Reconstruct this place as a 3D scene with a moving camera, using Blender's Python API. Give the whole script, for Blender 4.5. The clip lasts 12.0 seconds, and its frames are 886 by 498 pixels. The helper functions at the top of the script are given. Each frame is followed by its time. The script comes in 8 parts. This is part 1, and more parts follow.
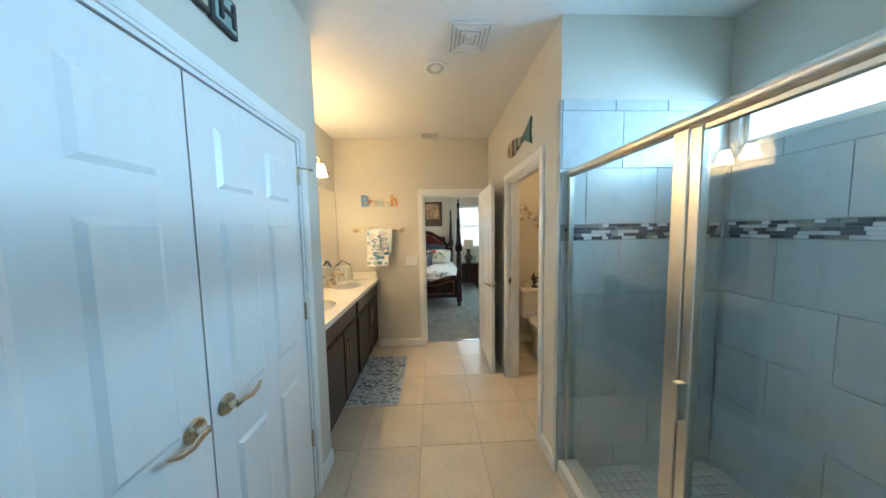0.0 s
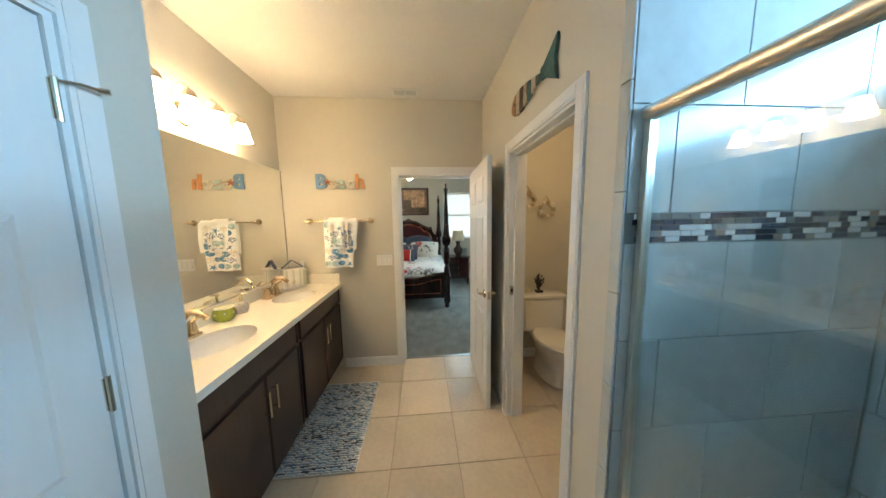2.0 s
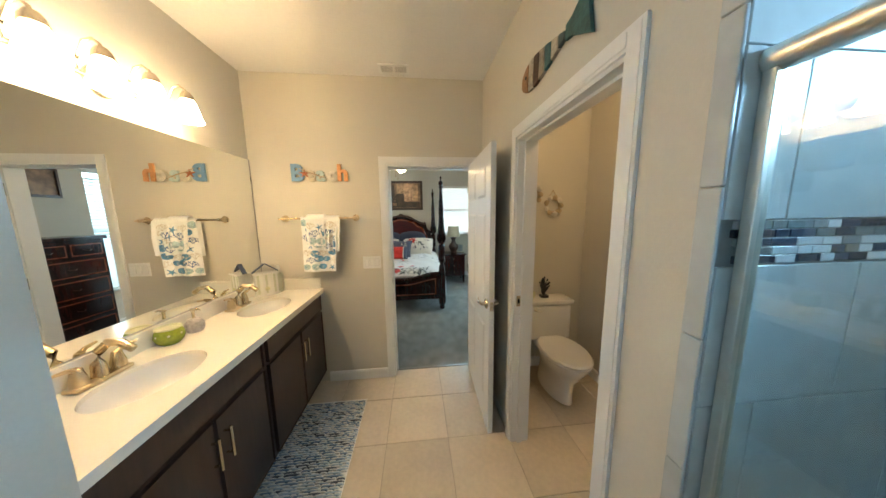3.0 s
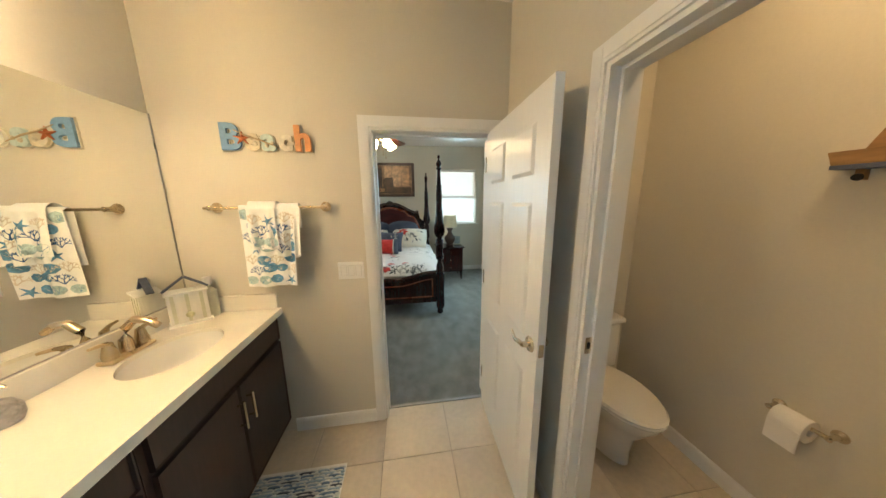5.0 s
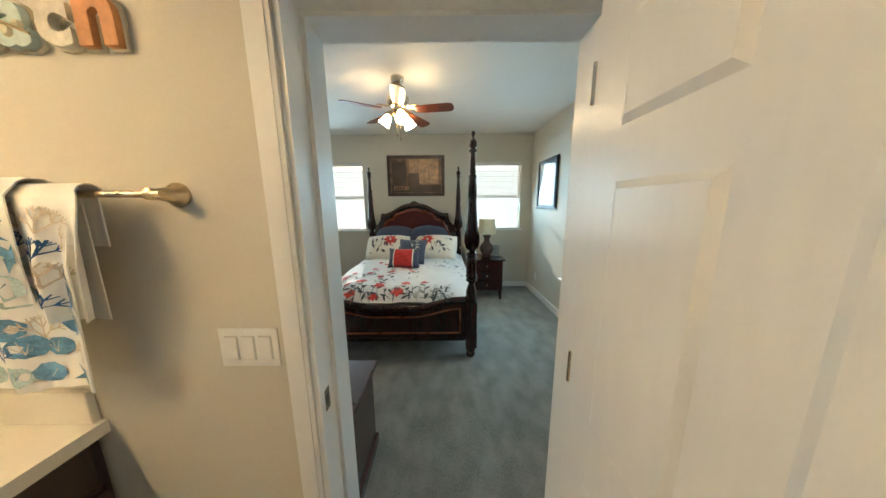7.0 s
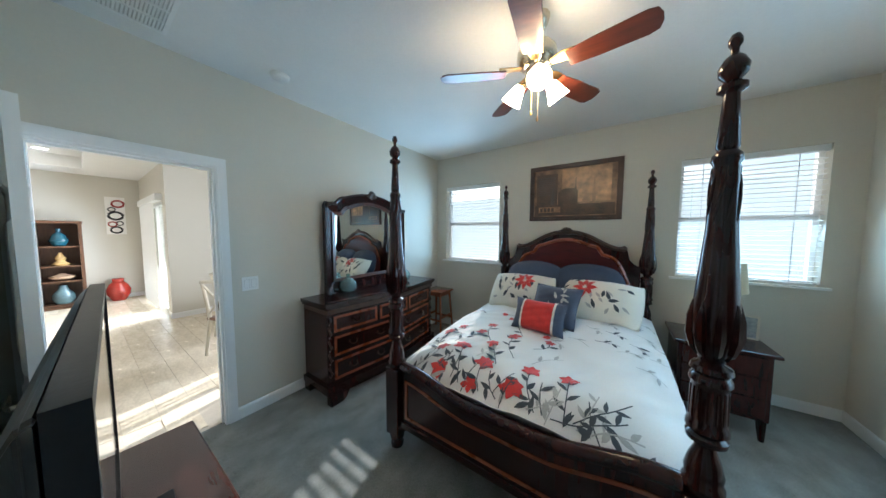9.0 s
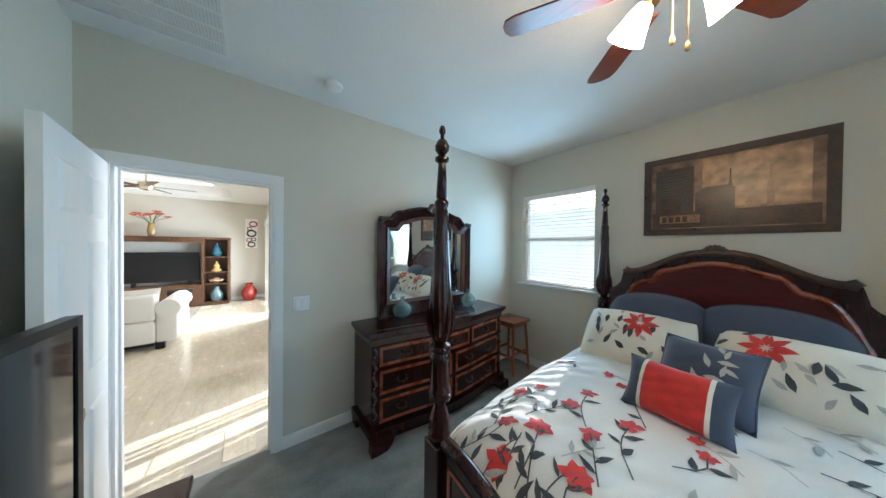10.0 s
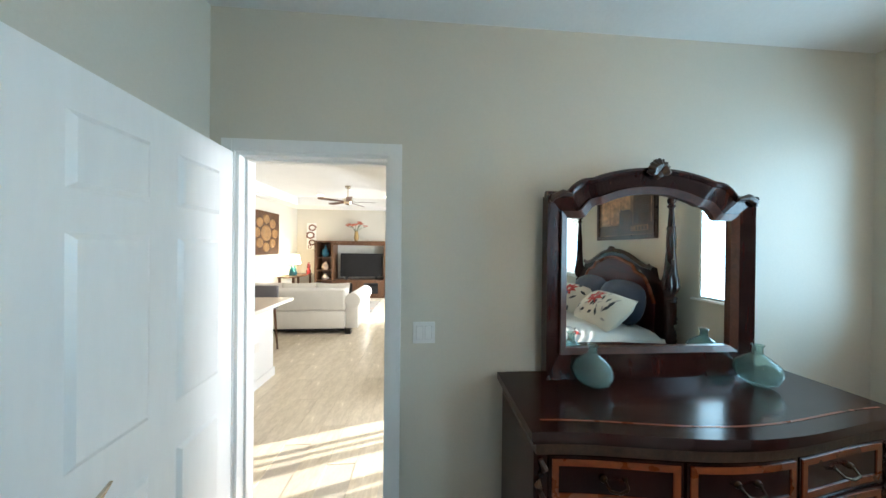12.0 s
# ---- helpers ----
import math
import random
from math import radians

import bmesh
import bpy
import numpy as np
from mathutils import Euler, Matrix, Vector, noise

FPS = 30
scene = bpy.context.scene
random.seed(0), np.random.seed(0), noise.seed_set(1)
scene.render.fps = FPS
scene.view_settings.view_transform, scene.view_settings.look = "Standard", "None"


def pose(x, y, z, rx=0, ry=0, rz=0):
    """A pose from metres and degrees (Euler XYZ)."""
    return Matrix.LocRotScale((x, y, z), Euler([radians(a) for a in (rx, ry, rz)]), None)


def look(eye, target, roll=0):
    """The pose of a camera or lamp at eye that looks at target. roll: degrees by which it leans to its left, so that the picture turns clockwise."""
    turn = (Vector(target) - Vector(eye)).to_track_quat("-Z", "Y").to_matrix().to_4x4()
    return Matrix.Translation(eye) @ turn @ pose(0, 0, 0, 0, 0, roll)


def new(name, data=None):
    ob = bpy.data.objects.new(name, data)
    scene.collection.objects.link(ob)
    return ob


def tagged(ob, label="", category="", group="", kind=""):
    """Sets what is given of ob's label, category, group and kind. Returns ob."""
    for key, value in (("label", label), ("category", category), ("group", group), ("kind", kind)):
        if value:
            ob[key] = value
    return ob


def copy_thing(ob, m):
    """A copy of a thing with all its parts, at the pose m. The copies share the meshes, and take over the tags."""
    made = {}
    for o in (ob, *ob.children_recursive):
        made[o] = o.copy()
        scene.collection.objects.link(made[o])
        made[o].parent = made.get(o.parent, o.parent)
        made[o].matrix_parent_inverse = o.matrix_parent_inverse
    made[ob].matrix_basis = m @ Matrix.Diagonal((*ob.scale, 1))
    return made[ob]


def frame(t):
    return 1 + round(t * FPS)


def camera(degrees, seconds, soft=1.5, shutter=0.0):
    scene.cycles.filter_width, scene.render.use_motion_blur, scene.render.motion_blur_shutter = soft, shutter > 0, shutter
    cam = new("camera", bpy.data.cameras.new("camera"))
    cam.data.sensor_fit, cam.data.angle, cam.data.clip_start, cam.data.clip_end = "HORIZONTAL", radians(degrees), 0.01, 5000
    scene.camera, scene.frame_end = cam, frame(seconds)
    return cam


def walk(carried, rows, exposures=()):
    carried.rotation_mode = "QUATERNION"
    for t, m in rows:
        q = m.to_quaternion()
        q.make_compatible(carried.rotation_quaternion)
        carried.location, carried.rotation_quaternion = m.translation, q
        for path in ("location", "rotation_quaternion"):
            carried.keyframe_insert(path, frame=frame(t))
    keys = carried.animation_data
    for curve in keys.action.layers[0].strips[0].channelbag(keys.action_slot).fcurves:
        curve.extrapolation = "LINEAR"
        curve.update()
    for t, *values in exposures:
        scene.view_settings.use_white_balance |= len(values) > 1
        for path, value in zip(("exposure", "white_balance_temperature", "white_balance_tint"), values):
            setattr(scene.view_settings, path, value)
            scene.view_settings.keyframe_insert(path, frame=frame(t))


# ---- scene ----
cam = camera(121.2, 12.0)
PATH = [
    (0, (0.083, 1.162, 1.546), (0.167, 3.155, 1.406), -1.0),
    (0.5, (0.103, 1.335, 1.528), (0.21, 3.325, 1.367), -0.9),
    (1, (0.153, 1.537, 1.529), (0.275, 3.524, 1.342), -1.0),
    (1.5, (0.19, 1.71, 1.534), (0.33, 3.694, 1.327), -0.9),
    (2, (0.212, 1.873, 1.562), (0.368, 3.854, 1.334), -0.9),
    (2.5, (0.222, 2.002, 1.583), (0.401, 3.979, 1.338), -1.0),
    (3, (0.23, 2.163, 1.595), (0.429, 4.134, 1.317), -0.8),
    (5, (0.168, 2.848, 1.6), (0.453, 4.792, 1.223), -0.5),
    (5.5, (0.189, 3.103, 1.584), (0.489, 5.04, 1.185), -0.5),
    (6, (0.212, 3.354, 1.567), (0.537, 5.282, 1.145), -0.5),
    (6.5, (0.281, 3.603, 1.559), (0.607, 5.525, 1.114), -0.9),
    (6.7, (0.307, 3.706, 1.553), (0.524, 5.652, 1.146), -0.8),
    (8.3, (0.383, 4.6, 1.512), (-0.356, 6.447, 1.303), -0.2),
    (8.5, (0.371, 4.719, 1.515), (-0.488, 6.516, 1.33), 0.0),
    (9, (0.315, 4.99, 1.543), (-0.812, 6.637, 1.413), 0.2),
    (9.5, (0.205, 5.24, 1.547), (-1.167, 6.693, 1.474), 0.5),
    (10, (0.081, 5.457, 1.58), (-1.5, 6.682, 1.56), 0.6),
    (10.5, (-0.067, 5.64, 1.583), (-1.814, 6.613, 1.596), 0.6),
    (11, (-0.304, 5.76, 1.569), (-2.174, 6.469, 1.569), 0.5),
    (11.5, (-0.579, 5.803, 1.563), (-2.533, 6.231, 1.561), 0.7),
    (12, (-0.863, 5.791, 1.56), (-2.858, 5.927, 1.554), 0.6),
]
walk(cam, [(t, look(eye, target, roll)) for t, eye, target, roll in PATH], [(0.0, 1.08, 6550, 10), (1.0, 1.03, 6550, 10), (3.0, 1.04, 6550, 10), (5.0, 1.06, 6800, 10), (6.7, 1.0, 6850, 10), (8.3, 0.92, 5700, 9), (9.0, 0.93, 5700, 10), (10.0, 0.98, 5850, 10), (11.0, 1.03, 5950, 10), (12.0, 1.02, 6250, 11)])

# ---------------------------------------------------------------- light
SUN_WAY = Vector((0.205, -0.783, -0.365)).normalized()
world = bpy.data.worlds.new("sky")
scene.world = world
world.use_nodes = True
sky = world.node_tree.nodes.new("ShaderNodeTexSky")
sky.sky_type, sky.sun_disc = "NISHITA", False
sky.sun_elevation, sky.sun_rotation = radians(24.3), radians(-14.7)
world.node_tree.links.new(sky.outputs[0], world.node_tree.nodes["Background"].inputs[0])
world.node_tree.nodes["Background"].inputs[1].default_value = 0.08
sun = new("sun", bpy.data.lights.new("sun", "SUN"))
sun.data.energy, sun.data.angle, sun.data.color = 5.0, radians(0.5), (1.0, 0.955, 0.88)
sun.rotation_euler = SUN_WAY.to_track_quat("-Z", "Y").to_euler()


def area(name, eye, target, w, h, watts, colour):
    ob = new(name, bpy.data.lights.new(name, "AREA"))
    ob.data.shape, ob.data.size, ob.data.size_y = "RECTANGLE", w, h
    ob.data.energy, ob.data.color, ob.data.spread = watts, colour, radians(135)
    ob.matrix_world = look(eye, target)
    return ob


DAY = (0.45, 0.77, 1.0)
# daylight in the window openings
area("daylight_left", (-1.54, 8.474, 1.69), (-1.54, 8.0, 1.69), 0.90, 1.14, 10, DAY)
area("daylight_right", (1.30, 8.474, 1.69), (1.30, 8.0, 1.50), 0.88, 1.14, 11, DAY)
area("daylight_side", (2.12, 6.60, 1.42), (1.0, 6.60, 1.42), 0.93, 1.68, 20, DAY)
area("daylight_shower", (2.10, 1.88, 2.135), (1.0, 1.88, 1.95), 1.36, 0.29, 26, (0.34, 0.66, 1.0))
area("daylight_sliding_door", (-7.45, 5.775, 1.10), (-7.45, 5.0, 1.0), 2.0, 1.9, 75, (0.92, 0.97, 1.0))
area("daylight_dining", (-3.575, 8.44, 1.65), (-3.575, 8.0, 1.60), 0.9, 0.95, 52, (0.95, 0.97, 1.0))

# ---------------------------------------------------------------- materials


def material(name, colour, rough=0.5, metal=0.0, var=0.10, scale=4.0, fine=70.0, bump=0.15, bscale=None, coat=0.0, stretch=(1, 1, 1),
             other=None, per_piece=0.0, spec=0.5, sheen=0.0):
    """A painted, wooden, metal or woven surface: broad mottling, fine grain and relief."""
    m = bpy.data.materials.new(name)
    m.use_nodes = True
    nt, n = m.node_tree, m.node_tree.nodes
    p = n["Principled BSDF"]
    tc, mp = n.new("ShaderNodeTexCoord"), n.new("ShaderNodeMapping")
    mp.inputs["Scale"].default_value = stretch
    nt.links.new(tc.outputs["Object"], mp.inputs["Vector"])
    big, small = n.new("ShaderNodeTexNoise"), n.new("ShaderNodeTexNoise")
    big.inputs["Scale"].default_value, big.inputs["Detail"].default_value = scale, 4
    small.inputs["Scale"].default_value, small.inputs["Detail"].default_value = fine, 5
    for t in (big, small):
        nt.links.new(mp.outputs[0], t.inputs["Vector"])
    mix = n.new("ShaderNodeMath")
    mix.operation = "MULTIPLY_ADD"
    mix.inputs[1].default_value = 0.55
    half = n.new("ShaderNodeMath")
    half.operation = "MULTIPLY"
    half.inputs[1].default_value = 0.45
    nt.links.new(small.outputs["Fac"], half.inputs[0])
    nt.links.new(big.outputs["Fac"], mix.inputs[0])
    nt.links.new(half.outputs[0], mix.inputs[2])
    last = mix.outputs[0]
    if per_piece:
        info, add = n.new("ShaderNodeObjectInfo"), n.new("ShaderNodeMath")
        add.operation, add.inputs[1].default_value = "MULTIPLY_ADD", per_piece
        nt.links.new(info.outputs["Random"], add.inputs[0])
        nt.links.new(last, add.inputs[2])
        off = n.new("ShaderNodeMath")
        off.operation, off.inputs[1].default_value = "SUBTRACT", per_piece / 2
        nt.links.new(add.outputs[0], off.inputs[0])
        last = off.outputs[0]
    ramp = n.new("ShaderNodeValToRGB")
    c = Vector(colour)
    dark, light = c * (1 - var * 1.6), other if other else c * (1 + var)
    ramp.color_ramp.elements[0].position, ramp.color_ramp.elements[1].position = 0.30, 0.72
    ramp.color_ramp.elements[0].color, ramp.color_ramp.elements[1].color = (*dark, 1), (*[min(v, 0.95) for v in light], 1)
    nt.links.new(last, ramp.inputs[0])
    nt.links.new(ramp.outputs[0], p.inputs["Base Color"])
    rr = n.new("ShaderNodeMapRange")
    rr.inputs["To Min"].default_value, rr.inputs["To Max"].default_value = max(rough - 0.06, 0.02), min(rough + 0.06, 1)
    nt.links.new(big.outputs["Fac"], rr.inputs["Value"])
    nt.links.new(rr.outputs[0], p.inputs["Roughness"])
    p.inputs["Metallic"].default_value = metal
    p.inputs["Specular IOR Level"].default_value = spec
    p.inputs["Coat Weight"].default_value, p.inputs["Coat Roughness"].default_value = coat, 0.08
    p.inputs["Sheen Weight"].default_value = sheen
    if bump:
        b, tex = n.new("ShaderNodeBump"), small
        if bscale:
            tex = n.new("ShaderNodeTexNoise")
            tex.inputs["Scale"].default_value, tex.inputs["Detail"].default_value = bscale, 3
            nt.links.new(mp.outputs[0], tex.inputs["Vector"])
        b.inputs["Strength"].default_value, b.inputs["Distance"].default_value = bump, 0.004
        nt.links.new(tex.outputs["Fac"], b.inputs["Height"])
        nt.links.new(b.outputs[0], p.inputs["Normal"])
    return m


def glowing(name, colour, strength):
    m = bpy.data.materials.new(name)
    m.use_nodes = True
    p = m.node_tree.nodes["Principled BSDF"]
    p.inputs["Base Color"].default_value = (0.9, 0.88, 0.82, 1)
    p.inputs["Emission Color"].default_value, p.inputs["Emission Strength"].default_value = (*colour, 1), strength
    p.inputs["Roughness"].default_value = 0.3
    return m


def clear(name, colour, rough=0.0, ior=1.45, thin=True):
    """Glass: a thin pane, or a solid body."""
    m = bpy.data.materials.new(name)
    m.use_nodes = True
    nt, n = m.node_tree, m.node_tree.nodes
    n.remove(n["Principled BSDF"])
    out = n["Material Output"]
    if thin:
        a, b, mix, fr = n.new("ShaderNodeBsdfTransparent"), n.new("ShaderNodeBsdfGlossy"), n.new("ShaderNodeMixShader"), n.new("ShaderNodeLayerWeight")
        pw, sc = n.new("ShaderNodeMath"), n.new("ShaderNodeMath")
        pw.operation, pw.inputs[1].default_value = "POWER", 5.0
        f0 = ((ior - 1) / (ior + 1)) ** 2
        sc.operation, sc.inputs[1].default_value, sc.inputs[2].default_value = "MULTIPLY_ADD", 1 - f0, f0
        a.inputs[0].default_value = (*colour, 1)
        b.inputs["Roughness"].default_value = max(rough, 0.003)
        fr.inputs[0].default_value = 0.5
        nt.links.new(fr.outputs["Facing"], pw.inputs[0])
        nt.links.new(pw.outputs[0], sc.inputs[0])
        nt.links.new(sc.outputs[0], mix.inputs[0])
        nt.links.new(a.outputs[0], mix.inputs[1])
        nt.links.new(b.outputs[0], mix.inputs[2])
        nt.links.new(mix.outputs[0], out.inputs[0])
    else:
        g = n.new("ShaderNodeBsdfGlass")
        g.inputs["Color"].default_value, g.inputs["Roughness"].default_value, g.inputs["IOR"].default_value = (*colour, 1), rough, ior
        nt.links.new(g.outputs[0], out.inputs[0])
    return m


M_PAINT = material("wall_paint", (0.62, 0.585, 0.50), 0.6, var=0.03, scale=1.2, fine=90, bump=0.12, bscale=160)
M_CEIL = material("ceiling_paint", (0.78, 0.77, 0.74), 0.75, var=0.03, scale=2, fine=60, bump=0.25, bscale=45)
M_TRIM = material("white_trim_paint", (0.80, 0.80, 0.78), 0.35, var=0.02, scale=3, fine=50, bump=0.04)
M_DOOR = material("white_door_paint", (0.80, 0.80, 0.78), 0.32, var=0.03, scale=1.5, fine=40, bump=0.05, stretch=(1, 1, 0.15))
M_TILE = material("cream_floor_tile", (0.60, 0.52, 0.41), 0.33, var=0.10, scale=3, fine=30, bump=0.08, per_piece=0.25)
M_GROUT = material("grout", (0.42, 0.36, 0.28), 0.85, var=0.12, fine=90, bump=0.3)
M_WTILE = material("blue_grey_wall_tile", (0.56, 0.59, 0.58), 0.18, var=0.10, scale=3, fine=18, bump=0.03, per_piece=0.2)
M_WGROUT = material("wall_tile_grout", (0.30, 0.33, 0.33), 0.8, var=0.1, bump=0.2)
M_MOSAIC = [material("mosaic_dark", (0.050, 0.066, 0.10), 0.10, var=0.3, per_piece=0.5), material("mosaic_grey", (0.25, 0.28, 0.28), 0.12, var=0.2, per_piece=0.5),
            material("mosaic_white", (0.72, 0.74, 0.74), 0.15, var=0.08, per_piece=0.4), material("mosaic_taupe", (0.36, 0.31, 0.25), 0.15, var=0.2, per_piece=0.5)]
M_CARPET = material("grey_carpet", (0.235, 0.238, 0.212), 0.95, var=0.34, scale=7, fine=120, bump=1.0, bscale=260, sheen=0.25, stretch=(1.1, 0.65, 1))
M_PLANK = material("pale_wood_look_tile", (0.78, 0.66, 0.48), 0.25, var=0.15, scale=6.0, fine=26, bump=0.05, stretch=(0.8, 2.0, 1), per_piece=0.10, other=(0.84, 0.74, 0.57))
M_PLANK_JOINT = material("tan_plank_joint", (0.60, 0.53, 0.42), 0.8, var=0.1, fine=90, bump=0.2)
M_NICKEL = material("brushed_nickel", (0.68, 0.60, 0.47), 0.24, 1.0, var=0.06, bump=0.02)
M_CHROME = material("satin_chrome", (0.80, 0.76, 0.68), 0.33, 1.0, var=0.04, bump=0.0)
M_CHAMPAGNE = material("champagne_bronze", (0.63, 0.50, 0.33), 0.27, 1.0, var=0.08, bump=0.02)
M_BRASS = material("antique_brass", (0.42, 0.28, 0.12), 0.3, 1.0, var=0.15, bump=0.05)
M_ESPRESSO = material("espresso_cabinet_wood", (0.046, 0.021, 0.015), 0.38, var=0.30, scale=4, fine=50, bump=0.06, stretch=(1, 1, 0.12), coat=0.2)
M_QUARTZ = material("cream_cultured_marble", (0.80, 0.76, 0.66), 0.15, var=0.03, scale=5, fine=90, bump=0.0, coat=0.3)
M_PORCELAIN = material("white_porcelain", (0.82, 0.80, 0.75), 0.10, var=0.02, bump=0.0, coat=0.4)
M_MAHOG = material("dark_mahogany", (0.032, 0.0078, 0.0055), 0.18, var=0.45, scale=5, fine=40, bump=0.04, stretch=(1, 1, 0.15), coat=0.15, spec=0.38)
M_MAHOG_RED = material("red_mahogany_veneer", (0.085, 0.010, 0.009), 0.32, var=0.40, scale=4, fine=36, bump=0.03, stretch=(0.2, 1, 1), spec=0.35)
M_INLAY = material("orange_inlay_wood", (0.25, 0.056, 0.015), 0.28, var=0.25, scale=8, fine=50, bump=0.03, coat=0.4)
M_CARVE = material("carved_bronze_wood", (0.060, 0.030, 0.016), 0.35, var=0.4, scale=18, fine=60, bump=0.3)
M_LINEN = material("white_duvet_cotton", (0.70, 0.68, 0.645), 0.85, var=0.05, scale=4, fine=160, bump=0.35, bscale=22, sheen=0.2)
M_CREAM = material("cream_pillow_cotton", (0.74, 0.70, 0.60), 0.85, var=0.05, scale=6, fine=160, bump=0.3, bscale=30, sheen=0.2)
M_NAVY = material("slate_navy_cotton", (0.048, 0.064, 0.105), 0.85, var=0.15, scale=8, fine=180, bump=0.4, sheen=0.3)
M_RED = material("red_embroidery", (0.58, 0.024, 0.016), 0.75, var=0.18, scale=20, fine=200, bump=0.4, sheen=0.2)
M_LEAF = material("slate_leaf_embroidery", (0.055, 0.062, 0.070), 0.8, var=0.15, scale=20, fine=200, bump=0.3)
M_PALE_LEAF = material("pale_grey_leaf_print", (0.42, 0.41, 0.38), 0.85, var=0.12, scale=20, fine=200, bump=0.2)
M_BLACK = material("black_plastic", (0.009, 0.009, 0.010), 0.34, var=0.2, bump=0.08, spec=0.3)
M_GLOSS_BLACK = material("gloss_black_screen", (0.006, 0.007, 0.009), 0.05, var=0.1, bump=0.0, coat=0.5)
M_SLAT = material("white_blind_slat", (0.80, 0.80, 0.78), 0.45, var=0.02, bump=0.04)
M_MIRROR = material("silvered_mirror", (0.90, 0.91, 0.88), 0.02, 1.0, var=0.0, bump=0.0)
for node in M_MIRROR.node_tree.nodes:
    if node.type == "MAP_RANGE":
        node.inputs["To Min"].default_value = node.inputs["To Max"].default_value = 0.004
M_GLASS = clear("window_glass", (0.96, 0.98, 0.97))
M_PICTURE_GLASS = clear("picture_glass", (0.97, 0.98, 0.98), rough=0.02, ior=1.25)
M_SHOWER_GLASS = clear("shower_glass", (0.94, 0.97, 0.965), ior=1.72)
M_SEAGLASS = material("sea_green_glass", (0.66, 0.87, 0.81), 0.12, var=0.16, scale=26, bump=0.0)
M_SEAGLASS.node_tree.nodes["Principled BSDF"].inputs["Transmission Weight"].default_value = 0.90
M_SEAGLASS.node_tree.nodes["Principled BSDF"].inputs["IOR"].default_value = 1.15
M_BULB = glowing("lit_frosted_shade", (1.0, 0.72, 0.40), 20)
M_FANBULB = glowing("lit_fan_shade", (1.0, 0.74, 0.42), 24)
M_DOWNLIGHT = glowing("lit_downlight", (1.0, 0.86, 0.66), 9)
M_LAMP_SHADE = material("cream_lamp_shade", (0.66, 0.58, 0.40), 0.8, var=0.05, fine=140, bump=0.3, stretch=(1, 1, 6))
M_LIT_SHADE = glowing("lit_lamp_shade", (1.0, 0.82, 0.52), 5)
M_SOFA = material("white_sofa_fabric", (0.74, 0.70, 0.62), 0.9, var=0.05, fine=160, bump=0.4)
M_WALNUT = material("brown_walnut", (0.115, 0.052, 0.024), 0.38, var=0.35, scale=4, fine=40, bump=0.06, stretch=(1, 1, 0.2))
M_STEEL = material("steel", (0.35, 0.34, 0.32), 0.3, 1.0, var=0.1, bump=0.02)
M_PAPER = material("white_paper", (0.82, 0.80, 0.76), 0.9, var=0.03, bump=0.2)

# ---------------------------------------------------------------- mesh helpers


def box(bm, x0, x1, y0, y1, z0, z1):
    v = [bm.verts.new(c) for c in ((x0, y0, z0), (x1, y0, z0), (x1, y1, z0), (x0, y1, z0), (x0, y0, z1), (x1, y0, z1), (x1, y1, z1), (x0, y1, z1))]
    for f in ((3, 2, 1, 0), (4, 5, 6, 7), (0, 1, 5, 4), (1, 2, 6, 5), (2, 3, 7, 6), (3, 0, 4, 7)):
        bm.faces.new([v[i] for i in f])
    return bm


def boxes(*rows):
    bm = bmesh.new()
    for r in rows:
        box(bm, *r)
    return bm


def block(x0, x1, y0, y1, z0, z1, bevel=0.003, seg=2):
    bm = boxes((x0, x1, y0, y1, z0, z1))
    if bevel:
        bmesh.ops.bevel(bm, geom=bm.edges[:], offset=bevel, segments=seg, affect="EDGES", profile=0.5)
    return bm


def lathe(profile, seg=24, squash=1.0):
    """A turned body round z, from pairs of radius and height."""
    bm = bmesh.new()
    rings = [[bm.verts.new((r * math.cos(a), r * math.sin(a) * squash, z)) for a in (2 * math.pi * k / seg for k in range(seg))] for r, z in profile]
    for a, b in zip(rings, rings[1:]):
        for k in range(seg):
            bm.faces.new((a[k], a[(k + 1) % seg], b[(k + 1) % seg], b[k]))
    if profile[0][0] > 1e-4:
        bm.faces.new(rings[0][::-1])
    if profile[-1][0] > 1e-4 and profile[0][0] > 1e-4:
        bm.faces.new(rings[-1])
    bmesh.ops.remove_doubles(bm, verts=bm.verts[:], dist=1e-5)
    return bm


def tube(points, radius, seg=10, bm=None):
    """A round bar along points; radius may be one number or one for each point."""
    bm = bm or bmesh.new()
    pts = [Vector(p) for p in points]
    rad = radius if isinstance(radius, (list, tuple)) else [radius] * len(pts)
    rings, up = [], Vector((0, 0, 1))
    for i, p in enumerate(pts):
        d = (pts[min(i + 1, len(pts) - 1)] - pts[max(i - 1, 0)]).normalized()
        side = d.cross(up if abs(d.z) < 0.95 else Vector((1, 0, 0))).normalized()
        over = side.cross(d)
        rings.append([bm.verts.new(p + rad[i] * (math.cos(a) * side + math.sin(a) * over)) for a in (2 * math.pi * k / seg for k in range(seg))])
    for a, b in zip(rings, rings[1:]):
        for k in range(seg):
            bm.faces.new((a[k], a[(k + 1) % seg], b[(k + 1) % seg], b[k]))
    bm.faces.new(rings[0][::-1]), bm.faces.new(rings[-1])
    return bm


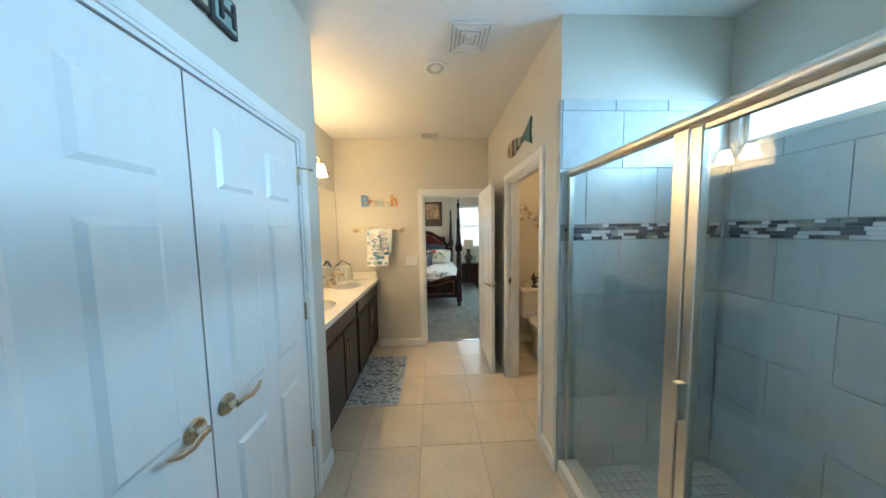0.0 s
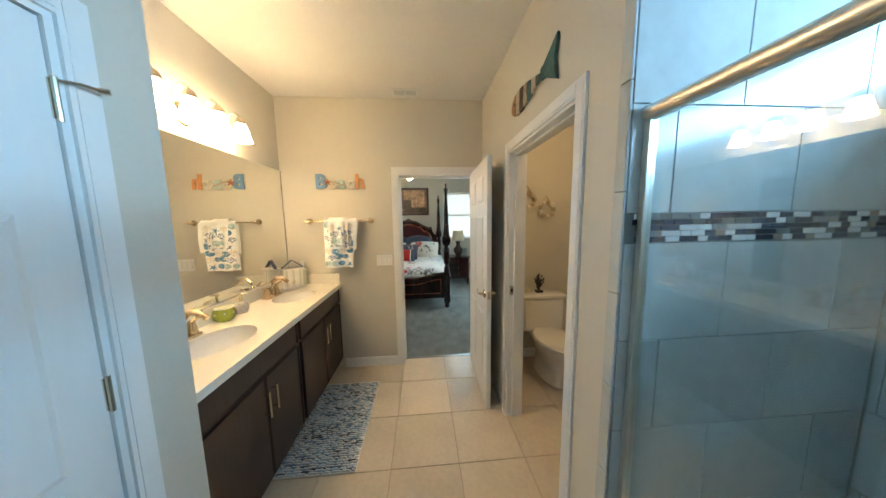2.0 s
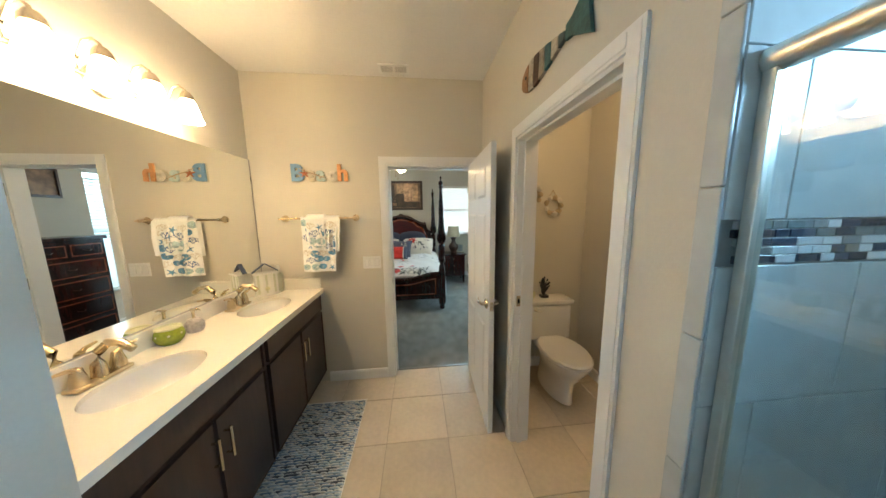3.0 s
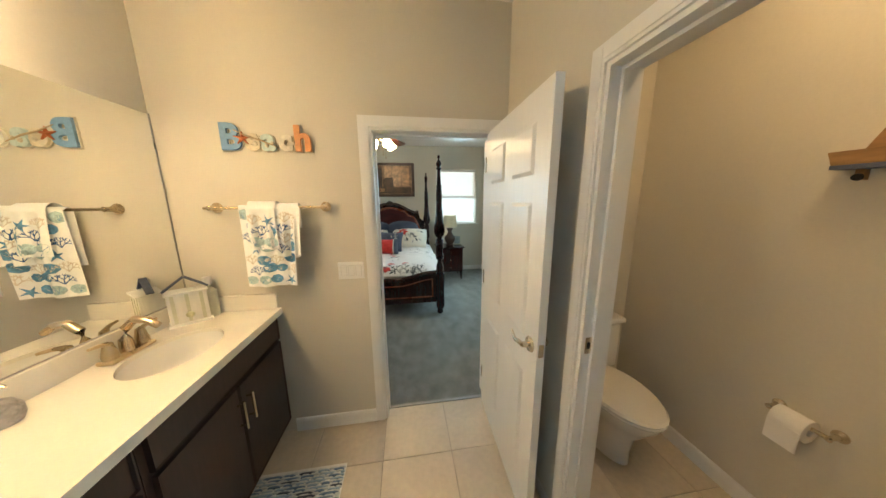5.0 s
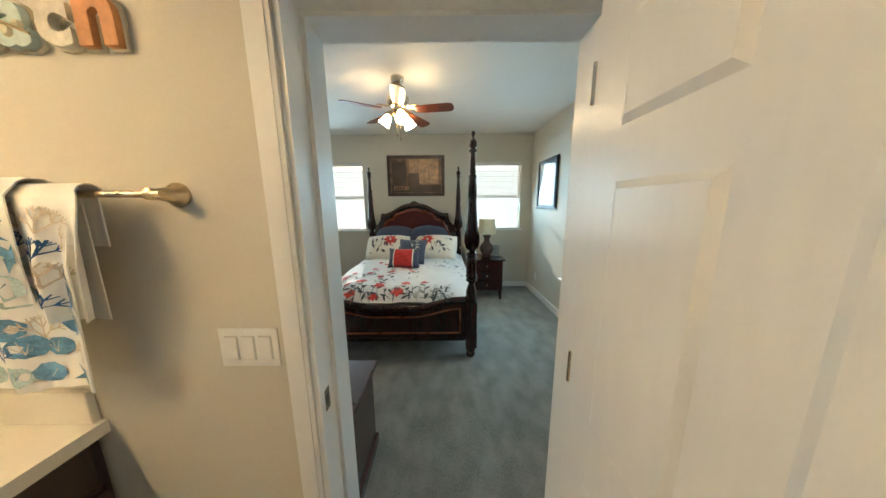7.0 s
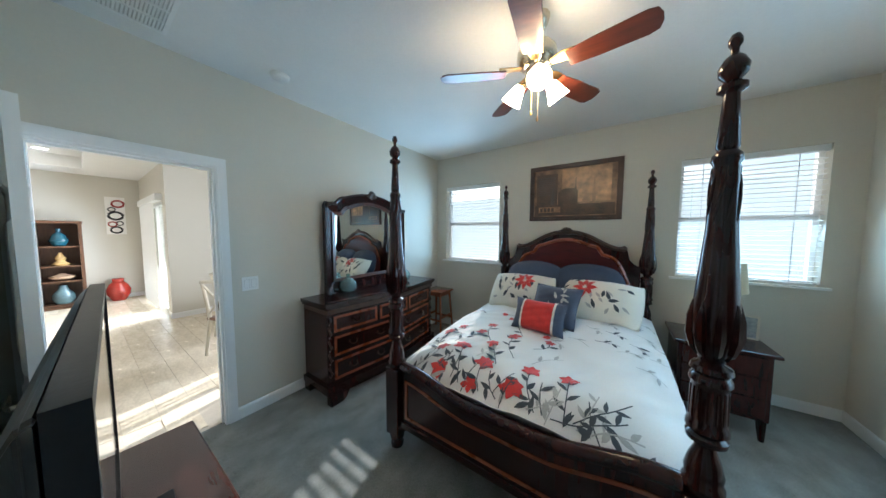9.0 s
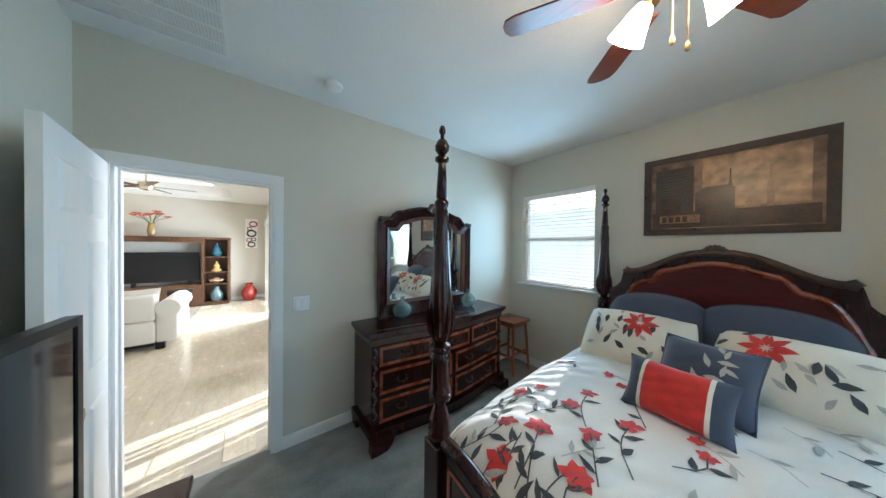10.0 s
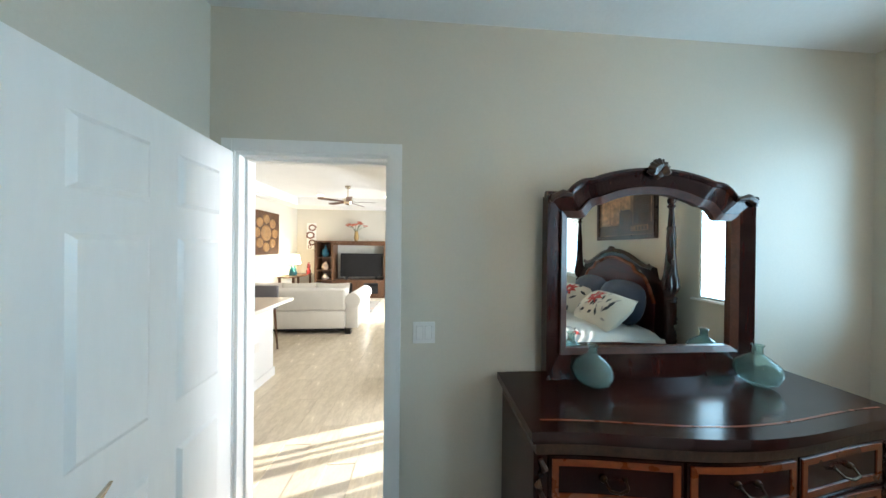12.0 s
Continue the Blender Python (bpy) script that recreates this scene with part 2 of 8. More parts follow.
def prism(outline, thick, bevel=0.0, bm=None):
    """An outline in x and z, given depth along y from 0 to thick."""
    bm = bm or bmesh.new()
    front = [bm.verts.new((x, 0, z)) for x, z in outline]
    back = [bm.verts.new((x, thick, z)) for x, z in outline]
    n = len(outline)
    faces = [bm.faces.new(front), bm.faces.new(back[::-1])]
    for k in range(n):
        faces.append(bm.faces.new((front[k], back[k], back[(k + 1) % n], front[(k + 1) % n])))
    if bevel:
        edges = {e for f in faces[:2] for e in f.edges}
        bmesh.ops.bevel(bm, geom=list(edges), offset=bevel, segments=2, affect="EDGES")
    bmesh.ops.recalc_face_normals(bm, faces=bm.faces[:])
    return bm


def part(name, bm, mat, parent=None, label="", smooth=False, m=None):
    if m is not None:
        bm.transform(m)
    bmesh.ops.recalc_face_normals(bm, faces=bm.faces[:])
    mesh = bpy.data.meshes.new(name)
    bm.to_mesh(mesh)
    bm.free()
    mesh.materials.append(mat)
    if smooth:
        mesh.polygons.foreach_set("use_smooth", [True] * len(mesh.polygons))
        mesh.set_sharp_from_angle(angle=radians(38))
    ob = new(name, mesh)
    if parent:
        ob.parent = parent
    return tagged(ob, label)


def share(name, mesh, parent, loc, rot=(0, 0, 0)):
    """One more piece on a mesh that exists."""
    ob = new(name, mesh)
    ob.parent, ob.location, ob.rotation_euler = parent, loc, rot
    return ob


def mesh_of(bm, mat, name):
    bmesh.ops.recalc_face_normals(bm, faces=bm.faces[:])
    mesh = bpy.data.meshes.new(name)
    bm.to_mesh(mesh)
    bm.free()
    mesh.materials.append(mat)
    return mesh


def thing(name, m, label, category, group="", kind=""):
    ob = new(name)
    ob.empty_display_size = 0.1
    ob.matrix_basis = m
    return tagged(ob, label, category, group, kind)


def structure(name, bm, mat, label, category, smooth=False):
    return tagged(part(name, bm, mat, smooth=smooth), label, category, kind="structure")


def grid_surface(nx, ny, f):
    bm = bmesh.new()
    v = [[bm.verts.new(f(i / nx, j / ny)) for j in range(ny + 1)] for i in range(nx + 1)]
    for i in range(nx):
        for j in range(ny):
            bm.faces.new((v[i][j], v[i + 1][j], v[i + 1][j + 1], v[i][j + 1]))
    return bm


def thick_sheet(nx, ny, f, t):
    """A closed sheet of cloth: the surface f and its copy t behind it, joined round the rim."""
    at = [[Vector(f(i / nx, j / ny)) for j in range(ny + 1)] for i in range(nx + 1)]
    bm = bmesh.new()
    top, low = [], []
    for i in range(nx + 1):
        a, b = [], []
        for j in range(ny + 1):
            du = at[min(i + 1, nx)][j] - at[max(i - 1, 0)][j]
            dv = at[i][min(j + 1, ny)] - at[i][max(j - 1, 0)]
            n = du.cross(dv).normalized()
            a.append(bm.verts.new(at[i][j]))
            b.append(bm.verts.new(at[i][j] - n * t))
        top.append(a)
        low.append(b)
    for i in range(nx):
        for j in range(ny):
            bm.faces.new((top[i][j], top[i + 1][j], top[i + 1][j + 1], top[i][j + 1]))
            bm.faces.new((low[i][j + 1], low[i + 1][j + 1], low[i + 1][j], low[i][j]))
    for i in range(nx):
        bm.faces.new((low[i][0], low[i + 1][0], top[i + 1][0], top[i][0]))
        bm.faces.new((top[i][ny], top[i + 1][ny], low[i + 1][ny], low[i][ny]))
    for j in range(ny):
        bm.faces.new((top[0][j], top[0][j + 1], low[0][j + 1], low[0][j]))
        bm.faces.new((low[nx][j], low[nx][j + 1], top[nx][j + 1], top[nx][j]))
    return bm


# ---------------------------------------------------------------- structure
H = 2.755


def wall_along_y(name, x0, x1, y0, y1, holes=(), top=H, label="beige painted plaster wall"):
    rows, y = [], y0
    for a, b, za, zb in sorted(holes):
        rows += [(x0, x1, y, a, 0, top), (x0, x1, a, b, zb, top)]
        if za > 0:
            rows.append((x0, x1, a, b, 0, za))
        y = b
    rows.append((x0, x1, y, y1, 0, top))
    bm = boxes(*rows)
    bmesh.ops.remove_doubles(bm, verts=bm.verts[:], dist=1e-5)
    return structure(name, bm, M_PAINT, label, "wall")


def wall_along_x(name, x0, x1, y0, y1, holes=(), top=H, label="beige painted plaster wall"):
    rows, x = [], x0
    for a, b, za, zb in sorted(holes):
        rows += [(x, a, y0, y1, 0, top), (a, b, y0, y1, zb, top)]
        if za > 0:
            rows.append((a, b, y0, y1, 0, za))
        x = b
    rows.append((x, x1, y0, y1, 0, top))
    bm = boxes(*rows)
    bmesh.ops.remove_doubles(bm, verts=bm.verts[:], dist=1e-5)
    return structure(name, bm, M_PAINT, label, "wall")


wall_along_x("wall_bath_north", -2.185, 1.93, 4.50, 4.71, [(-0.035, 0.77, 0, 2.04)])
wall_along_y("wall_vanity", -1.29, -1.17, -0.72, 4.50)
wall_along_y("wall_closet", -0.75, -0.63, -0.60, 2.79, [(1.335, 2.575, 0, 2.05)])
wall_along_x("wall_closet_return", -1.17, -0.75, 2.67, 2.79)
wall_along_x("wall_bath_south", -1.17, 2.01, -0.72, -0.60)
wall_along_y("wall_toilet", 0.84, 0.96, 2.742, 4.50, [(2.88, 3.675, 0, 2.04)])
wall_along_x("wall_shower_end", 0.84, 1.862, 2.622, 2.742)
wall_along_y("wall_toilet_east", 1.885, 2.01, 2.742, 4.50)
wall_along_y("wall_shower_east", 1.862, 2.01, 0.80, 2.742, [(1.20, 2.56, 1.99, 2.28)])
wall_along_x("wall_shower_near", 0.84, 1.862, 0.80, 0.92)
wall_along_y("wall_bath_east", 0.84, 0.96, -0.60, 0.80)
wall_along_x("wall_bed_north", -2.185, 1.93, 8.47, 8.62, [(-2.0, -1.075, 1.10, 2.28), (0.85, 1.75, 1.10, 2.28)])
wall_along_y("wall_bed_east", 1.93, 2.08, 4.50, 8.62, [(6.12, 7.075, 0.56, 2.28)])
wall_along_y("wall_bed_west", -2.305, -2.185, 4.50, 8.62, [(4.835, 5.60, 0, 2.035)])

structure("ceiling", boxes((-1.29, 2.01, -0.72, 4.50, H, H + 0.1), (-2.305, 2.08, 4.50, 8.62, H, H + 0.1)), M_CEIL, "white textured flat ceiling", "ceiling")
structure("carpet_floor", boxes((-2.25, 1.93, 4.60, 8.47, -0.08, 0.0)), M_CARPET, "grey-beige cut pile bedroom carpet", "carpet")

# bathroom floor of square tiles
bath_floor = structure("floor", boxes((-1.17, 1.885, -0.60, 4.60, -0.08, -0.004)), M_GROUT, "cream square ceramic tiles with tan grout", "tile floor")
TP = 0.4365
tile_mesh = mesh_of(block(-TP / 2 + 0.002, TP / 2 - 0.002, -TP / 2 + 0.002, TP / 2 - 0.002, -0.006, 0.0, 0.0015, 1), M_TILE, "floor_tile")
for i in range(-4, 4):
    for j in range(-9, 4):
        cx, cy = 0.408 + TP * (i + 0.5), 3.307 + TP * (j + 0.5)
        x0, x1, y0, y1 = max(cx - TP / 2, -1.17), min(cx + TP / 2, 1.885), max(cy - TP / 2, -0.6), min(cy + TP / 2, 4.60)
        if x1 - x0 < 0.03 or y1 - y0 < 0.03:
            continue
        if cx > 0.95 and cy < 2.5:
            continue
        if x1 - x0 > TP - 0.01 and y1 - y0 > TP - 0.01:
            share("floor_tile", tile_mesh, bath_floor, (cx, cy, 0))
        else:
            part("floor_tile", block(x0 + 0.002, x1 - 0.002, y0 + 0.002, y1 - 0.002, -0.006, 0.0, 0.0015, 1), M_TILE, bath_floor)
structure("threshold", block(-0.035, 0.77, 4.585, 4.612, -0.01, 0.006, 0.003), M_STEEL, "thin metal carpet transition strip", "threshold")


def baseboard(name, pts_a, pts_b, side):
    """A white skirting along one wall; side is the way it stands proud."""
    (xa, ya), (xb, yb) = pts_a, pts_b
    d = Vector((xb - xa, yb - ya, 0))
    length = d.length
    out = [(0, 0), (0.014, 0), (0.014, 0.075), (0.010, 0.090), (0.004, 0.097), (0, 0.097)]
    bm = bmesh.new()
    a = [bm.verts.new((0, u, z)) for u, z in out]
    b = [bm.verts.new((length, u, z)) for u, z in out]
    for k in range(len(out)):
        bm.faces.new((a[k], a[(k + 1) % len(out)], b[(k + 1) % len(out)], b[k]))
    bm.faces.new(a), bm.faces.new(b[::-1])
    ang = math.atan2(d.y, d.x)
    m = Matrix.Translation((xa, ya, 0)) @ Matrix.Rotation(ang, 4, "Z") @ Matrix.Diagonal((1, side, 1, 1))
    bm.transform(m)
    return structure(name, bm, M_TRIM, "white painted wooden baseboard", "baseboard")


for a, b, s in (((-0.65, 4.50), (-0.10, 4.50), -1), ((0.84, 4.50), (0.84, 3.742), 1), ((-0.63, 2.64), (-0.63, 2.79), -1), ((-0.63, -0.6), (-0.63, 1.27), -1),
                ((0.96, 4.50), (1.885, 4.50), -1), ((1.885, 2.742), (1.885, 4.50), 1), ((0.96, 2.742), (1.885, 2.742), 1), ((0.84, 2.63), (0.84, 2.815), -1 * -1),
                ((-2.185, 8.47), (1.93, 8.47), -1), ((1.93, 4.71), (1.93, 8.47), 1), ((-2.185, 5.66), (-2.185, 8.47), -1), ((0.83, 4.71), (1.93, 4.71), 1), ((-2.185, 4.71), (-0.10, 4.71), 1)):
    baseboard("baseboard", a, b, s)


def casing(name, along, fixed, a, b, top, side, w=0.062):
    """Door trim on one face of a wall. along: the axis in which the opening runs; side: the way the face looks."""
    rows = [(a - w, a, 0, top + w), (b, b + w, 0, top + w), (a, b, top, top + w)]
    bm = bmesh.new()
    for u0, u1, z0, z1 in rows:
        for inset, d in ((0.0, 0.012), (0.012, 0.0145)):
            lo, hi = sorted((fixed, fixed + side * d))
            v0, v1 = (u0 + inset, u1 - inset) if u1 - u0 < 0.1 else (u0, u1)
            w0, w1 = (z0 + inset, z1 - inset) if z1 - z0 < 0.1 else (z0, z1 - (inset if u1 - u0 < 0.1 else 0))
            box(bm, *((v0, v1, lo, hi) if along == "x" else (lo, hi, v0, v1)), w0, w1)
    return structure(name, bm, M_TRIM, "white painted door casing", "door trim")


def jamb(name, along, f0, f1, a, b, top):
    rows = []
    for u0, u1, z0, z1 in ((a, a + 0.016, 0, top), (b - 0.016, b, 0, top), (a + 0.016, b - 0.016, top - 0.016, top)):
        rows.append((u0, u1, f0, f1, z0, z1) if along == "x" else (f0, f1, u0, u1, z0, z1))
    mid = (f0 + f1) / 2
    for u0, u1, z0, z1 in ((a + 0.016, a + 0.028, 0, top - 0.028), (b - 0.028, b - 0.016, 0, top - 0.028), (a + 0.016, b - 0.016, top - 0.028, top - 0.016)):
        rows.append((u0, u1, mid - 0.02, mid + 0.015, z0, z1) if along == "x" else (mid - 0.02, mid + 0.015, u0, u1, z0, z1))
    return structure(name, boxes(*rows), M_TRIM, "white painted door jamb with stop", "door frame")


casing("trim_bath_door", "x", 4.50, -0.035, 0.77, 2.04, -1)
casing("trim_bath_door", "x", 4.71, -0.035, 0.77, 2.04, 1)
jamb("door_frame_bath", "x", 4.498, 4.712, -0.035, 0.77, 2.04)
casing("trim_toilet_door", "y", 0.84, 2.88, 3.675, 2.04, -1)
casing("trim_toilet_door", "y", 0.96, 2.88, 3.675, 2.04, 1)
jamb("door_frame_toilet", "y", 0.838, 0.962, 2.88, 3.675, 2.04)
casing("trim_closet_door", "y", -0.63, 1.335, 2.575, 2.05, 1)
jamb("door_frame_closet", "y", -0.752, -0.628, 1.335, 2.575, 2.05)
casing("trim_living_door", "y", -2.185, 4.835, 5.60, 2.035, 1)
casing("trim_living_door", "y", -2.305, 4.835, 5.60, 2.035, -1)
jamb("door_frame_living", "y", -2.307, -2.183, 4.835, 5.60, 2.035)


def six_panel(w, h, t=0.035):
    """A moulded six-panel door leaf; hinge edge at x = 0, one face at y = 0 and one at y = t."""
    s, mid = 0.105 * w / 0.76, 0.09 * w / 0.76
    xs = [0, s, (w - mid) / 2, (w + mid) / 2, w - s, w]
    zs = [0, 0.215, 0.79, 0.955, 1.585, 1.685, h - 0.115, h]
    bm = bmesh.new()
    for y in (0.0, t):
        v = [[bm.verts.new((x, y, z)) for z in zs] for x in xs]
        cells = []
        for i in range(5):
            for k in range(7):
                f = bm.faces.new((v[i][k], v[i + 1][k], v[i + 1][k + 1], v[i][k + 1]) if y == 0 else (v[i][k], v[i][k + 1], v[i + 1][k + 1], v[i + 1][k]))
                if i in (1, 3) and k in (1, 3, 5):
                    cells.append(f)
        bmesh.ops.inset_individual(bm, faces=cells, thickness=0.013, depth=-0.011)
        bmesh.ops.inset_individual(bm, faces=cells, thickness=0.010, depth=0.0)
        bmesh.ops.inset_individual(bm, faces=cells, thickness=0.024, depth=0.009)
    bmesh.ops.recalc_face_normals(bm, faces=bm.faces[:])
    edge = [e for e in bm.edges if e.is_boundary]
    bmesh.ops.bridge_loops(bm, edges=edge)
    return bm


def lever(parent, x, y, z, out, way, label="brushed nickel lever handle"):
    """A wavy lever on a round rose. out: the way it stands off the leaf; way: where the lever points."""
    rose = lathe([(0.0, 0), (0.034, 0), (0.036, 0.004), (0.030, 0.012), (0.014, 0.016), (0.012, 0.040), (0.0, 0.042)], 24)
    rose.transform(Matrix.Rotation(radians(-90 if out > 0 else 90), 4, "X"))
    rose.transform(Matrix.Translation((x, y, z)))
    h = part("handle", rose, M_NICKEL, parent, label, smooth=True)
    yy = y + out * 0.040
    bm = tube([(x, yy, z), (x + way * 0.025, yy + out * 0.006, z + 0.004), (x + way * 0.055, yy + out * 0.008, z - 0.006), (x + way * 0.085, yy + out * 0.004, z - 0.004), (x + way * 0.115, yy, z + 0.012)],
              [0.010, 0.010, 0.0085, 0.008, 0.004], 10)
    part("lever_bar", bm, M_NICKEL, h, smooth=True)
    return h


def door(name, m, w, h, label, sides=(1, -1), hinge_y=0.0, way=-1, latch=True, lever_z=0.96):
    d = thing(name, m, label, "door", kind="structure")
    part("leaf", six_panel(w, h), M_DOOR, d)
    for s in sides:
        lever(d, w - 0.06, 0.035 if s > 0 else 0.0, lever_z, s, way)
    for z in (0.22, 1.0, 1.78):
        hg = part("hinge", boxes((-0.003, 0.0, 0.003, 0.032, z, z + 0.09)), M_NICKEL, d)
        part("hinge_pin", tube([(-0.004, hinge_y, z - 0.004), (-0.004, hinge_y, z + 0.094)], 0.006, 8), M_NICKEL, hg, smooth=True)
    if latch:
        part("latch_plate", boxes((w, w + 0.002, 0.006, 0.029, lever_z - 0.03, lever_z + 0.03)), M_NICKEL, d)
    return d


# bathroom door, swung open against the toilet wall
door("door_bath", pose(0.719, 4.545, 0.012, 0, 0, -91.7), 0.812, 2.022, "white six-panel interior door standing open into the bathroom", hinge_y=0.0)
# bedroom door, swung open beside the wall
door("door_living", pose(-2.190, 4.793, 0.012, 0, 0, 5.2), 0.755, 2.015, "white six-panel bedroom door standing open", hinge_y=0.035, lever_z=0.875)

# strike plates on the jambs
for m in (pose(-0.0188, 4.535, 0.965), pose(0.868, 3.6585, 1.03, 0, 0, -90), pose(-2.215, 5.5835, 0.965, 0, 0, -90)):
    sp = thing("strike_plate", m, "small nickel strike plate on the door jamb", "strike plate", "strike plates")
    part("plate", boxes((0.0, 0.0015, -0.014, 0.014, -0.035, 0.035)), M_NICKEL, sp)
    # the hole's darkness is a black patch on the uncut plate
    part("latch_hole_shadow", boxes((0.0012, 0.0020, -0.007, 0.007, -0.014, 0.014)), M_BLACK, sp)

# ---------------------------------------------------------------- closet doors
for name, hy, sgn in (("door_closet_right", 2.557, -1), ("door_closet_left", 1.353, 1)):
    m = pose(-0.672 if sgn < 0 else -0.637, hy, 0.012, 0, 0, -90 if sgn < 0 else 90)
    d = thing(name, m, "white six-panel closet door of a closed pair", "door", "pair of closet doors", "structure")
    part("leaf", six_panel(0.599, 2.018), M_DOOR, d)
    lever(d, 0.599 - 0.055, 0.035 if sgn < 0 else 0.0, 0.955, 1 if sgn < 0 else -1, -1)
    fy = 0.035 if sgn < 0 else 0.0
    for z in (0.31, 1.06, 1.80):
        lo, hi = sorted((fy, fy + (0.004 if sgn < 0 else -0.004)))
        hg = part("hinge", boxes((-0.012, 0.004, lo, hi, z, z + 0.09)), M_NICKEL, d, "brushed nickel hinge")
        part("hinge_pin", tube([(-0.004, fy + (0.006 if sgn < 0 else -0.006), z - 0.005), (-0.004, fy + (0.006 if sgn < 0 else -0.006), z + 0.095)], 0.006, 8), M_NICKEL, hg, smooth=True)

stop = thing("door_stop", pose(-0.628, 2.565, 1.90), "small nickel hinge-pin door stop on the closet hinge", "door stop")
part("arm", tube([(0, 0, 0), (0.03, 0.02, 0), (0.035, 0.05, 0.002)], 0.004, 8), M_NICKEL, stop, smooth=True)
part("bumper", tube([(0.03, 0.05, 0.002), (0.045, 0.06, 0.002)], 0.008, 8), M_NICKEL, stop, smooth=True)


def letter(ch, size, depth, mat, parent, m, label="", name="letter", bold=0.0):
    cu = bpy.data.curves.new(name, "FONT")
    cu.body, cu.size, cu.extrude, cu.bevel_depth, cu.resolution_u = ch, size, depth, 0.0012, 4
    cu.offset = bold
    tmp = bpy.data.objects.new(name, cu)
    scene.collection.objects.link(tmp)
    mesh = bpy.data.meshes.new_from_object(tmp.evaluated_get(bpy.context.evaluated_depsgraph_get()))
    bpy.data.objects.remove(tmp)
    mesh.transform(m)
    mesh.materials.clear()
    mesh.materials.append(mat)
    ob = new(name, mesh)
    ob.parent = parent
    return tagged(ob, label)


# letters stand upright in x and z, facing -y, before they are turned
UPRIGHT = Matrix.Rotation(radians(90), 4, "X")
M_DARKSIGN = material("dark_sign_wood", (0.045, 0.045, 0.05), 0.6, var=0.3)
M_SIGNCREAM = material("cream_sign_face", (0.62, 0.58, 0.46), 0.6, var=0.15)
M_SEAGREEN = material("sea_green_sign_face", (0.30, 0.42, 0.38), 0.6, var=0.2)
sign = thing("wall_sign", pose(-0.628, 2.155, 2.248, 0, 0, 90), "small dark-framed letter plaque above the closet doors", "wall sign")
for k, (ch, mat) in enumerate((("H", M_SEAGREEN), ("C", M_SIGNCREAM), ("", M_SEAGREEN))):
    x1 = -0.115 * k
    b = part("plaque", block(x1 - 0.11, x1, -0.02, -0.002, 0.0 + 0.004 * k, 0.125 + 0.004 * k, 0.003), M_DARKSIGN, sign)
    part("plaque_face", block(x1 - 0.098, x1 - 0.012, -0.023, -0.019, 0.012 + 0.004 * k, 0.113 + 0.004 * k, 0.001), mat, b)
    if ch:
        letter(ch, 0.11, 0.004, M_DARKSIGN, b, Matrix.Translation((x1 - 0.092, -0.026, 0.024 + 0.004 * k)) @ UPRIGHT)

# ---------------------------------------------------------------- vanity
V0, V1, VM = 2.79, 4.50, 3.62


def cabinet_front(x, y0, y1, z0, z1, parent, name, handle_y=None):
    """A shaker front that looks along +x: frame and recessed panel."""
    bm = boxes((x, x + 0.02, y0, y1, z0, z1))
    f = max(bm.faces, key=lambda q: q.calc_center_median().x)
    r = bmesh.ops.inset_individual(bm, faces=[f], thickness=0.055 if z1 - z0 > 0.25 else 0.03, depth=0.0)
    bmesh.ops.inset_individual(bm, faces=[f], thickness=0.006, depth=-0.009)
    d = part(name, bm, M_ESPRESSO, parent)
    if handle_y is not None:
        zt = z1 - 0.06
        bm = tube([(x + 0.020, handle_y, zt - 0.02), (x + 0.048, handle_y, zt - 0.02)], 0.005, 8)
        tube([(x + 0.020, handle_y, zt - 0.13), (x + 0.048, handle_y, zt - 0.13)], 0.005, 8, bm)
        tube([(x + 0.050, handle_y, zt), (x + 0.050, handle_y, zt - 0.15)], 0.0065, 10, bm)
        part("bar_handle", bm, M_NICKEL, d, "brushed nickel bar handle", smooth=True)
    return d


for y0, y1 in ((V0, VM), (VM, V1)):
    cab = thing("vanity_cabinet", pose(0, 0, 0), "dark espresso shaker bathroom vanity cabinet with nickel bar handles", "vanity cabinet", "vanity cabinets")
    part("body", boxes((-1.168, -0.690, y0 + 0.002, y0 + 0.020, 0.10, 0.893), (-1.168, -0.690, y1 - 0.020, y1 - 0.002, 0.10, 0.893), (-1.168, -0.690, y0 + 0.020, y1 - 0.020, 0.10, 0.12), (-1.168, -1.16, y0 + 0.020, y1 - 0.020, 0.12, 0.893), (-0.708, -0.690, y0 + 0.020, y1 - 0.020, 0.12, 0.893), (-1.168, -0.75, y0 + 0.004, y1 - 0.004, 0.001, 0.10)), M_ESPRESSO, cab)
    mid = (y0 + y1) / 2 + (0.03 if y0 < 3 else 0.0)
    cabinet_front(-0.690, y0 + 0.025, y1 - 0.025, 0.735, 0.875, cab, "drawer_front")
    cabinet_front(-0.690, y0 + 0.025, mid - 0.003, 0.125, 0.715, cab, "cabinet_door", mid - 0.035)
    cabinet_front(-0.690, mid + 0.003, y1 - 0.025, 0.125, 0.715, cab, "cabinet_door", mid + 0.035)

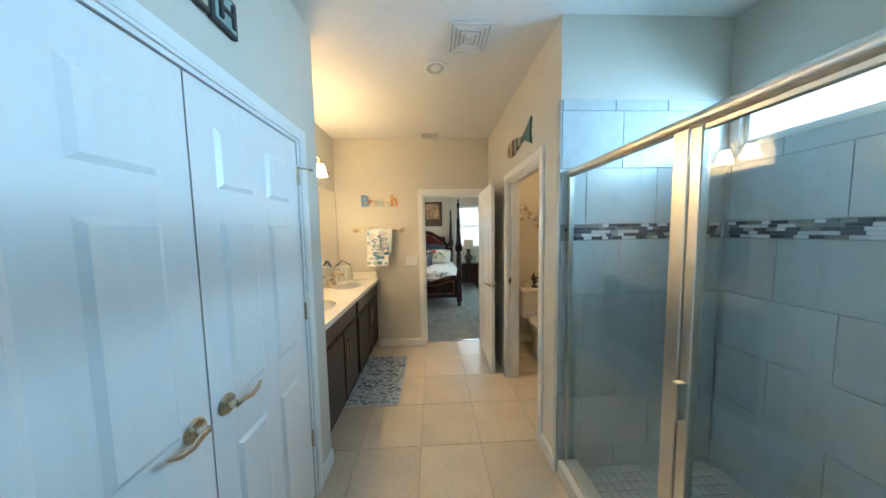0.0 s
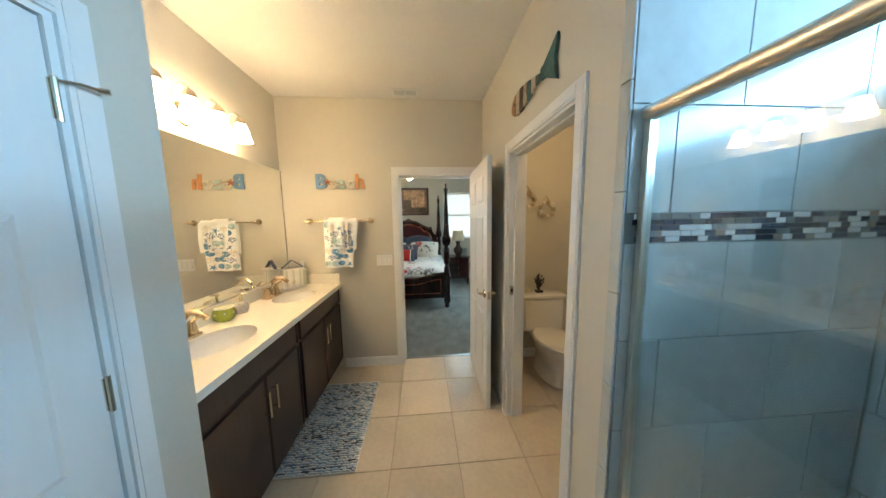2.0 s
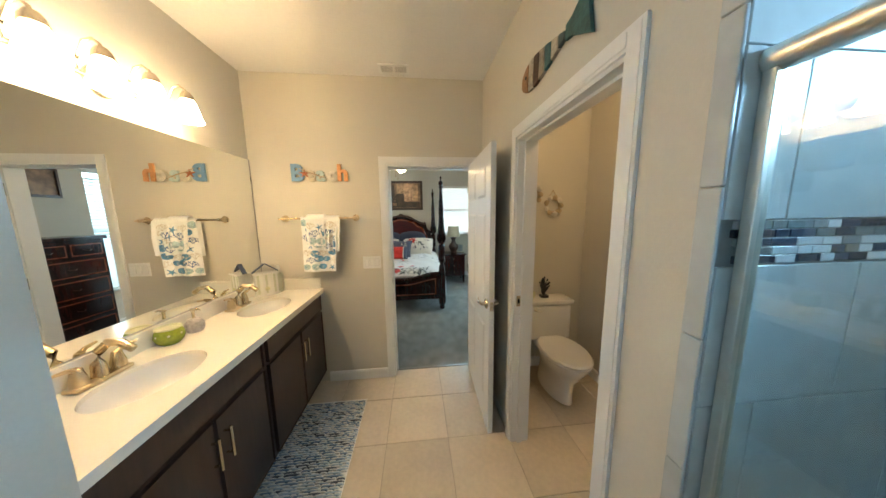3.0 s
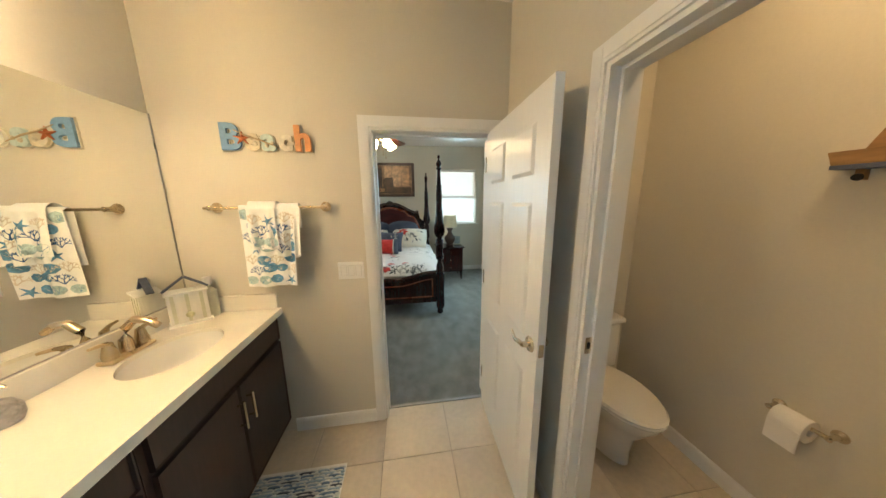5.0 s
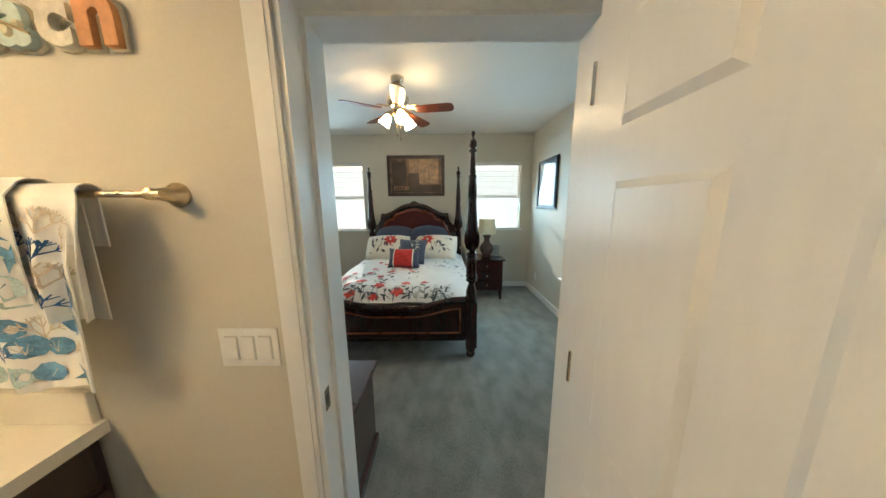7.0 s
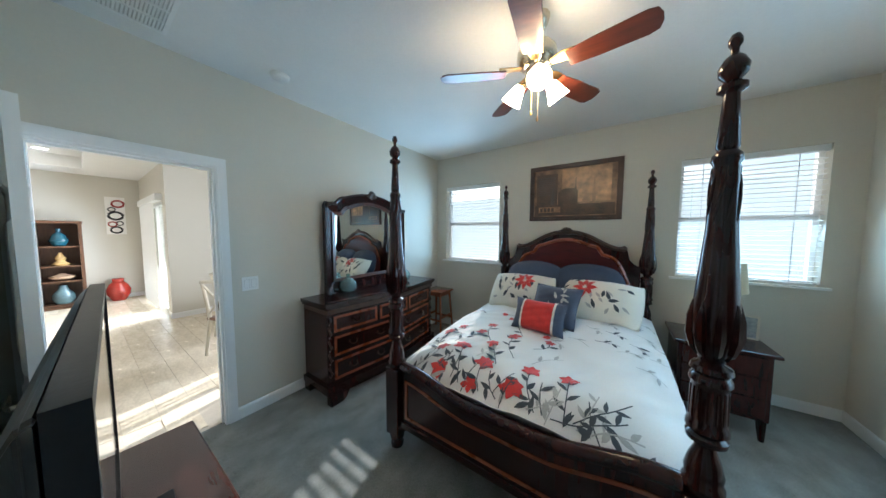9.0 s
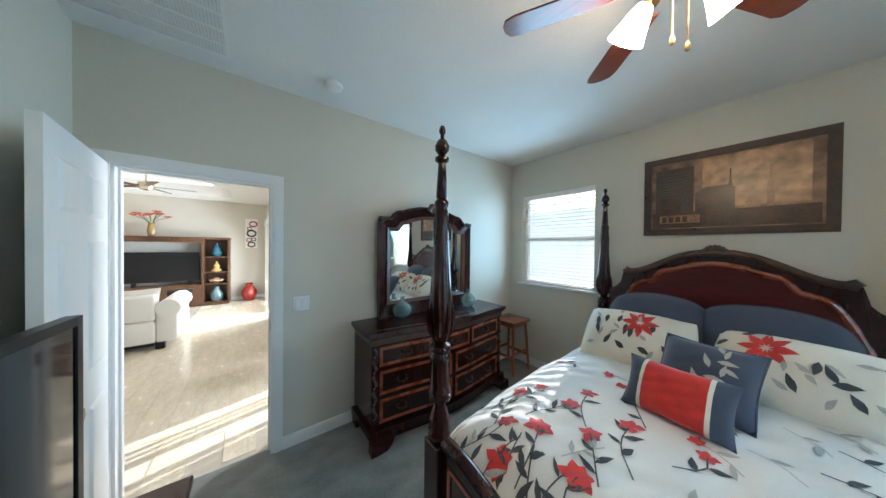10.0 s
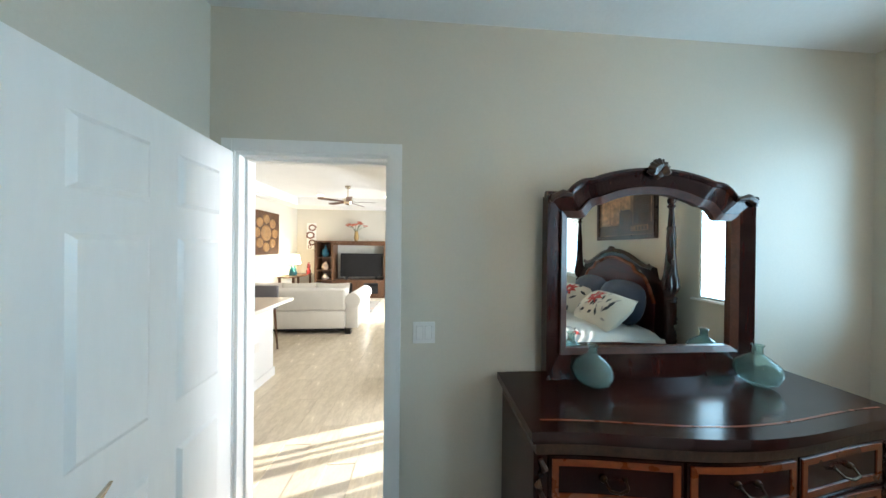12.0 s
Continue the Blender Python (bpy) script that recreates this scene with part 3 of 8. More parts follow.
SINKS = (3.255, 4.065)
CX, AX, AY = -0.905, 0.150, 0.205
top = thing("vanity_countertop", pose(0, 0, 0), "cream cultured-marble countertop with two oval sinks and a backsplash", "countertop")
bm = bmesh.new()
ZT, X0, X1 = 0.935, -1.168, -0.645
cuts = [V0 + 0.002]
for s in SINKS:
    n = 48
    x0, x1, y0, y1 = X0, X1, s - 0.26, s + 0.26
    inner, outer = [], []
    for k in range(n):
        a = 2 * math.pi * k / n
        ca, sa = math.cos(a), math.sin(a)
        inner.append(bm.verts.new((CX + AX * ca, s + AY * sa, ZT)))
        rx = ((x1 - CX) if ca > 0 else (CX - x0)) / max(abs(ca), 1e-6)
        ry = 0.26 / max(abs(sa), 1e-6)
        r = min(rx, ry)
        outer.append(bm.verts.new((CX + r * ca, s + r * sa, ZT)))
    for k in range(n):
        bm.faces.new((inner[k], outer[k], outer[(k + 1) % n], inner[(k + 1) % n]))
    for cx_, cy_ in ((x0, y0), (x1, y0), (x1, y1), (x0, y1)):
        near = sorted(outer, key=lambda v: (v.co.x - cx_) ** 2 + (v.co.y - cy_) ** 2)[:2]
        bm.faces.new((near[0], near[1], bm.verts.new((cx_, cy_, ZT))))
    lip = [bm.verts.new((v.co.x, v.co.y, ZT - 0.02)) for v in inner]
    for k in range(n):
        bm.faces.new((inner[k], inner[(k + 1) % n], lip[(k + 1) % n], lip[k]))
    cuts += [s - 0.26, s + 0.26]
cuts.append(V1 - 0.002)
for a, b in zip(cuts[::2], cuts[1::2]):
    if b - a > 0.001:
        bm.faces.new([bm.verts.new(c) for c in ((X0, a, ZT), (X1, a, ZT), (X1, b, ZT), (X0, b, ZT))])
box(bm, X1 - 0.025, X1, V0 + 0.002, V1 - 0.002, 0.895, ZT - 0.0002)
bmesh.ops.remove_doubles(bm, verts=bm.verts[:], dist=0.0008)
part("slab", bm, M_QUARTZ, top)
part("backsplash", block(-1.168, -1.148, V0 + 0.003, V1 - 0.003, ZT, 1.035, 0.003), M_QUARTZ, top)
part("side_splash", block(-1.147, -0.662, V1 - 0.022, V1 - 0.002, ZT, 1.035, 0.003), M_QUARTZ, top)
for s in SINKS:
    bm = bmesh.new()
    rings = []
    for q in range(9):
        u = q / 8
        sc = 1.015 * math.cos(u * math.pi / 2) ** 0.45 if q < 8 else 0.12
        z = ZT - 0.018 - 0.125 * math.sin(u * math.pi / 2) ** 1.2
        rings.append([bm.verts.new((CX + AX * sc * math.cos(a), s + AY * sc * math.sin(a), z)) for a in (2 * math.pi * k / 40 for k in range(40))])
    for a, b in zip(rings, rings[1:]):
        for k in range(40):
            bm.faces.new((a[k], a[(k + 1) % 40], b[(k + 1) % 40], b[k]))
    bm.faces.new(rings[-1])
    basin = part("basin", bm, M_PORCELAIN, top, "white oval undermount basin", smooth=True)
    part("drain", lathe([(0, 0), (0.022, 0), (0.024, 0.003), (0.015, 0.004), (0, 0.002)], 20), M_NICKEL, basin, smooth=True, m=Matrix.Translation((CX, s, ZT - 0.1425)))

    f = thing("faucet", pose(-1.092, s, ZT) @ Matrix.Scale(1.2, 4), "champagne bronze two-handle centerset bathroom faucet", "faucet", "vanity faucets")
    plate = block(-0.028, 0.028, -0.080, 0.080, 0.0, 0.016, 0.007, 3)
    part("base_plate", plate, M_CHAMPAGNE, f, smooth=True)
    part("spout", tube([(0, 0, 0.01), (0.0, 0, 0.06), (0.012, 0, 0.105), (0.045, 0, 0.135), (0.085, 0, 0.130), (0.118, 0, 0.105)], [0.022, 0.018, 0.015, 0.014, 0.013, 0.012], 14), M_CHAMPAGNE, f, smooth=True)
    for sy in (-1, 1):
        h = part("handle", lathe([(0.021, 0), (0.022, 0.02), (0.016, 0.045), (0.013, 0.062), (0.0, 0.068)], 18), M_CHAMPAGNE, f, smooth=True, m=Matrix.Translation((0, sy * 0.055, 0.012)))
        part("lever", tube([(0, sy * 0.055, 0.072), (0.008, sy * 0.085, 0.082), (0.010, sy * 0.115, 0.086)], [0.009, 0.007, 0.005], 10), M_CHAMPAGNE, h, smooth=True)

mir = thing("vanity_mirror", pose(0, 0, 0), "large frameless wall mirror above the vanity", "mirror")
part("glass", boxes((-1.168, -1.163, V0 + 0.01, 4.492, 1.040, 2.065)), M_MIRROR, mir)
part("edge_channel", boxes((-1.1688, -1.160, V0 + 0.01, 4.497, 1.036, 1.040), (-1.1688, -1.1602, 4.492, 4.497, 1.040, 2.068)), M_STEEL, mir)

# vanity lamp of four bell shades
lamp = thing("vanity_light", pose(-1.17, 3.525, 2.20), "brushed nickel four-shade vanity light, lit, above the mirror", "wall lamp")
part("back_bar", tube([(0.022, -0.30, 0), (0.022, 0.30, 0)], 0.012, 12), M_NICKEL, lamp, smooth=True)
bp = lathe([(0, 0), (0.065, 0), (0.065, 0.008), (0.045, 0.018), (0, 0.020)], 28)
part("back_plate", bp, M_NICKEL, lamp, smooth=True, m=Matrix.Rotation(radians(90), 4, "Y"))
for k in range(4):
    y = -0.285 + 0.19 * k
    arm = part("arm", tube([(0.025, y, 0.0), (0.035, y, 0.06), (0.065, y, 0.115), (0.10, y, 0.125), (0.125, y, 0.105), (0.130, y, 0.075)], 0.006, 10), M_NICKEL, lamp, smooth=True)
    part("socket_cup", lathe([(0.0, 0.045), (0.018, 0.042), (0.030, 0.022), (0.034, 0.0)], 20), M_NICKEL, arm, smooth=True, m=Matrix.Translation((0.130, y, 0.048)))
    part("shade", lathe([(0.027, 0.05), (0.036, 0.034), (0.045, 0.0), (0.052, -0.035), (0.063, -0.066), (0.061, -0.066), (0.046, -0.02), (0.025, 0.045)], 24), M_BULB, lamp, "lit frosted glass bell shade", smooth=True, m=Matrix.Translation((0.130, y, 0.0)))

# counter top things
M_GREENJAR = material("green_glazed_ceramic", (0.30, 0.36, 0.035), 0.2, var=0.25, coat=0.3)
M_WAX = material("pale_wax", (0.62, 0.60, 0.38), 0.5, var=0.05)
jar = thing("candle_jar", pose(-1.095, 3.555, ZT), "squat green ceramic candle jar beside the sink", "candle")
part("bowl", lathe([(0, 0), (0.038, 0), (0.055, 0.018), (0.062, 0.042), (0.056, 0.070), (0.048, 0.082), (0.044, 0.082), (0.050, 0.066), (0.050, 0.055), (0, 0.055)], 32), M_GREENJAR, jar, smooth=True)
part("rim", lathe([(0.048, 0.080), (0.053, 0.084), (0.050, 0.090), (0.045, 0.088), (0.044, 0.082)], 32), M_WAX, jar, "pale worn rim", smooth=True)
for k in range(7):
    a = k * 0.9
    part("dot", lathe([(0, 0), (0.006, 0.001), (0, 0.004)], 10), M_WAX, jar, "pale raised dot", m=Matrix.Rotation(a, 4, "Z") @ Matrix.Translation((0.0585, 0, 0.055)) @ Matrix.Rotation(radians(90), 4, "Y"))
M_STONEWARE = material("grey_speckled_stoneware", (0.46, 0.43, 0.40), 0.4, var=0.35, scale=25)
soap = thing("soap_dispenser", pose(-1.085, 3.695, ZT), "grey marbled soap dispenser with a nickel pump", "soap dispenser")
part("bottle", lathe([(0, 0), (0.036, 0), (0.044, 0.02), (0.044, 0.05), (0.030, 0.072), (0.016, 0.080), (0, 0.08)], 28), M_STONEWARE, soap, smooth=True)
part("pump", tube([(0, 0, 0.078), (0, 0, 0.125)], 0.008, 12), M_NICKEL, soap, smooth=True)
part("nozzle", tube([(-0.012, 0, 0.128), (0.030, 0, 0.130), (0.042, 0, 0.124)], [0.008, 0.006, 0.004], 10), M_NICKEL, soap, smooth=True)
M_WHITEWOOD = material("whitewashed_wood", (0.74, 0.72, 0.66), 0.7, var=0.1, fine=60, bump=0.3, stretch=(1, 1, 0.2))
M_BLUEWOOD = material("grey_blue_wood", (0.09, 0.11, 0.17), 0.6, var=0.25)
M_LOTION = material("pale_green_plastic", (0.58, 0.58, 0.44), 0.35, var=0.1)
hut = thing("beach_hut_lantern", pose(-1.066, 4.375, ZT, 0, 0, 38) @ Matrix.Scale(1.5, 4), "white wooden beach-hut lantern with a striped front", "lantern")
part("base", block(-0.060, 0.060, -0.035, 0.035, 0, 0.010, 0.002), M_WHITEWOOD, hut)
part("front", boxes((-0.052, 0.052, -0.030, -0.022, 0.010, 0.120)), M_WHITEWOOD, hut)
part("back", boxes((-0.052, 0.052, 0.022, 0.030, 0.010, 0.120)), M_WHITEWOOD, hut)
for sx in (-1, 1):
    part("side", boxes((sx * 0.050 - 0.004, sx * 0.050 + 0.004, -0.0218, 0.0218, 0.010, 0.120)), M_WHITEWOOD, hut)
    part("roof_board", boxes((-0.003, 0.003, -0.010, 0.010, -0.005, 0.070)), M_BLUEWOOD, hut, "grey-blue roof board", m=Matrix.Translation((0, 0, 0.178)) @ Matrix.Rotation(radians(sx * -52), 4, "Y") @ Matrix.Translation((0, 0, -0.072)))
for k in range(3):
    part("stripe", boxes((-0.044 + 0.038 * k, -0.034 + 0.038 * k, -0.0325, -0.030, 0.014, 0.118)), M_LOTION, hut, "pale stripe")
part("cornice", boxes((-0.058, 0.058, -0.036, 0.036, 0.120, 0.126)), M_WHITEWOOD, hut)
part("shell", lathe([(0, 0), (0.012, 0.002), (0.009, 0.008), (0, 0.012)], 12), M_WAX, hut, m=Matrix.Translation((0.0, -0.033, 0.040)) @ Matrix.Rotation(radians(90), 4, "X"))
bottle = thing("lotion_bottle", pose(-1.005, 4.446, ZT) @ Matrix.Scale(1.30, 4), "pale green lotion bottle in the corner of the counter", "bottle")
part("body", lathe([(0, 0), (0.026, 0), (0.028, 0.01), (0.028, 0.12), (0.012, 0.135), (0.012, 0.15)], 20), M_LOTION, bottle, smooth=True)
part("cap", lathe([(0.013, 0.148), (0.016, 0.150), (0.016, 0.185), (0, 0.188)], 16), M_WHITEWOOD, bottle, smooth=True)

# ---------------------------------------------------------------- north wall of the bathroom
beach = thing("beach_word", pose(-0.84, 4.498, 1.897), "wooden letters spelling Beach in blue, cream, aqua and orange", "wall sign")
LET = [("B", (0.17, 0.33, 0.56), 0.004, 0.190), ("e", (0.70, 0.63, 0.48), 0.128, 0.165), ("a", (0.50, 0.63, 0.62), 0.216, 0.165), ("c", (0.74, 0.70, 0.60), 0.307, 0.165), ("h", (0.72, 0.33, 0.13), 0.388, 0.188)]
for ch, col, x, size in LET:
    mat = material("letter_paint", col, 0.6, var=0.18, scale=12, bump=0.1)
    letter(ch, size, 0.007, mat, beach, Matrix.Translation((x, -0.014, 0.0)) @ UPRIGHT, bold=0.006)
    letter(ch, size, 0.003, M_SIGNCREAM, beach, Matrix.Translation((x, -0.004, 0.0)) @ UPRIGHT, "cream backing of the letter", "letter_back", bold=0.011)
M_ROPE = material("natural_rope", (0.50, 0.40, 0.26), 0.9, var=0.2, fine=120, bump=0.5)
M_CRAB = material("orange_crab", (0.45, 0.12, 0.03), 0.6, var=0.25)
crab = bmesh.new()
for k in range(5):
    a = radians(90 + 72 * k)
    tube([(0, 0, 0), (0.045 * math.cos(a), 0, 0.035 * math.sin(a))], [0.010, 0.003], 6, crab)
part("driftwood_twig", tube([(0.085, -0.028, 0.098), (0.15, -0.031, 0.066), (0.22, -0.031, 0.046), (0.30, -0.029, 0.012)], [0.002, 0.005, 0.005, 0.002], 8), M_ROPE, beach, "thin driftwood twig", smooth=True)
part("starfish", crab, M_CRAB, beach, "orange starfish", m=Matrix.Translation((0.125, -0.026, 0.055)))
for x, z, r in ((0.185, 0.028, 0.014), (0.245, 0.022, 0.013), (0.272, 0.032, 0.011)):
    part("shell", lathe([(0, 0), (r, 0.002), (r * 0.7, 0.008), (0, 0.011)], 14), M_SIGNCREAM, beach, m=Matrix.Translation((x, -0.020, z)) @ Matrix.Rotation(radians(90), 4, "X"))

bar = thing("towel_bar", pose(-0.617, 4.50, 1.572), "champagne bronze towel bar on the bathroom wall", "towel bar")
part("rod", tube([(-0.328, -0.065, 0), (0.328, -0.065, 0)], 0.008, 12), M_CHAMPAGNE, bar, smooth=True)
for sx in (-1, 1):
    b = part("bracket", lathe([(0, 0), (0.030, 0), (0.030, 0.006), (0.018, 0.020), (0.012, 0.050), (0.014, 0.070), (0, 0.078)], 20), M_CHAMPAGNE, bar, smooth=True, m=Matrix.Translation((sx * 0.30, 0, 0)) @ Matrix.Rotation(radians(90), 4, "X"))


def print_material(name, ground, blobs):
    """Cotton with scattered printed motifs."""
    m = material(name, ground, 0.9, var=0.04, scale=6, fine=200, bump=0.35)
    nt, n = m.node_tree, m.node_tree.nodes
    p, tc = n["Principled BSDF"], n.new("ShaderNodeTexCoord")
    last = p.inputs["Base Color"].links[0].from_socket
    for k, (col, scale, cut, seed) in enumerate(blobs):
        mp, vo, no, rp, mx, ad = n.new("ShaderNodeMapping"), n.new("ShaderNodeTexVoronoi"), n.new("ShaderNodeTexNoise"), n.new("ShaderNodeValToRGB"), n.new("ShaderNodeMixRGB"), n.new("ShaderNodeMixRGB")
        mp.inputs["Location"].default_value = (seed, seed * 0.7, seed * 1.3)
        nt.links.new(tc.outputs["Object"], mp.inputs["Vector"])
        no.inputs["Scale"].default_value, no.inputs["Detail"].default_value = scale * 4, 4
        nt.links.new(mp.outputs[0], no.inputs["Vector"])
        ad.blend_type = "LINEAR_LIGHT"
        ad.inputs[0].default_value = 0.03
        nt.links.new(mp.outputs[0], ad.inputs[1])
        nt.links.new(no.outputs["Color"], ad.inputs[2])
        nt.links.new(ad.outputs[0], vo.inputs["Vector"])
        vo.inputs["Scale"].default_value = scale
        rp.color_ramp.elements[0].position, rp.color_ramp.elements[1].position = cut, cut + 0.04
        rp.color_ramp.elements[0].color, rp.color_ramp.elements[1].color = (1, 1, 1, 1), (0, 0, 0, 1)
        nt.links.new(vo.outputs["Distance"], rp.inputs[0])
        nt.links.new(rp.outputs[0], mx.inputs[0])
        nt.links.new(last, mx.inputs[1])
        mx.inputs[2].default_value = (*col, 1)
        last = mx.outputs[0]
    nt.links.new(last, p.inputs["Base Color"])
    return m


M_TOWEL = material("white_towel_cotton", (0.90, 0.90, 0.88), 0.9, var=0.03, scale=8, fine=60, bump=0.0)
M_CORAL_BLUE = material("blue_coral_print", (0.035, 0.13, 0.34), 0.9, var=0.2, fine=200)
M_SHELL_TEAL = material("pale_teal_shell_print", (0.50, 0.66, 0.67), 0.9, var=0.35, scale=30, fine=200)
M_SHELL_TAN = material("tan_coral_print", (0.70, 0.62, 0.52), 0.9, var=0.2, fine=200)
M_SHELL_BLUE = material("mid_blue_shell_print", (0.14, 0.34, 0.56), 0.9, var=0.4, scale=40, fine=200)


def towel_print(t, at, x0, x1, z0, seed):
    """Coral, starfish and shells printed on the front of a hung towel."""
    rnd = random.Random(seed)
    sets = {"blue_coral": (M_CORAL_BLUE, bmesh.new()), "teal_shell": (M_SHELL_TEAL, bmesh.new()), "tan_coral": (M_SHELL_TAN, bmesh.new()), "blue_shell": (M_SHELL_BLUE, bmesh.new())}

    def lay(bm, pts):
        pts = [(min(max(x, x0 + 0.003), x1 - 0.003), min(max(z, z0 + 0.003), -0.004)) for x, z in pts]
        c = bm.verts.new(at(sum(p[0] for p in pts) / len(pts), sum(p[1] for p in pts) / len(pts)))
        vs = [bm.verts.new(at(*p)) for p in pts]
        for k in range(len(vs)):
            bm.faces.new((c, vs[k], vs[(k + 1) % len(vs)]))

    def twig(bm, x, z, a, length, w, depth):
        x2, z2 = x + length * math.cos(a), z + length * math.sin(a)
        nx, nz = -math.sin(a) * w, math.cos(a) * w
        lay(bm, [(x + nx, z + nz), (x2 + nx * 0.7, z2 + nz * 0.7), (x2 - nx * 0.7, z2 - nz * 0.7), (x - nx, z - nz)])
        if depth:
            for d in (-0.6, 0.15, 0.7):
                twig(bm, x2, z2, a + d + rnd.uniform(-0.2, 0.2), length * 0.72, w * 0.8, depth - 1)

    spots = [(x, z) for j, z in enumerate([z0 + 0.040 + 0.064 * q for q in range(max(int(-z0 / 0.064), 1))]) for x in [x0 + 0.034 + 0.070 * q + 0.030 * (j % 2) for q in range(max(int((x1 - x0) / 0.070), 1))]]
    for k, (x, z) in enumerate(spots):
        x, z = x + rnd.uniform(-0.01, 0.01), z + rnd.uniform(-0.01, 0.01)
        kind = rnd.choice(("blue_coral", "blue_coral", "teal_shell", "tan_coral", "blue_shell", "star", "teal_shell"))
        if kind in ("blue_coral", "tan_coral"):
            for q in range(3):
                twig(sets[kind][1], x, z - 0.03, radians(90 + 42 * (q - 1)), 0.026, 0.0024, 2)
        elif kind == "star":
            a0 = rnd.uniform(0, 6)
            lay(sets["blue_shell"][1], [(x + r * math.cos(a0 + q * math.pi / 5), z + r * math.sin(a0 + q * math.pi / 5)) for q, r in enumerate([0.038, 0.011] * 5)])
        else:
            a0, r = rnd.uniform(0, 3), rnd.uniform(0.028, 0.038)
            lay(sets[kind][1], [(x + r * math.cos(a) * (1 + 0.08 * (q % 2)), z + 0.75 * r * math.sin(a) * (1 + 0.08 * (q % 2))) for q, a in enumerate(a0 + 2 * math.pi * w / 16 for w in range(16))])
            for q in range(4):
                twig(sets["tan_coral" if kind == "blue_shell" else "blue_shell"][1], x - r * 0.2, z - r * 0.5, radians(50 + 27 * q), r * 1.0, 0.0009, 0)
    for name, (mat, bm) in sets.items():
        tagged(part(name + "_print", bm, mat, t), kind="stuff")


def draped(name, x0, x1, z_front, z_back, off, parent_m, label, seed):
    """A towel hung over the bar, with soft folds."""
    rnd = random.Random(seed)
    ph = rnd.random() * 6
    L1, L2 = -z_front, -z_back

    def f(u, v):
        x = x0 + (x1 - x0) * u
        s = v * (L1 + L2 + 0.05)
        fold = 0.012 * math.sin(u * 9 + ph) + 0.005 * math.sin(u * 21 + 2 * ph) - 0.010
        if s < L1:
            y, z = -0.012 - off + fold * min(1, (L1 - s) / 0.15) - 0.008, -(L1 - s)
            x += 0.012 * math.sin(5 * z + ph) * (1 if u > 0.5 else 0.4)
        elif s < L1 + 0.05:
            a = (s - L1) / 0.05 * math.pi
            y, z = -(0.012 + off) * math.cos(a) + (-0.008 + 0.010) * (1 - a / math.pi) * -1, (0.012 + off) * math.sin(a)
        else:
            y, z = 0.012 + off * 0.6 + fold * 0.3, -(s - L1 - 0.05)
        return (x, y, z)
    bm = thick_sheet(30, 60, f, 0.003)
    t = thing(name, parent_m, label, "towel")
    part("cloth", bm, M_TOWEL, t, smooth=True)
    towel_print(t, lambda x, z: Vector(f((x - x0) / (x1 - x0), (L1 + z) / (L1 + L2 + 0.05))) + Vector((0, -0.0022, 0)), x0, x1, z_front, seed)
    return t


HANG = pose(0, 4.435, 1.572)
draped("bath_towel", -0.762, -0.478, -0.46, -0.30, 0.004, HANG, "white bath towel with blue coral and shell print on the bar", 3)
draped("hand_towel", -0.705, -0.560, -0.235, -0.18, 0.026, HANG, "folded hand towel with sea print over the bath towel", 5)
draped("face_towel", -0.580, -0.446, -0.28, -0.12, 0.013, HANG, "narrow face towel with blue coral print", 8)


# flat grey that stands in for shade inside vents, gaps and the downlight
M_RECESS_SHADOW = material("grey_recess_shadow", (0.58, 0.58, 0.56), 0.7)


def switch_plate(m, gangs, label, group=""):
    s = thing("light_switch", m, label, "light switch", group)
    w = 0.046 * gangs + 0.024
    part("plate", block(-w / 2, w / 2, -0.006, -0.0005, -0.057, 0.057, 0.003), M_TRIM, s)
    for k in range(gangs):
        x = -0.023 * (gangs - 1) + 0.046 * k
        # shade of the gap, laid on as a thin grey plate
        part("gap", boxes((x - 0.0185, x + 0.0185, -0.0064, -0.0058, -0.0355, 0.0355)), M_RECESS_SHADOW, s, "grey plate for the shaded gap round the rocker")
        part("rocker", block(x - 0.016, x + 0.016, -0.0105, -0.0055, -0.033, 0.033, 0.002), M_TRIM, s)
    return s


switch_plate(pose(-0.197, 4.50, 1.160), 3, "white triple rocker light switch on the bathroom wall")
switch_plate(pose(-2.185, 5.785, 1.115, 0, 0, 90), 2, "white double rocker light switch beside the bedroom door")




def air_vent(m, w, d, slats, label, banks=1):
    v = thing("air_vent", m, label, "air vent")
    rows = [(-w / 2, w / 2, -d / 2, -d / 2 + 0.02, -0.008, 0), (-w / 2, w / 2, d / 2 - 0.02, d / 2, -0.008, 0), (-w / 2, -w / 2 + 0.02, -d / 2 + 0.02, d / 2 - 0.02, -0.008, 0), (w / 2 - 0.02, w / 2, -d / 2 + 0.02, d / 2 - 0.02, -0.008, 0)]
    for b in range(1, banks):
        x = -w / 2 + w * b / banks
        rows.append((x - 0.008, x + 0.008, -d / 2 + 0.02, d / 2 - 0.02, -0.008, 0))
    part("frame", boxes(*rows), M_TRIM, v)
    part("backing", boxes((-w / 2 + 0.02, w / 2 - 0.02, -d / 2 + 0.02, d / 2 - 0.02, -0.002, -0.0005)), M_RECESS_SHADOW, v, "grey plate for the shaded recess")
    mesh = mesh_of(boxes((-w / 2 + 0.02, w / 2 - 0.02, -0.006, 0.006, -0.0008, 0.0008)), M_TRIM, "slat")
    for k in range(slats):
        y = -d / 2 + 0.02 + (d - 0.04) * (k + 0.5) / slats
        share("slat", mesh, v, (0, y, -0.005), (radians(35), 0, 0))
    return v


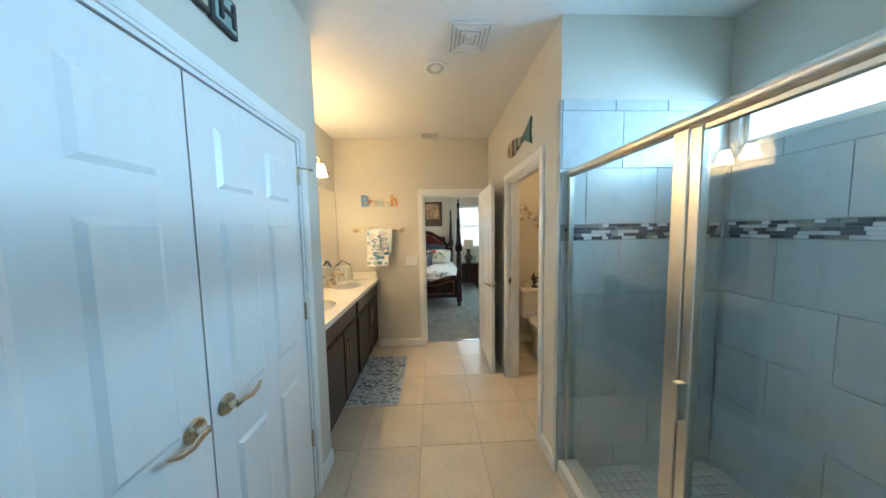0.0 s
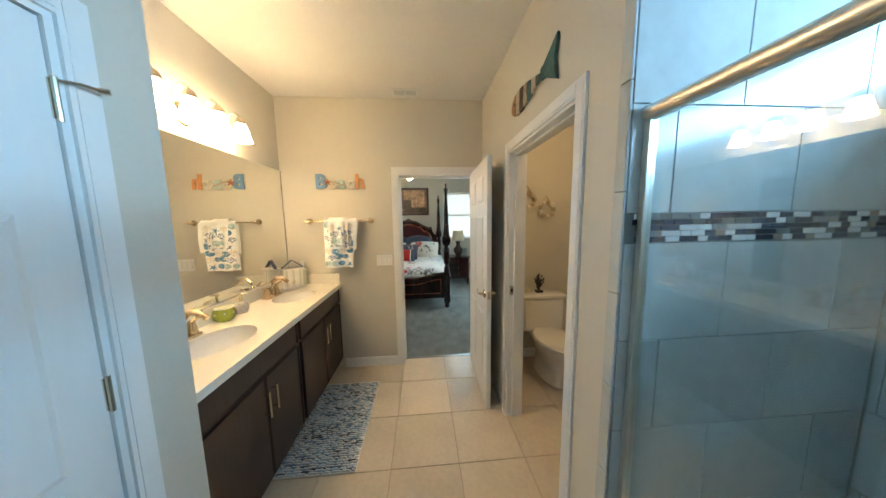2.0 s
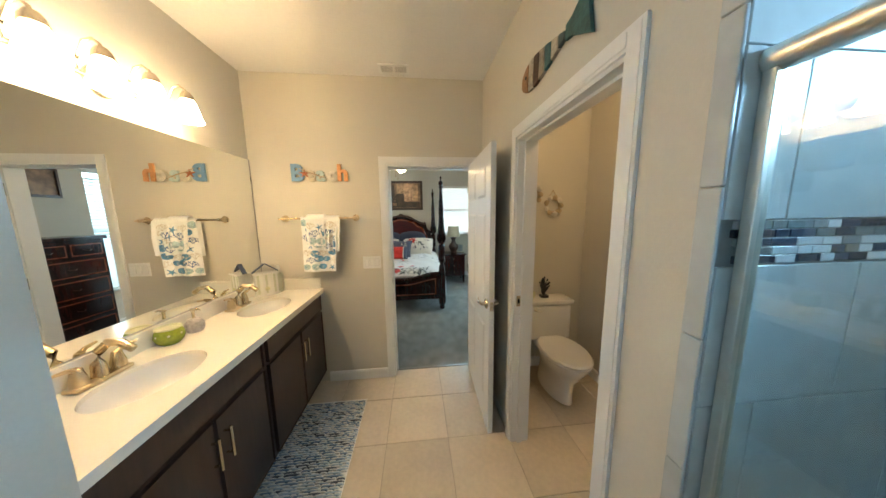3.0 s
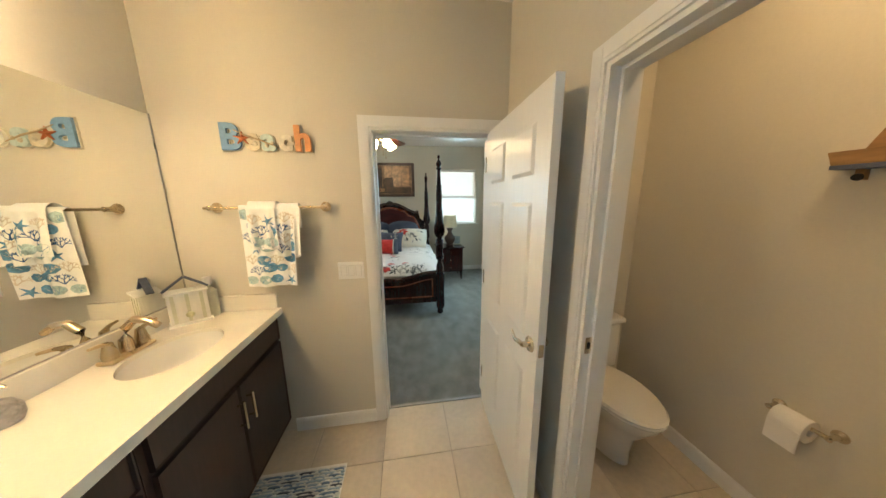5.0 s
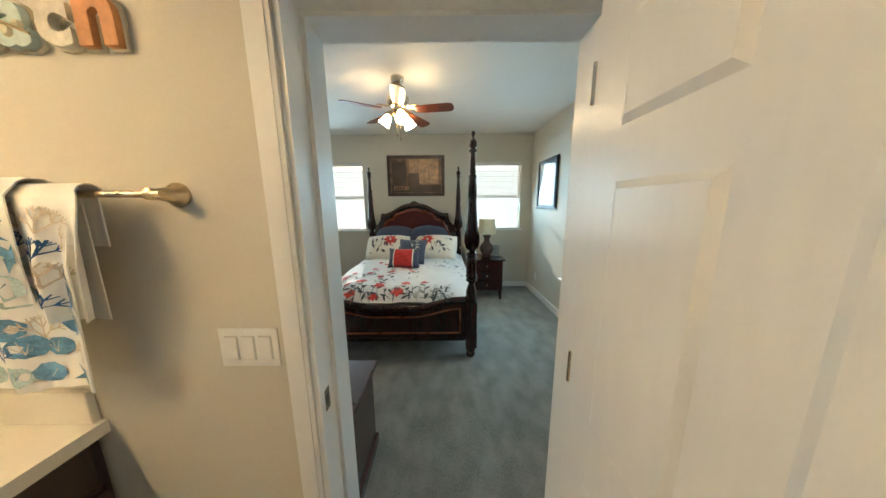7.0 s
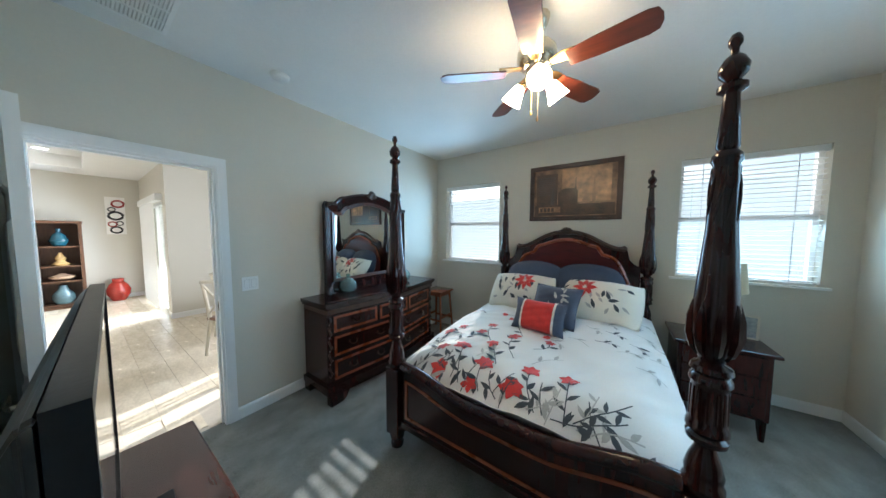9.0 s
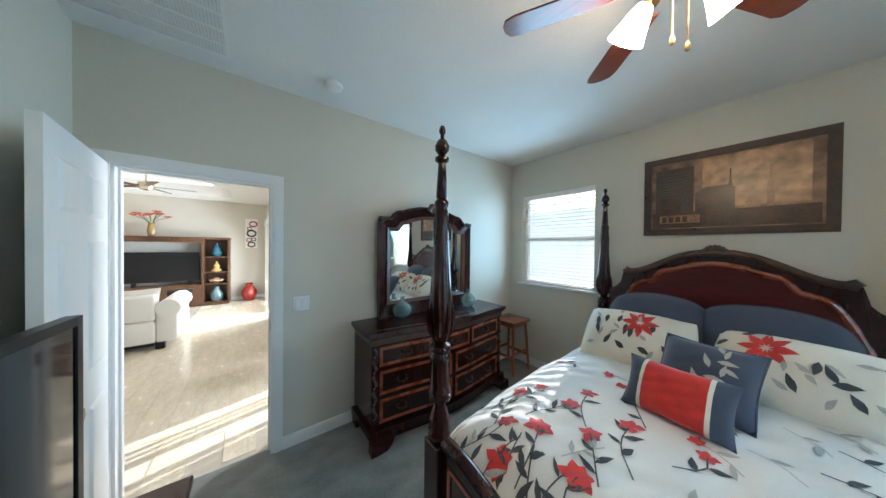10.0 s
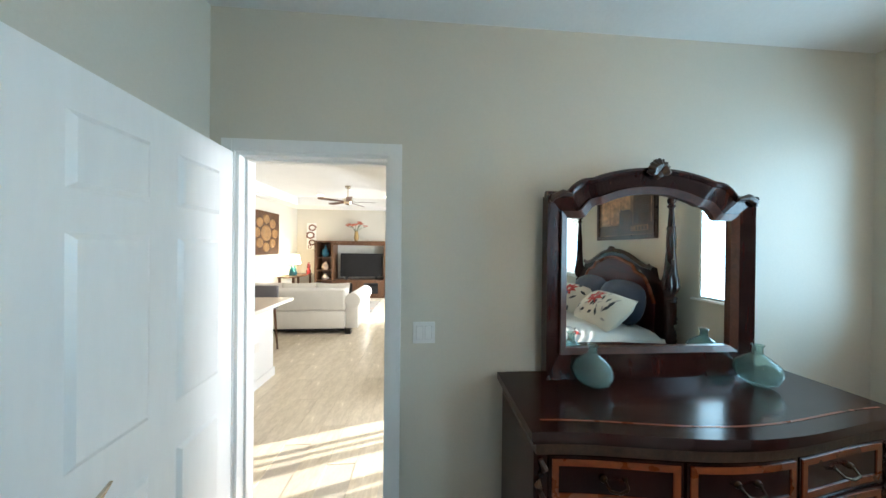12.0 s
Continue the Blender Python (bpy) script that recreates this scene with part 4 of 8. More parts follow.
air_vent(pose(0.077, 4.375, H), 0.24, 0.13, 7, "white ceiling air register", banks=2)
ex = thing("exhaust_grille", pose(0.34, 2.81, H), "square white bathroom exhaust grille in the ceiling", "air vent")
part("backing", boxes((-0.12, 0.12, -0.12, 0.12, -0.003, -0.0005)), M_RECESS_SHADOW, ex, "grey plate for the shaded recess")
for k in range(5):
    a = 0.130 - 0.025 * k
    part("ring", boxes((-a, a, -a, -a + 0.013, -0.012, -0.0035), (-a, a, a - 0.013, a, -0.012, -0.0035), (-a, -a + 0.013, -a + 0.013, a - 0.013, -0.012, -0.0035), (a - 0.013, a, -a + 0.013, a - 0.013, -0.012, -0.0035)), M_TRIM, ex)
part("centre_plate", boxes((-0.012, 0.012, -0.012, 0.012, -0.012, -0.0035)), M_TRIM, ex)
air_vent(pose(-1.76, 5.05, H, 0, 0, 0), 0.50, 0.62, 40, "large white return-air grille in the bedroom ceiling", banks=4)


def downlight(m, r, glow, label, group=""):
    d = thing("recessed_light", m, label, "ceiling light", group)
    part("trim_ring", lathe([(r, 0), (r + 0.02, 0), (r + 0.02, -0.006), (r, -0.010), (r - 0.008, -0.004), (r - 0.008, 0.0)], 32), M_TRIM, d, smooth=True)
    if glow:
        part("lens", lathe([(0, -0.002), (r - 0.008, -0.002)], 32), M_DOWNLIGHT, d)
    else:
        # flat ring, greyed for the shade of a recess
        part("baffle", lathe([(r - 0.028, -0.002), (r - 0.008, -0.003)], 32), M_RECESS_SHADOW, d, "flat grey ring for the shaded baffle")
        part("bulb", lathe([(0, -0.026), (0.020, -0.022), (0.036, -0.010), (r - 0.028, -0.001)], 28), M_PORCELAIN, d, "white reflector bulb", smooth=True)
    return d


downlight(pose(0.135, 3.10, H), 0.07, False, "unlit white recessed ceiling light")
smoke = thing("smoke_detector", pose(-1.87, 5.94, H), "round white smoke detector on the bedroom ceiling", "smoke detector")
part("body", lathe([(0, -0.035), (0.045, -0.034), (0.060, -0.022), (0.064, 0)], 28), M_TRIM, smoke, smooth=True)

# bath mat of woven tufts
mat_ = thing("bath_mat", pose(-0.522, 3.755, 0.001), "blue and white tufted woven bath mat on the tiles", "bath mat")
part("backing", block(-0.275, 0.275, -0.445, 0.445, 0, 0.006, 0.002), M_PAPER, mat_)
M_TUFT = bpy.data.materials.new("blue_tufts")
M_TUFT.use_nodes = True
nt = M_TUFT.node_tree
geo, rp = nt.nodes.new("ShaderNodeNewGeometry"), nt.nodes.new("ShaderNodeValToRGB")
rp.color_ramp.interpolation = "CONSTANT"
rp.color_ramp.elements[0].color = (0.34, 0.45, 0.55, 1)
rp.color_ramp.elements[1].position, rp.color_ramp.elements[1].color = 0.42, (0.17, 0.25, 0.37, 1)
e = rp.color_ramp.elements.new(0.80)
e.color = (0.08, 0.095, 0.13, 1)
nt.links.new(geo.outputs["Random Per Island"], rp.inputs[0])
nt.links.new(rp.outputs[0], nt.nodes["Principled BSDF"].inputs["Base Color"])
nt.nodes["Principled BSDF"].inputs["Roughness"].default_value = 0.95
M_TUFT_WHITE = material("white_tufts", (0.66, 0.69, 0.69), 0.95, var=0.12, scale=30, fine=120, bump=0.1)
rnd = random.Random(11)


def tuft_rows(name, start, step, count, half, lengths, gaps, top, mat, label):
    """Rows of short rounded yarn tufts across the mat."""
    verts, faces = [], []
    for j in range(count):
        y, x = start + step * j, -0.270 + rnd.uniform(0, 0.02)
        while x < 0.255:
            x1 = min(x + rnd.uniform(*lengths), 0.272)
            b, zt, yj = len(verts), top + rnd.uniform(0, 0.004), y + rnd.uniform(-0.0015, 0.0015)
            for xx, q in ((x, 0.6), (x + (x1 - x) * 0.2, 1.0), (x + (x1 - x) * 0.8, 1.0), (x1, 0.6)):
                verts += [(xx, yj - half * q, 0.005), (xx, yj - 0.65 * half * q, zt * q + 0.002), (xx, yj + 0.65 * half * q, zt * q + 0.002), (xx, yj + half * q, 0.005)]
            for q in range(3):
                for r in range(3):
                    a = b + q * 4 + r
                    faces.append((a, a + 4, a + 5, a + 1))
            faces += [(b, b + 1, b + 2, b + 3), (b + 15, b + 14, b + 13, b + 12)]
            x = x1 + rnd.uniform(*gaps)
    mesh = bpy.data.meshes.new(name)
    mesh.from_pydata(verts, [], faces)
    mesh.materials.append(mat)
    ob = new(name, mesh)
    ob.parent = mat_
    tagged(ob, label, kind="stuff")


tuft_rows("white_pile", -0.436, 0.0182, 48, 0.0060, (0.03, 0.07), (0.001, 0.003), 0.011, M_TUFT_WHITE, "white yarn tufts")
tuft_rows("blue_pile", -0.427, 0.0182, 47, 0.0062, (0.040, 0.110), (0.004, 0.026), 0.013, M_TUFT, "blue and slate yarn tufts")

# ---------------------------------------------------------------- fish on the toilet wall
fish = thing("fish_plaque", pose(0.838, 3.31, 2.283, 0, 0, -90), "striped wooden fish wall plaque with a teal tail", "wall art")
FISHCOL = [(0.34, 0.17, 0.07), (0.50, 0.44, 0.34), (0.10, 0.055, 0.03), (0.42, 0.36, 0.27), (0.05, 0.14, 0.14), (0.46, 0.40, 0.30), (0.07, 0.10, 0.09)]
edges = [-0.28, -0.20, -0.145, -0.09, -0.035, 0.02, 0.075, 0.125]


def fish_half(x):
    u = (x + 0.28) / 0.41
    return 0.010 + 0.064 * math.sin(math.pi * min(max(u, 0), 1) ** 0.62) ** 0.9 * (1 - 0.25 * u)


for k, col in enumerate(FISHCOL):
    a, b = edges[k] + 0.003, edges[k + 1] - 0.003
    xs = [a + (b - a) * q / 4 for q in range(5)]
    out = [(x, -fish_half(x)) for x in xs] + [(x, fish_half(x)) for x in xs[::-1]]
    part("plank", prism(out, 0.016, 0.002), material("fish_paint", col, 0.55, var=0.35, scale=14, bump=0.2), fish, m=Matrix.Translation((0, -0.018, 0)))
part("tail", prism([(0.128, -0.028), (0.165, -0.030), (0.285, -0.098), (0.262, 0.0), (0.285, 0.098), (0.165, 0.030), (0.128, 0.028)], 0.016, 0.002), material("teal_tail_paint", (0.035, 0.13, 0.13), 0.5, var=0.4, scale=14), fish, "teal tail fin", m=Matrix.Translation((0, -0.018, 0)))
part("eye", lathe([(0, 0.004), (0.006, 0.003), (0.008, 0)], 12), M_BLACK, fish, m=Matrix.Translation((-0.225, -0.0185, 0.012)) @ Matrix.Rotation(radians(90), 4, "X"))

# ---------------------------------------------------------------- toilet room
wc = thing("toilet", pose(1.445, 4.47, 0), "white two-piece toilet with an elongated closed lid", "toilet")


def loft(rows, seg=36):
    """Rings of (centre y, half width, half length, z)."""
    bm = bmesh.new()
    rings = [[bm.verts.new((w * math.cos(a), cy + l * math.sin(a), z)) for a in (2 * math.pi * k / seg for k in range(seg))] for cy, w, l, z in rows]
    for a, b in zip(rings, rings[1:]):
        for k in range(seg):
            bm.faces.new((a[k], a[(k + 1) % seg], b[(k + 1) % seg], b[k]))
    bm.faces.new(rings[0][::-1]), bm.faces.new(rings[-1])
    return bm


part("pedestal", loft([(-0.30, 0.105, 0.245, 0.0), (-0.30, 0.105, 0.245, 0.02), (-0.31, 0.095, 0.235, 0.10), (-0.33, 0.105, 0.235, 0.20), (-0.38, 0.150, 0.255, 0.30), (-0.415, 0.178, 0.268, 0.37), (-0.42, 0.182, 0.270, 0.395)]), M_PORCELAIN, wc, smooth=True)
part("seat", loft([(-0.42, 0.186, 0.272, 0.396), (-0.42, 0.190, 0.277, 0.402), (-0.42, 0.188, 0.275, 0.414)]), M_PORCELAIN, wc, smooth=True)
part("lid", loft([(-0.42, 0.188, 0.275, 0.416), (-0.42, 0.192, 0.279, 0.424), (-0.42, 0.180, 0.265, 0.437), (-0.42, 0.10, 0.18, 0.442)]), M_PORCELAIN, wc, smooth=True)
part("tank", block(-0.215, 0.215, -0.195, -0.005, 0.395, 0.745, 0.03, 4), M_PORCELAIN, wc, smooth=True)
part("tank_lid", block(-0.228, 0.228, -0.208, 0.0, 0.746, 0.785, 0.012, 3), M_PORCELAIN, wc, smooth=True)
part("shelf_collar", block(-0.10, 0.10, -0.22, -0.02, 0.30, 0.396, 0.02, 2), M_PORCELAIN, wc, smooth=True)
h = part("flush_lever", tube([(-0.15, -0.196, 0.70), (-0.15, -0.215, 0.70), (-0.09, -0.218, 0.69)], [0.010, 0.008, 0.006], 10), M_CHROME, wc, "chrome flush lever", smooth=True)
for sx in (-1, 1):
    part("hinge_cap", block(sx * 0.07 - 0.02, sx * 0.07 + 0.02, -0.175, -0.145, 0.414, 0.43, 0.005), M_PORCELAIN, wc)

M_CORAL = material("black_coral_resin", (0.012, 0.012, 0.015), 0.45, var=0.3)
coral = thing("coral_ornament", pose(1.425, 4.375, 0.786), "black branching coral ornament on the toilet tank", "ornament")
part("stand", block(-0.035, 0.035, -0.03, 0.03, 0, 0.025, 0.005), M_CORAL, coral)
rnd = random.Random(4)
bm = bmesh.new()
for k in range(26):
    a, r, z0 = rnd.uniform(0, 6.28), rnd.uniform(0.015, 0.055), rnd.uniform(0.03, 0.13)
    x0, x1 = rnd.uniform(-0.012, 0.012), r * math.cos(a)
    z1 = z0 + rnd.uniform(0.02, 0.075)
    tube([(x0, 0, z0), ((x0 + x1) / 2, r * math.sin(a) * 0.3, z0 + 0.01), (x1, r * math.sin(a) * 0.5, z1)], [0.007, 0.006, 0.005], 6, bm)
    tube([(x1, r * math.sin(a) * 0.5, z1 - 0.005), (x1 + 0.008, r * math.sin(a) * 0.5, z1 + 0.012)], [0.008, 0.004], 6, bm)
tube([(0, 0, 0.02), (0.004, 0, 0.10), (-0.004, 0, 0.19)], [0.010, 0.008, 0.005], 8, bm)
part("branches", bm, M_CORAL, coral, smooth=True)
can = thing("pillar_candle", pose(1.32, 4.40, 0.786), "short cream pillar candle on the toilet tank", "candle")
part("wax", lathe([(0, 0), (0.026, 0), (0.027, 0.05), (0.02, 0.054), (0, 0.05)], 20), M_WAX, can, smooth=True)
part("wick", tube([(0, 0, 0.05), (0.002, 0, 0.064)], 0.0015, 6), M_CORAL, can)

M_SHELLW = material("shell_white", (0.70, 0.66, 0.58), 0.6, var=0.15)
for x, z in ((1.325, 1.765), (1.535, 1.66)):
    w = thing("shell_wreath", pose(x, 4.498, z) @ Matrix.Scale(1.55, 4), "small round shell and rope wreath hanging on the wall", "wreath", "shell wreaths")
    ring = bmesh.new()
    n = 20
    tube([(0.042 * math.cos(2 * math.pi * k / n), -0.010, 0.042 * math.sin(2 * math.pi * k / n)) for k in range(n + 1)], 0.008, 8, ring)
    part("rope_ring", ring, M_ROPE, w, smooth=True)
    for k in range(9):
        a = 2 * math.pi * k / 9
        part("shell", lathe([(0, 0), (0.016, 0.003), (0.012, 0.010), (0, 0.014)], 10), M_SHELLW if k % 2 else M_ROPE, w, m=Matrix.Translation((0.050 * math.cos(a), -0.016, 0.050 * math.sin(a))) @ Matrix.Rotation(radians(90), 4, "X"))
    part("hanging_cord", tube([(-0.03, -0.006, 0.045), (0, -0.004, 0.095), (0.03, -0.006, 0.045)], 0.003, 6), M_ROPE, w)

tp = thing("toilet_paper_holder", pose(1.885, 3.54, 0.645), "brushed nickel toilet paper holder on the wall", "toilet paper holder")
for sy in (-1, 1):
    part("bracket", lathe([(0, 0), (0.024, 0), (0.024, 0.006), (0.012, 0.018), (0.009, 0.055), (0.012, 0.070), (0, 0.074)], 18), M_NICKEL, tp, smooth=True, m=Matrix.Translation((0, sy * 0.085, 0)) @ Matrix.Rotation(radians(-90), 4, "Y"))
part("roller", tube([(-0.062, -0.085, 0), (-0.062, 0.085, 0)], 0.009, 12), M_NICKEL, tp, smooth=True)
roll = thing("toilet_paper_roll", pose(1.823, 3.55, 0.625), "white toilet paper roll on the holder", "toilet paper")
part("paper", lathe([(0.020, -0.05), (0.052, -0.05), (0.052, 0.05), (0.020, 0.05), (0.020, -0.05)], 28), M_PAPER, roll, smooth=True, m=Matrix.Rotation(radians(90), 4, "X"))
part("loose_sheet", boxes((-0.0535, -0.0525, -0.05, 0.05, -0.10, 0.0)), M_PAPER, roll)

M_OAK = material("honey_driftwood", (0.34, 0.19, 0.075), 0.55, var=0.3, scale=5, fine=50, bump=0.2, stretch=(1, 0.2, 1))
boat = thing("boat_shelf", pose(1.883, 3.42, 1.72), "wooden sailboat-shaped wall shelf with hanging knobs", "wall shelf")
part("hull", prism([(-0.20, 0.05), (-0.185, 0.0), (0.20, 0.0), (0.215, 0.05)], 0.10, 0.004), M_OAK, boat, m=Matrix.Rotation(radians(90), 4, "Z"))
part("trim_strip", boxes((-0.101, -0.0005, -0.20, 0.20, -0.016, -0.001)), M_BLUEWOOD, boat, "dark grey-blue trim strip")
part("sail", prism([(-0.17, 0.055), (0.17, 0.055), (0.02, 0.40)], 0.015, 0.003), M_OAK, boat, m=Matrix.Translation((-0.003, 0, 0)) @ Matrix.Rotation(radians(90), 4, "Z"))
for y in (0.16, 0.0, -0.16):
    part("knob", lathe([(0, 0), (0.012, 0.002), (0.014, 0.012), (0.006, 0.02), (0.005, 0.045)], 14), M_BLACK, boat, "black peg knob", smooth=True, m=Matrix.Translation((-0.045, y, -0.045)) @ Matrix.Rotation(radians(90), 4, "Y"))
    part("peg_strap", boxes((-0.030, -0.0005, y - 0.010, y + 0.010, -0.055, -0.0165)), M_OAK, boat)

wc_lamp = thing("ceiling_light", pose(1.42, 3.45, H), "small lit dome ceiling light of the toilet room", "ceiling light")
part("pan", lathe([(0, 0), (0.12, 0), (0.12, -0.02), (0.10, -0.03)], 28), M_TRIM, wc_lamp, smooth=True)
part("dome", lathe([(0.0, -0.085), (0.05, -0.080), (0.085, -0.060), (0.10, -0.030), (0.0, -0.031)], 28), glowing("lit_dome", (1.0, 0.70, 0.38), 36), wc_lamp, "lit frosted dome", smooth=True)

# ---------------------------------------------------------------- shower
pan = structure("shower_pan", boxes((0.96, 1.862, 0.92, 2.622, -0.08, 0.030)), M_WGROUT, "tiled shower floor in small squares", "shower floor")
sq = mesh_of(block(-0.0245, 0.0245, -0.0245, 0.0245, 0, 0.008, 0.0015, 1), M_WTILE, "shower_tile")
cnt = 0
for j in range(33):
    for i in range(17):
        if 1.85 < 2.58 - 0.052 * j and cnt < 260:
            share("shower_tile", sq, pan, (0.99 + 0.052 * i, 2.585 - 0.052 * j, 0.029))
            cnt += 1
structure("shower_curb", block(0.842, 0.972, 0.92, 2.612, 0.0, 0.095, 0.006), M_QUARTZ, "pale marble shower curb", "shower curb")

tw = 0.430


def tile_wall(name, m, length, hole=None, label="", shift=0.0):
    """Large blue-grey tiles with a mosaic band; runs along x, faces -y."""
    w = thing(name, m, label, "tiled wall", kind="structure")
    rows = [(0, length, 0.006, 0.012, 0.03, 2.285)] if not hole else [(0, length, 0.006, 0.012, 0.03, hole[2]), (0, hole[0], 0.006, 0.012, hole[2], 2.285), (hole[1], length, 0.006, 0.012, hole[2], 2.285)]
    part("grout_bed", boxes(*rows), M_WGROUT, w)
    bands = [(0.03, 0.178), (0.18, 0.503), (0.505, 0.828), (0.83, 1.153), (1.155, 1.478), (1.575, 1.898), (1.90, 2.223)]
    for r, (z0, z1) in enumerate(bands):
        x = -shift - (tw / 2 if r % 2 else 0)
        while x < length:
            a, b = max(x, 0) + 0.0015, min(x + tw, length) - 0.0015
            spans = [(a, b, z0, z1 - 0.001)]
            if hole and z1 > hole[2] and b > hole[0] and a < hole[1]:
                spans = [(a, b, z0, hole[2])] if hole[2] - z0 > 0.02 else []
                if a < hole[0] - 0.02:
                    spans.append((a, hole[0], hole[2], z1))
                if b > hole[1] + 0.02:
                    spans.append((hole[1], b, hole[2], z1))
            for s in spans:
                if s[1] - s[0] > 0.012 and s[3] - s[2] > 0.012:
                    part("wall_tile", block(s[0], s[1], 0.0, 0.009, s[2], s[3], 0.0015, 1), M_WTILE, w)
            x += tw
    x = 0
    while x < length:
        b = min(x + 0.313, length)
        if not (hole and x > hole[0] - 0.3 and b < hole[1] + 0.3):
            part("border_tile", block(x + 0.0015, b - 0.0015, -0.002, 0.009, 2.225, 2.285, 0.003, 1), M_WTILE, w)
        x += 0.313
    rnd = random.Random(len(name))
    mm = {}
    for r in range(5):
        x = -rnd.uniform(0, 0.03)
        while x < length:
            ln = rnd.choice((0.036, 0.050, 0.064))
            a, b = max(x, 0.001), min(x + ln, length)
            k = rnd.choice((0, 0, 0, 0, 0, 1, 1, 1, 2, 2, 2, 2, 3))
            if b - a > ln - 0.001:
                key = (ln, k)
                if key not in mm:
                    mm[key] = mesh_of(block(0.0008, ln - 0.0008, -0.001, 0.009, 0.0008, 0.0174, 0.001, 1), M_MOSAIC[k], "mosaic_tile")
                share("mosaic_tile", mm[key], w, (a, 0, 1.482 + 0.0182 * r))
            x += ln
    return w


tile_wall("tiles_shower_end", pose(0.843, 2.6095, 0), 1.005, label="blue-grey shower tiles with a glass mosaic band", shift=0.066)
tile_wall("tiles_shower_side", pose(1.850, 2.6095, 0, 0, 0, -90), 1.68, hole=(0.05, 1.41, 1.99), label="blue-grey shower tiles below a high window", shift=0.19)
tile_wall("tiles_shower_near", pose(1.848, 0.932, 0, 0, 0, 180), 0.88, label="blue-grey shower tiles on the near wall")
edge = thing("tile_edge", pose(0, 0, 0), "blue-grey bullnose tile edge at the wall corner", "tile edge", kind="structure")
for k in range(7):
    part("edge_tile", block(0.831, 0.8405, 2.609, 2.652, 0.02 + 0.3245 * k, 0.342 + 0.3245 * k if k < 6 else 2.285, 0.003, 2), M_WTILE, edge)

win = thing("window_shower", pose(1.862, 1.88, 1.99), "high frosted shower window in a white frame", "window", kind="structure")
part("sill", boxes((0.0, 0.146, -0.679, 0.679, 0.0005, 0.02)), M_QUARTZ, win)
part("frame", boxes((0.02, 0.06, -0.679, -0.655, 0.02, 0.289), (0.02, 0.06, 0.655, 0.679, 0.02, 0.289), (0.02, 0.06, -0.655, 0.655, 0.02, 0.042), (0.02, 0.06, -0.655, 0.655, 0.267, 0.289)), M_TRIM, win)
pane = part("pane", boxes((0.038, 0.042, -0.655, 0.655, 0.042, 0.267)), M_GLASS, win)
pane.visible_shadow = False

enc = thing("shower_enclosure", pose(0, 0, 0), "framed glass shower screen with a brushed nickel header", "shower screen")
GX = 0.893
part("header", tube([(GX, 0.922, 1.868), (GX, 2.607, 1.868)], 0.024, 16), M_CHROME, enc, "rounded nickel header rail", smooth=True)
part("wall_channel", block(GX - 0.014, GX + 0.014, 2.586, 2.607, 0.096, 1.862, 0.002), M_CHROME, enc)
part("wall_channel", block(GX - 0.014, GX + 0.014, 0.922, 0.945, 0.096, 1.862, 0.002), M_CHROME, enc)
part("sill_rail", block(GX - 0.016, GX + 0.016, 0.945, 2.585, 0.0955, 0.118, 0.003), M_CHROME, enc)
part("mullion", block(GX - 0.016, GX + 0.016, 1.917, 1.968, 0.119, 1.850, 0.004), M_CHROME, enc)
g = part("fixed_glass", boxes((GX - 0.003, GX + 0.003, 1.969, 2.585, 0.119, 1.850)), M_SHOWER_GLASS, enc, "clear fixed glass panel")
g.visible_shadow = False
d = part("glass_door", boxes((GX - 0.003, GX + 0.003, 0.975, 1.878, 0.135, 1.83)), M_SHOWER_GLASS, enc, "clear hinged glass door")
d.visible_shadow = False
part("door_stile", block(GX - 0.015, GX + 0.015, 1.878, 1.912, 0.122, 1.845, 0.004), M_CHROME, d)
part("door_stile", block(GX - 0.012, GX + 0.012, 0.948, 0.974, 0.122, 1.845, 0.002), M_CHROME, d)
part("door_top_rail", block(GX - 0.011, GX + 0.011, 0.9742, 1.8778, 1.83, 1.845, 0.002), M_CHROME, d)
part("door_bottom_rail", block(GX - 0.011, GX + 0.011, 0.9742, 1.8778, 0.122, 0.135, 0.002), M_CHROME, d)
part("door_pull", block(GX - 0.048, GX - 0.0155, 1.884, 1.904, 0.93, 1.055, 0.004), M_CHROME, d, "small chrome pull")
sh = thing("rain_shower", pose(1.30, 0.932, 2.17), "round chrome rain shower head on a wall arm", "rain shower")
part("arm", tube([(0, 0, 0.06), (0, 0.25, 0.11), (0, 0.62, 0.10), (0, 0.70, 0.06), (0, 0.70, 0.025)], 0.011, 12), M_CHROME, sh, smooth=True)
part("wall_flange", lathe([(0, 0), (0.032, 0), (0.028, 0.008), (0.012, 0.014)], 20), M_CHROME, sh, smooth=True, m=Matrix.Translation((0, 0.001, 0.06)) @ Matrix.Rotation(radians(-90), 4, "X"))
part("disc", lathe([(0, 0.03), (0.02, 0.028), (0.03, 0.012), (0.12, 0.004), (0.125, -0.003), (0.115, -0.008), (0, -0.008)], 36), M_CHROME, sh, smooth=True, m=Matrix.Translation((0, 0.70, 0)))

# ---------------------------------------------------------------- bedroom windows


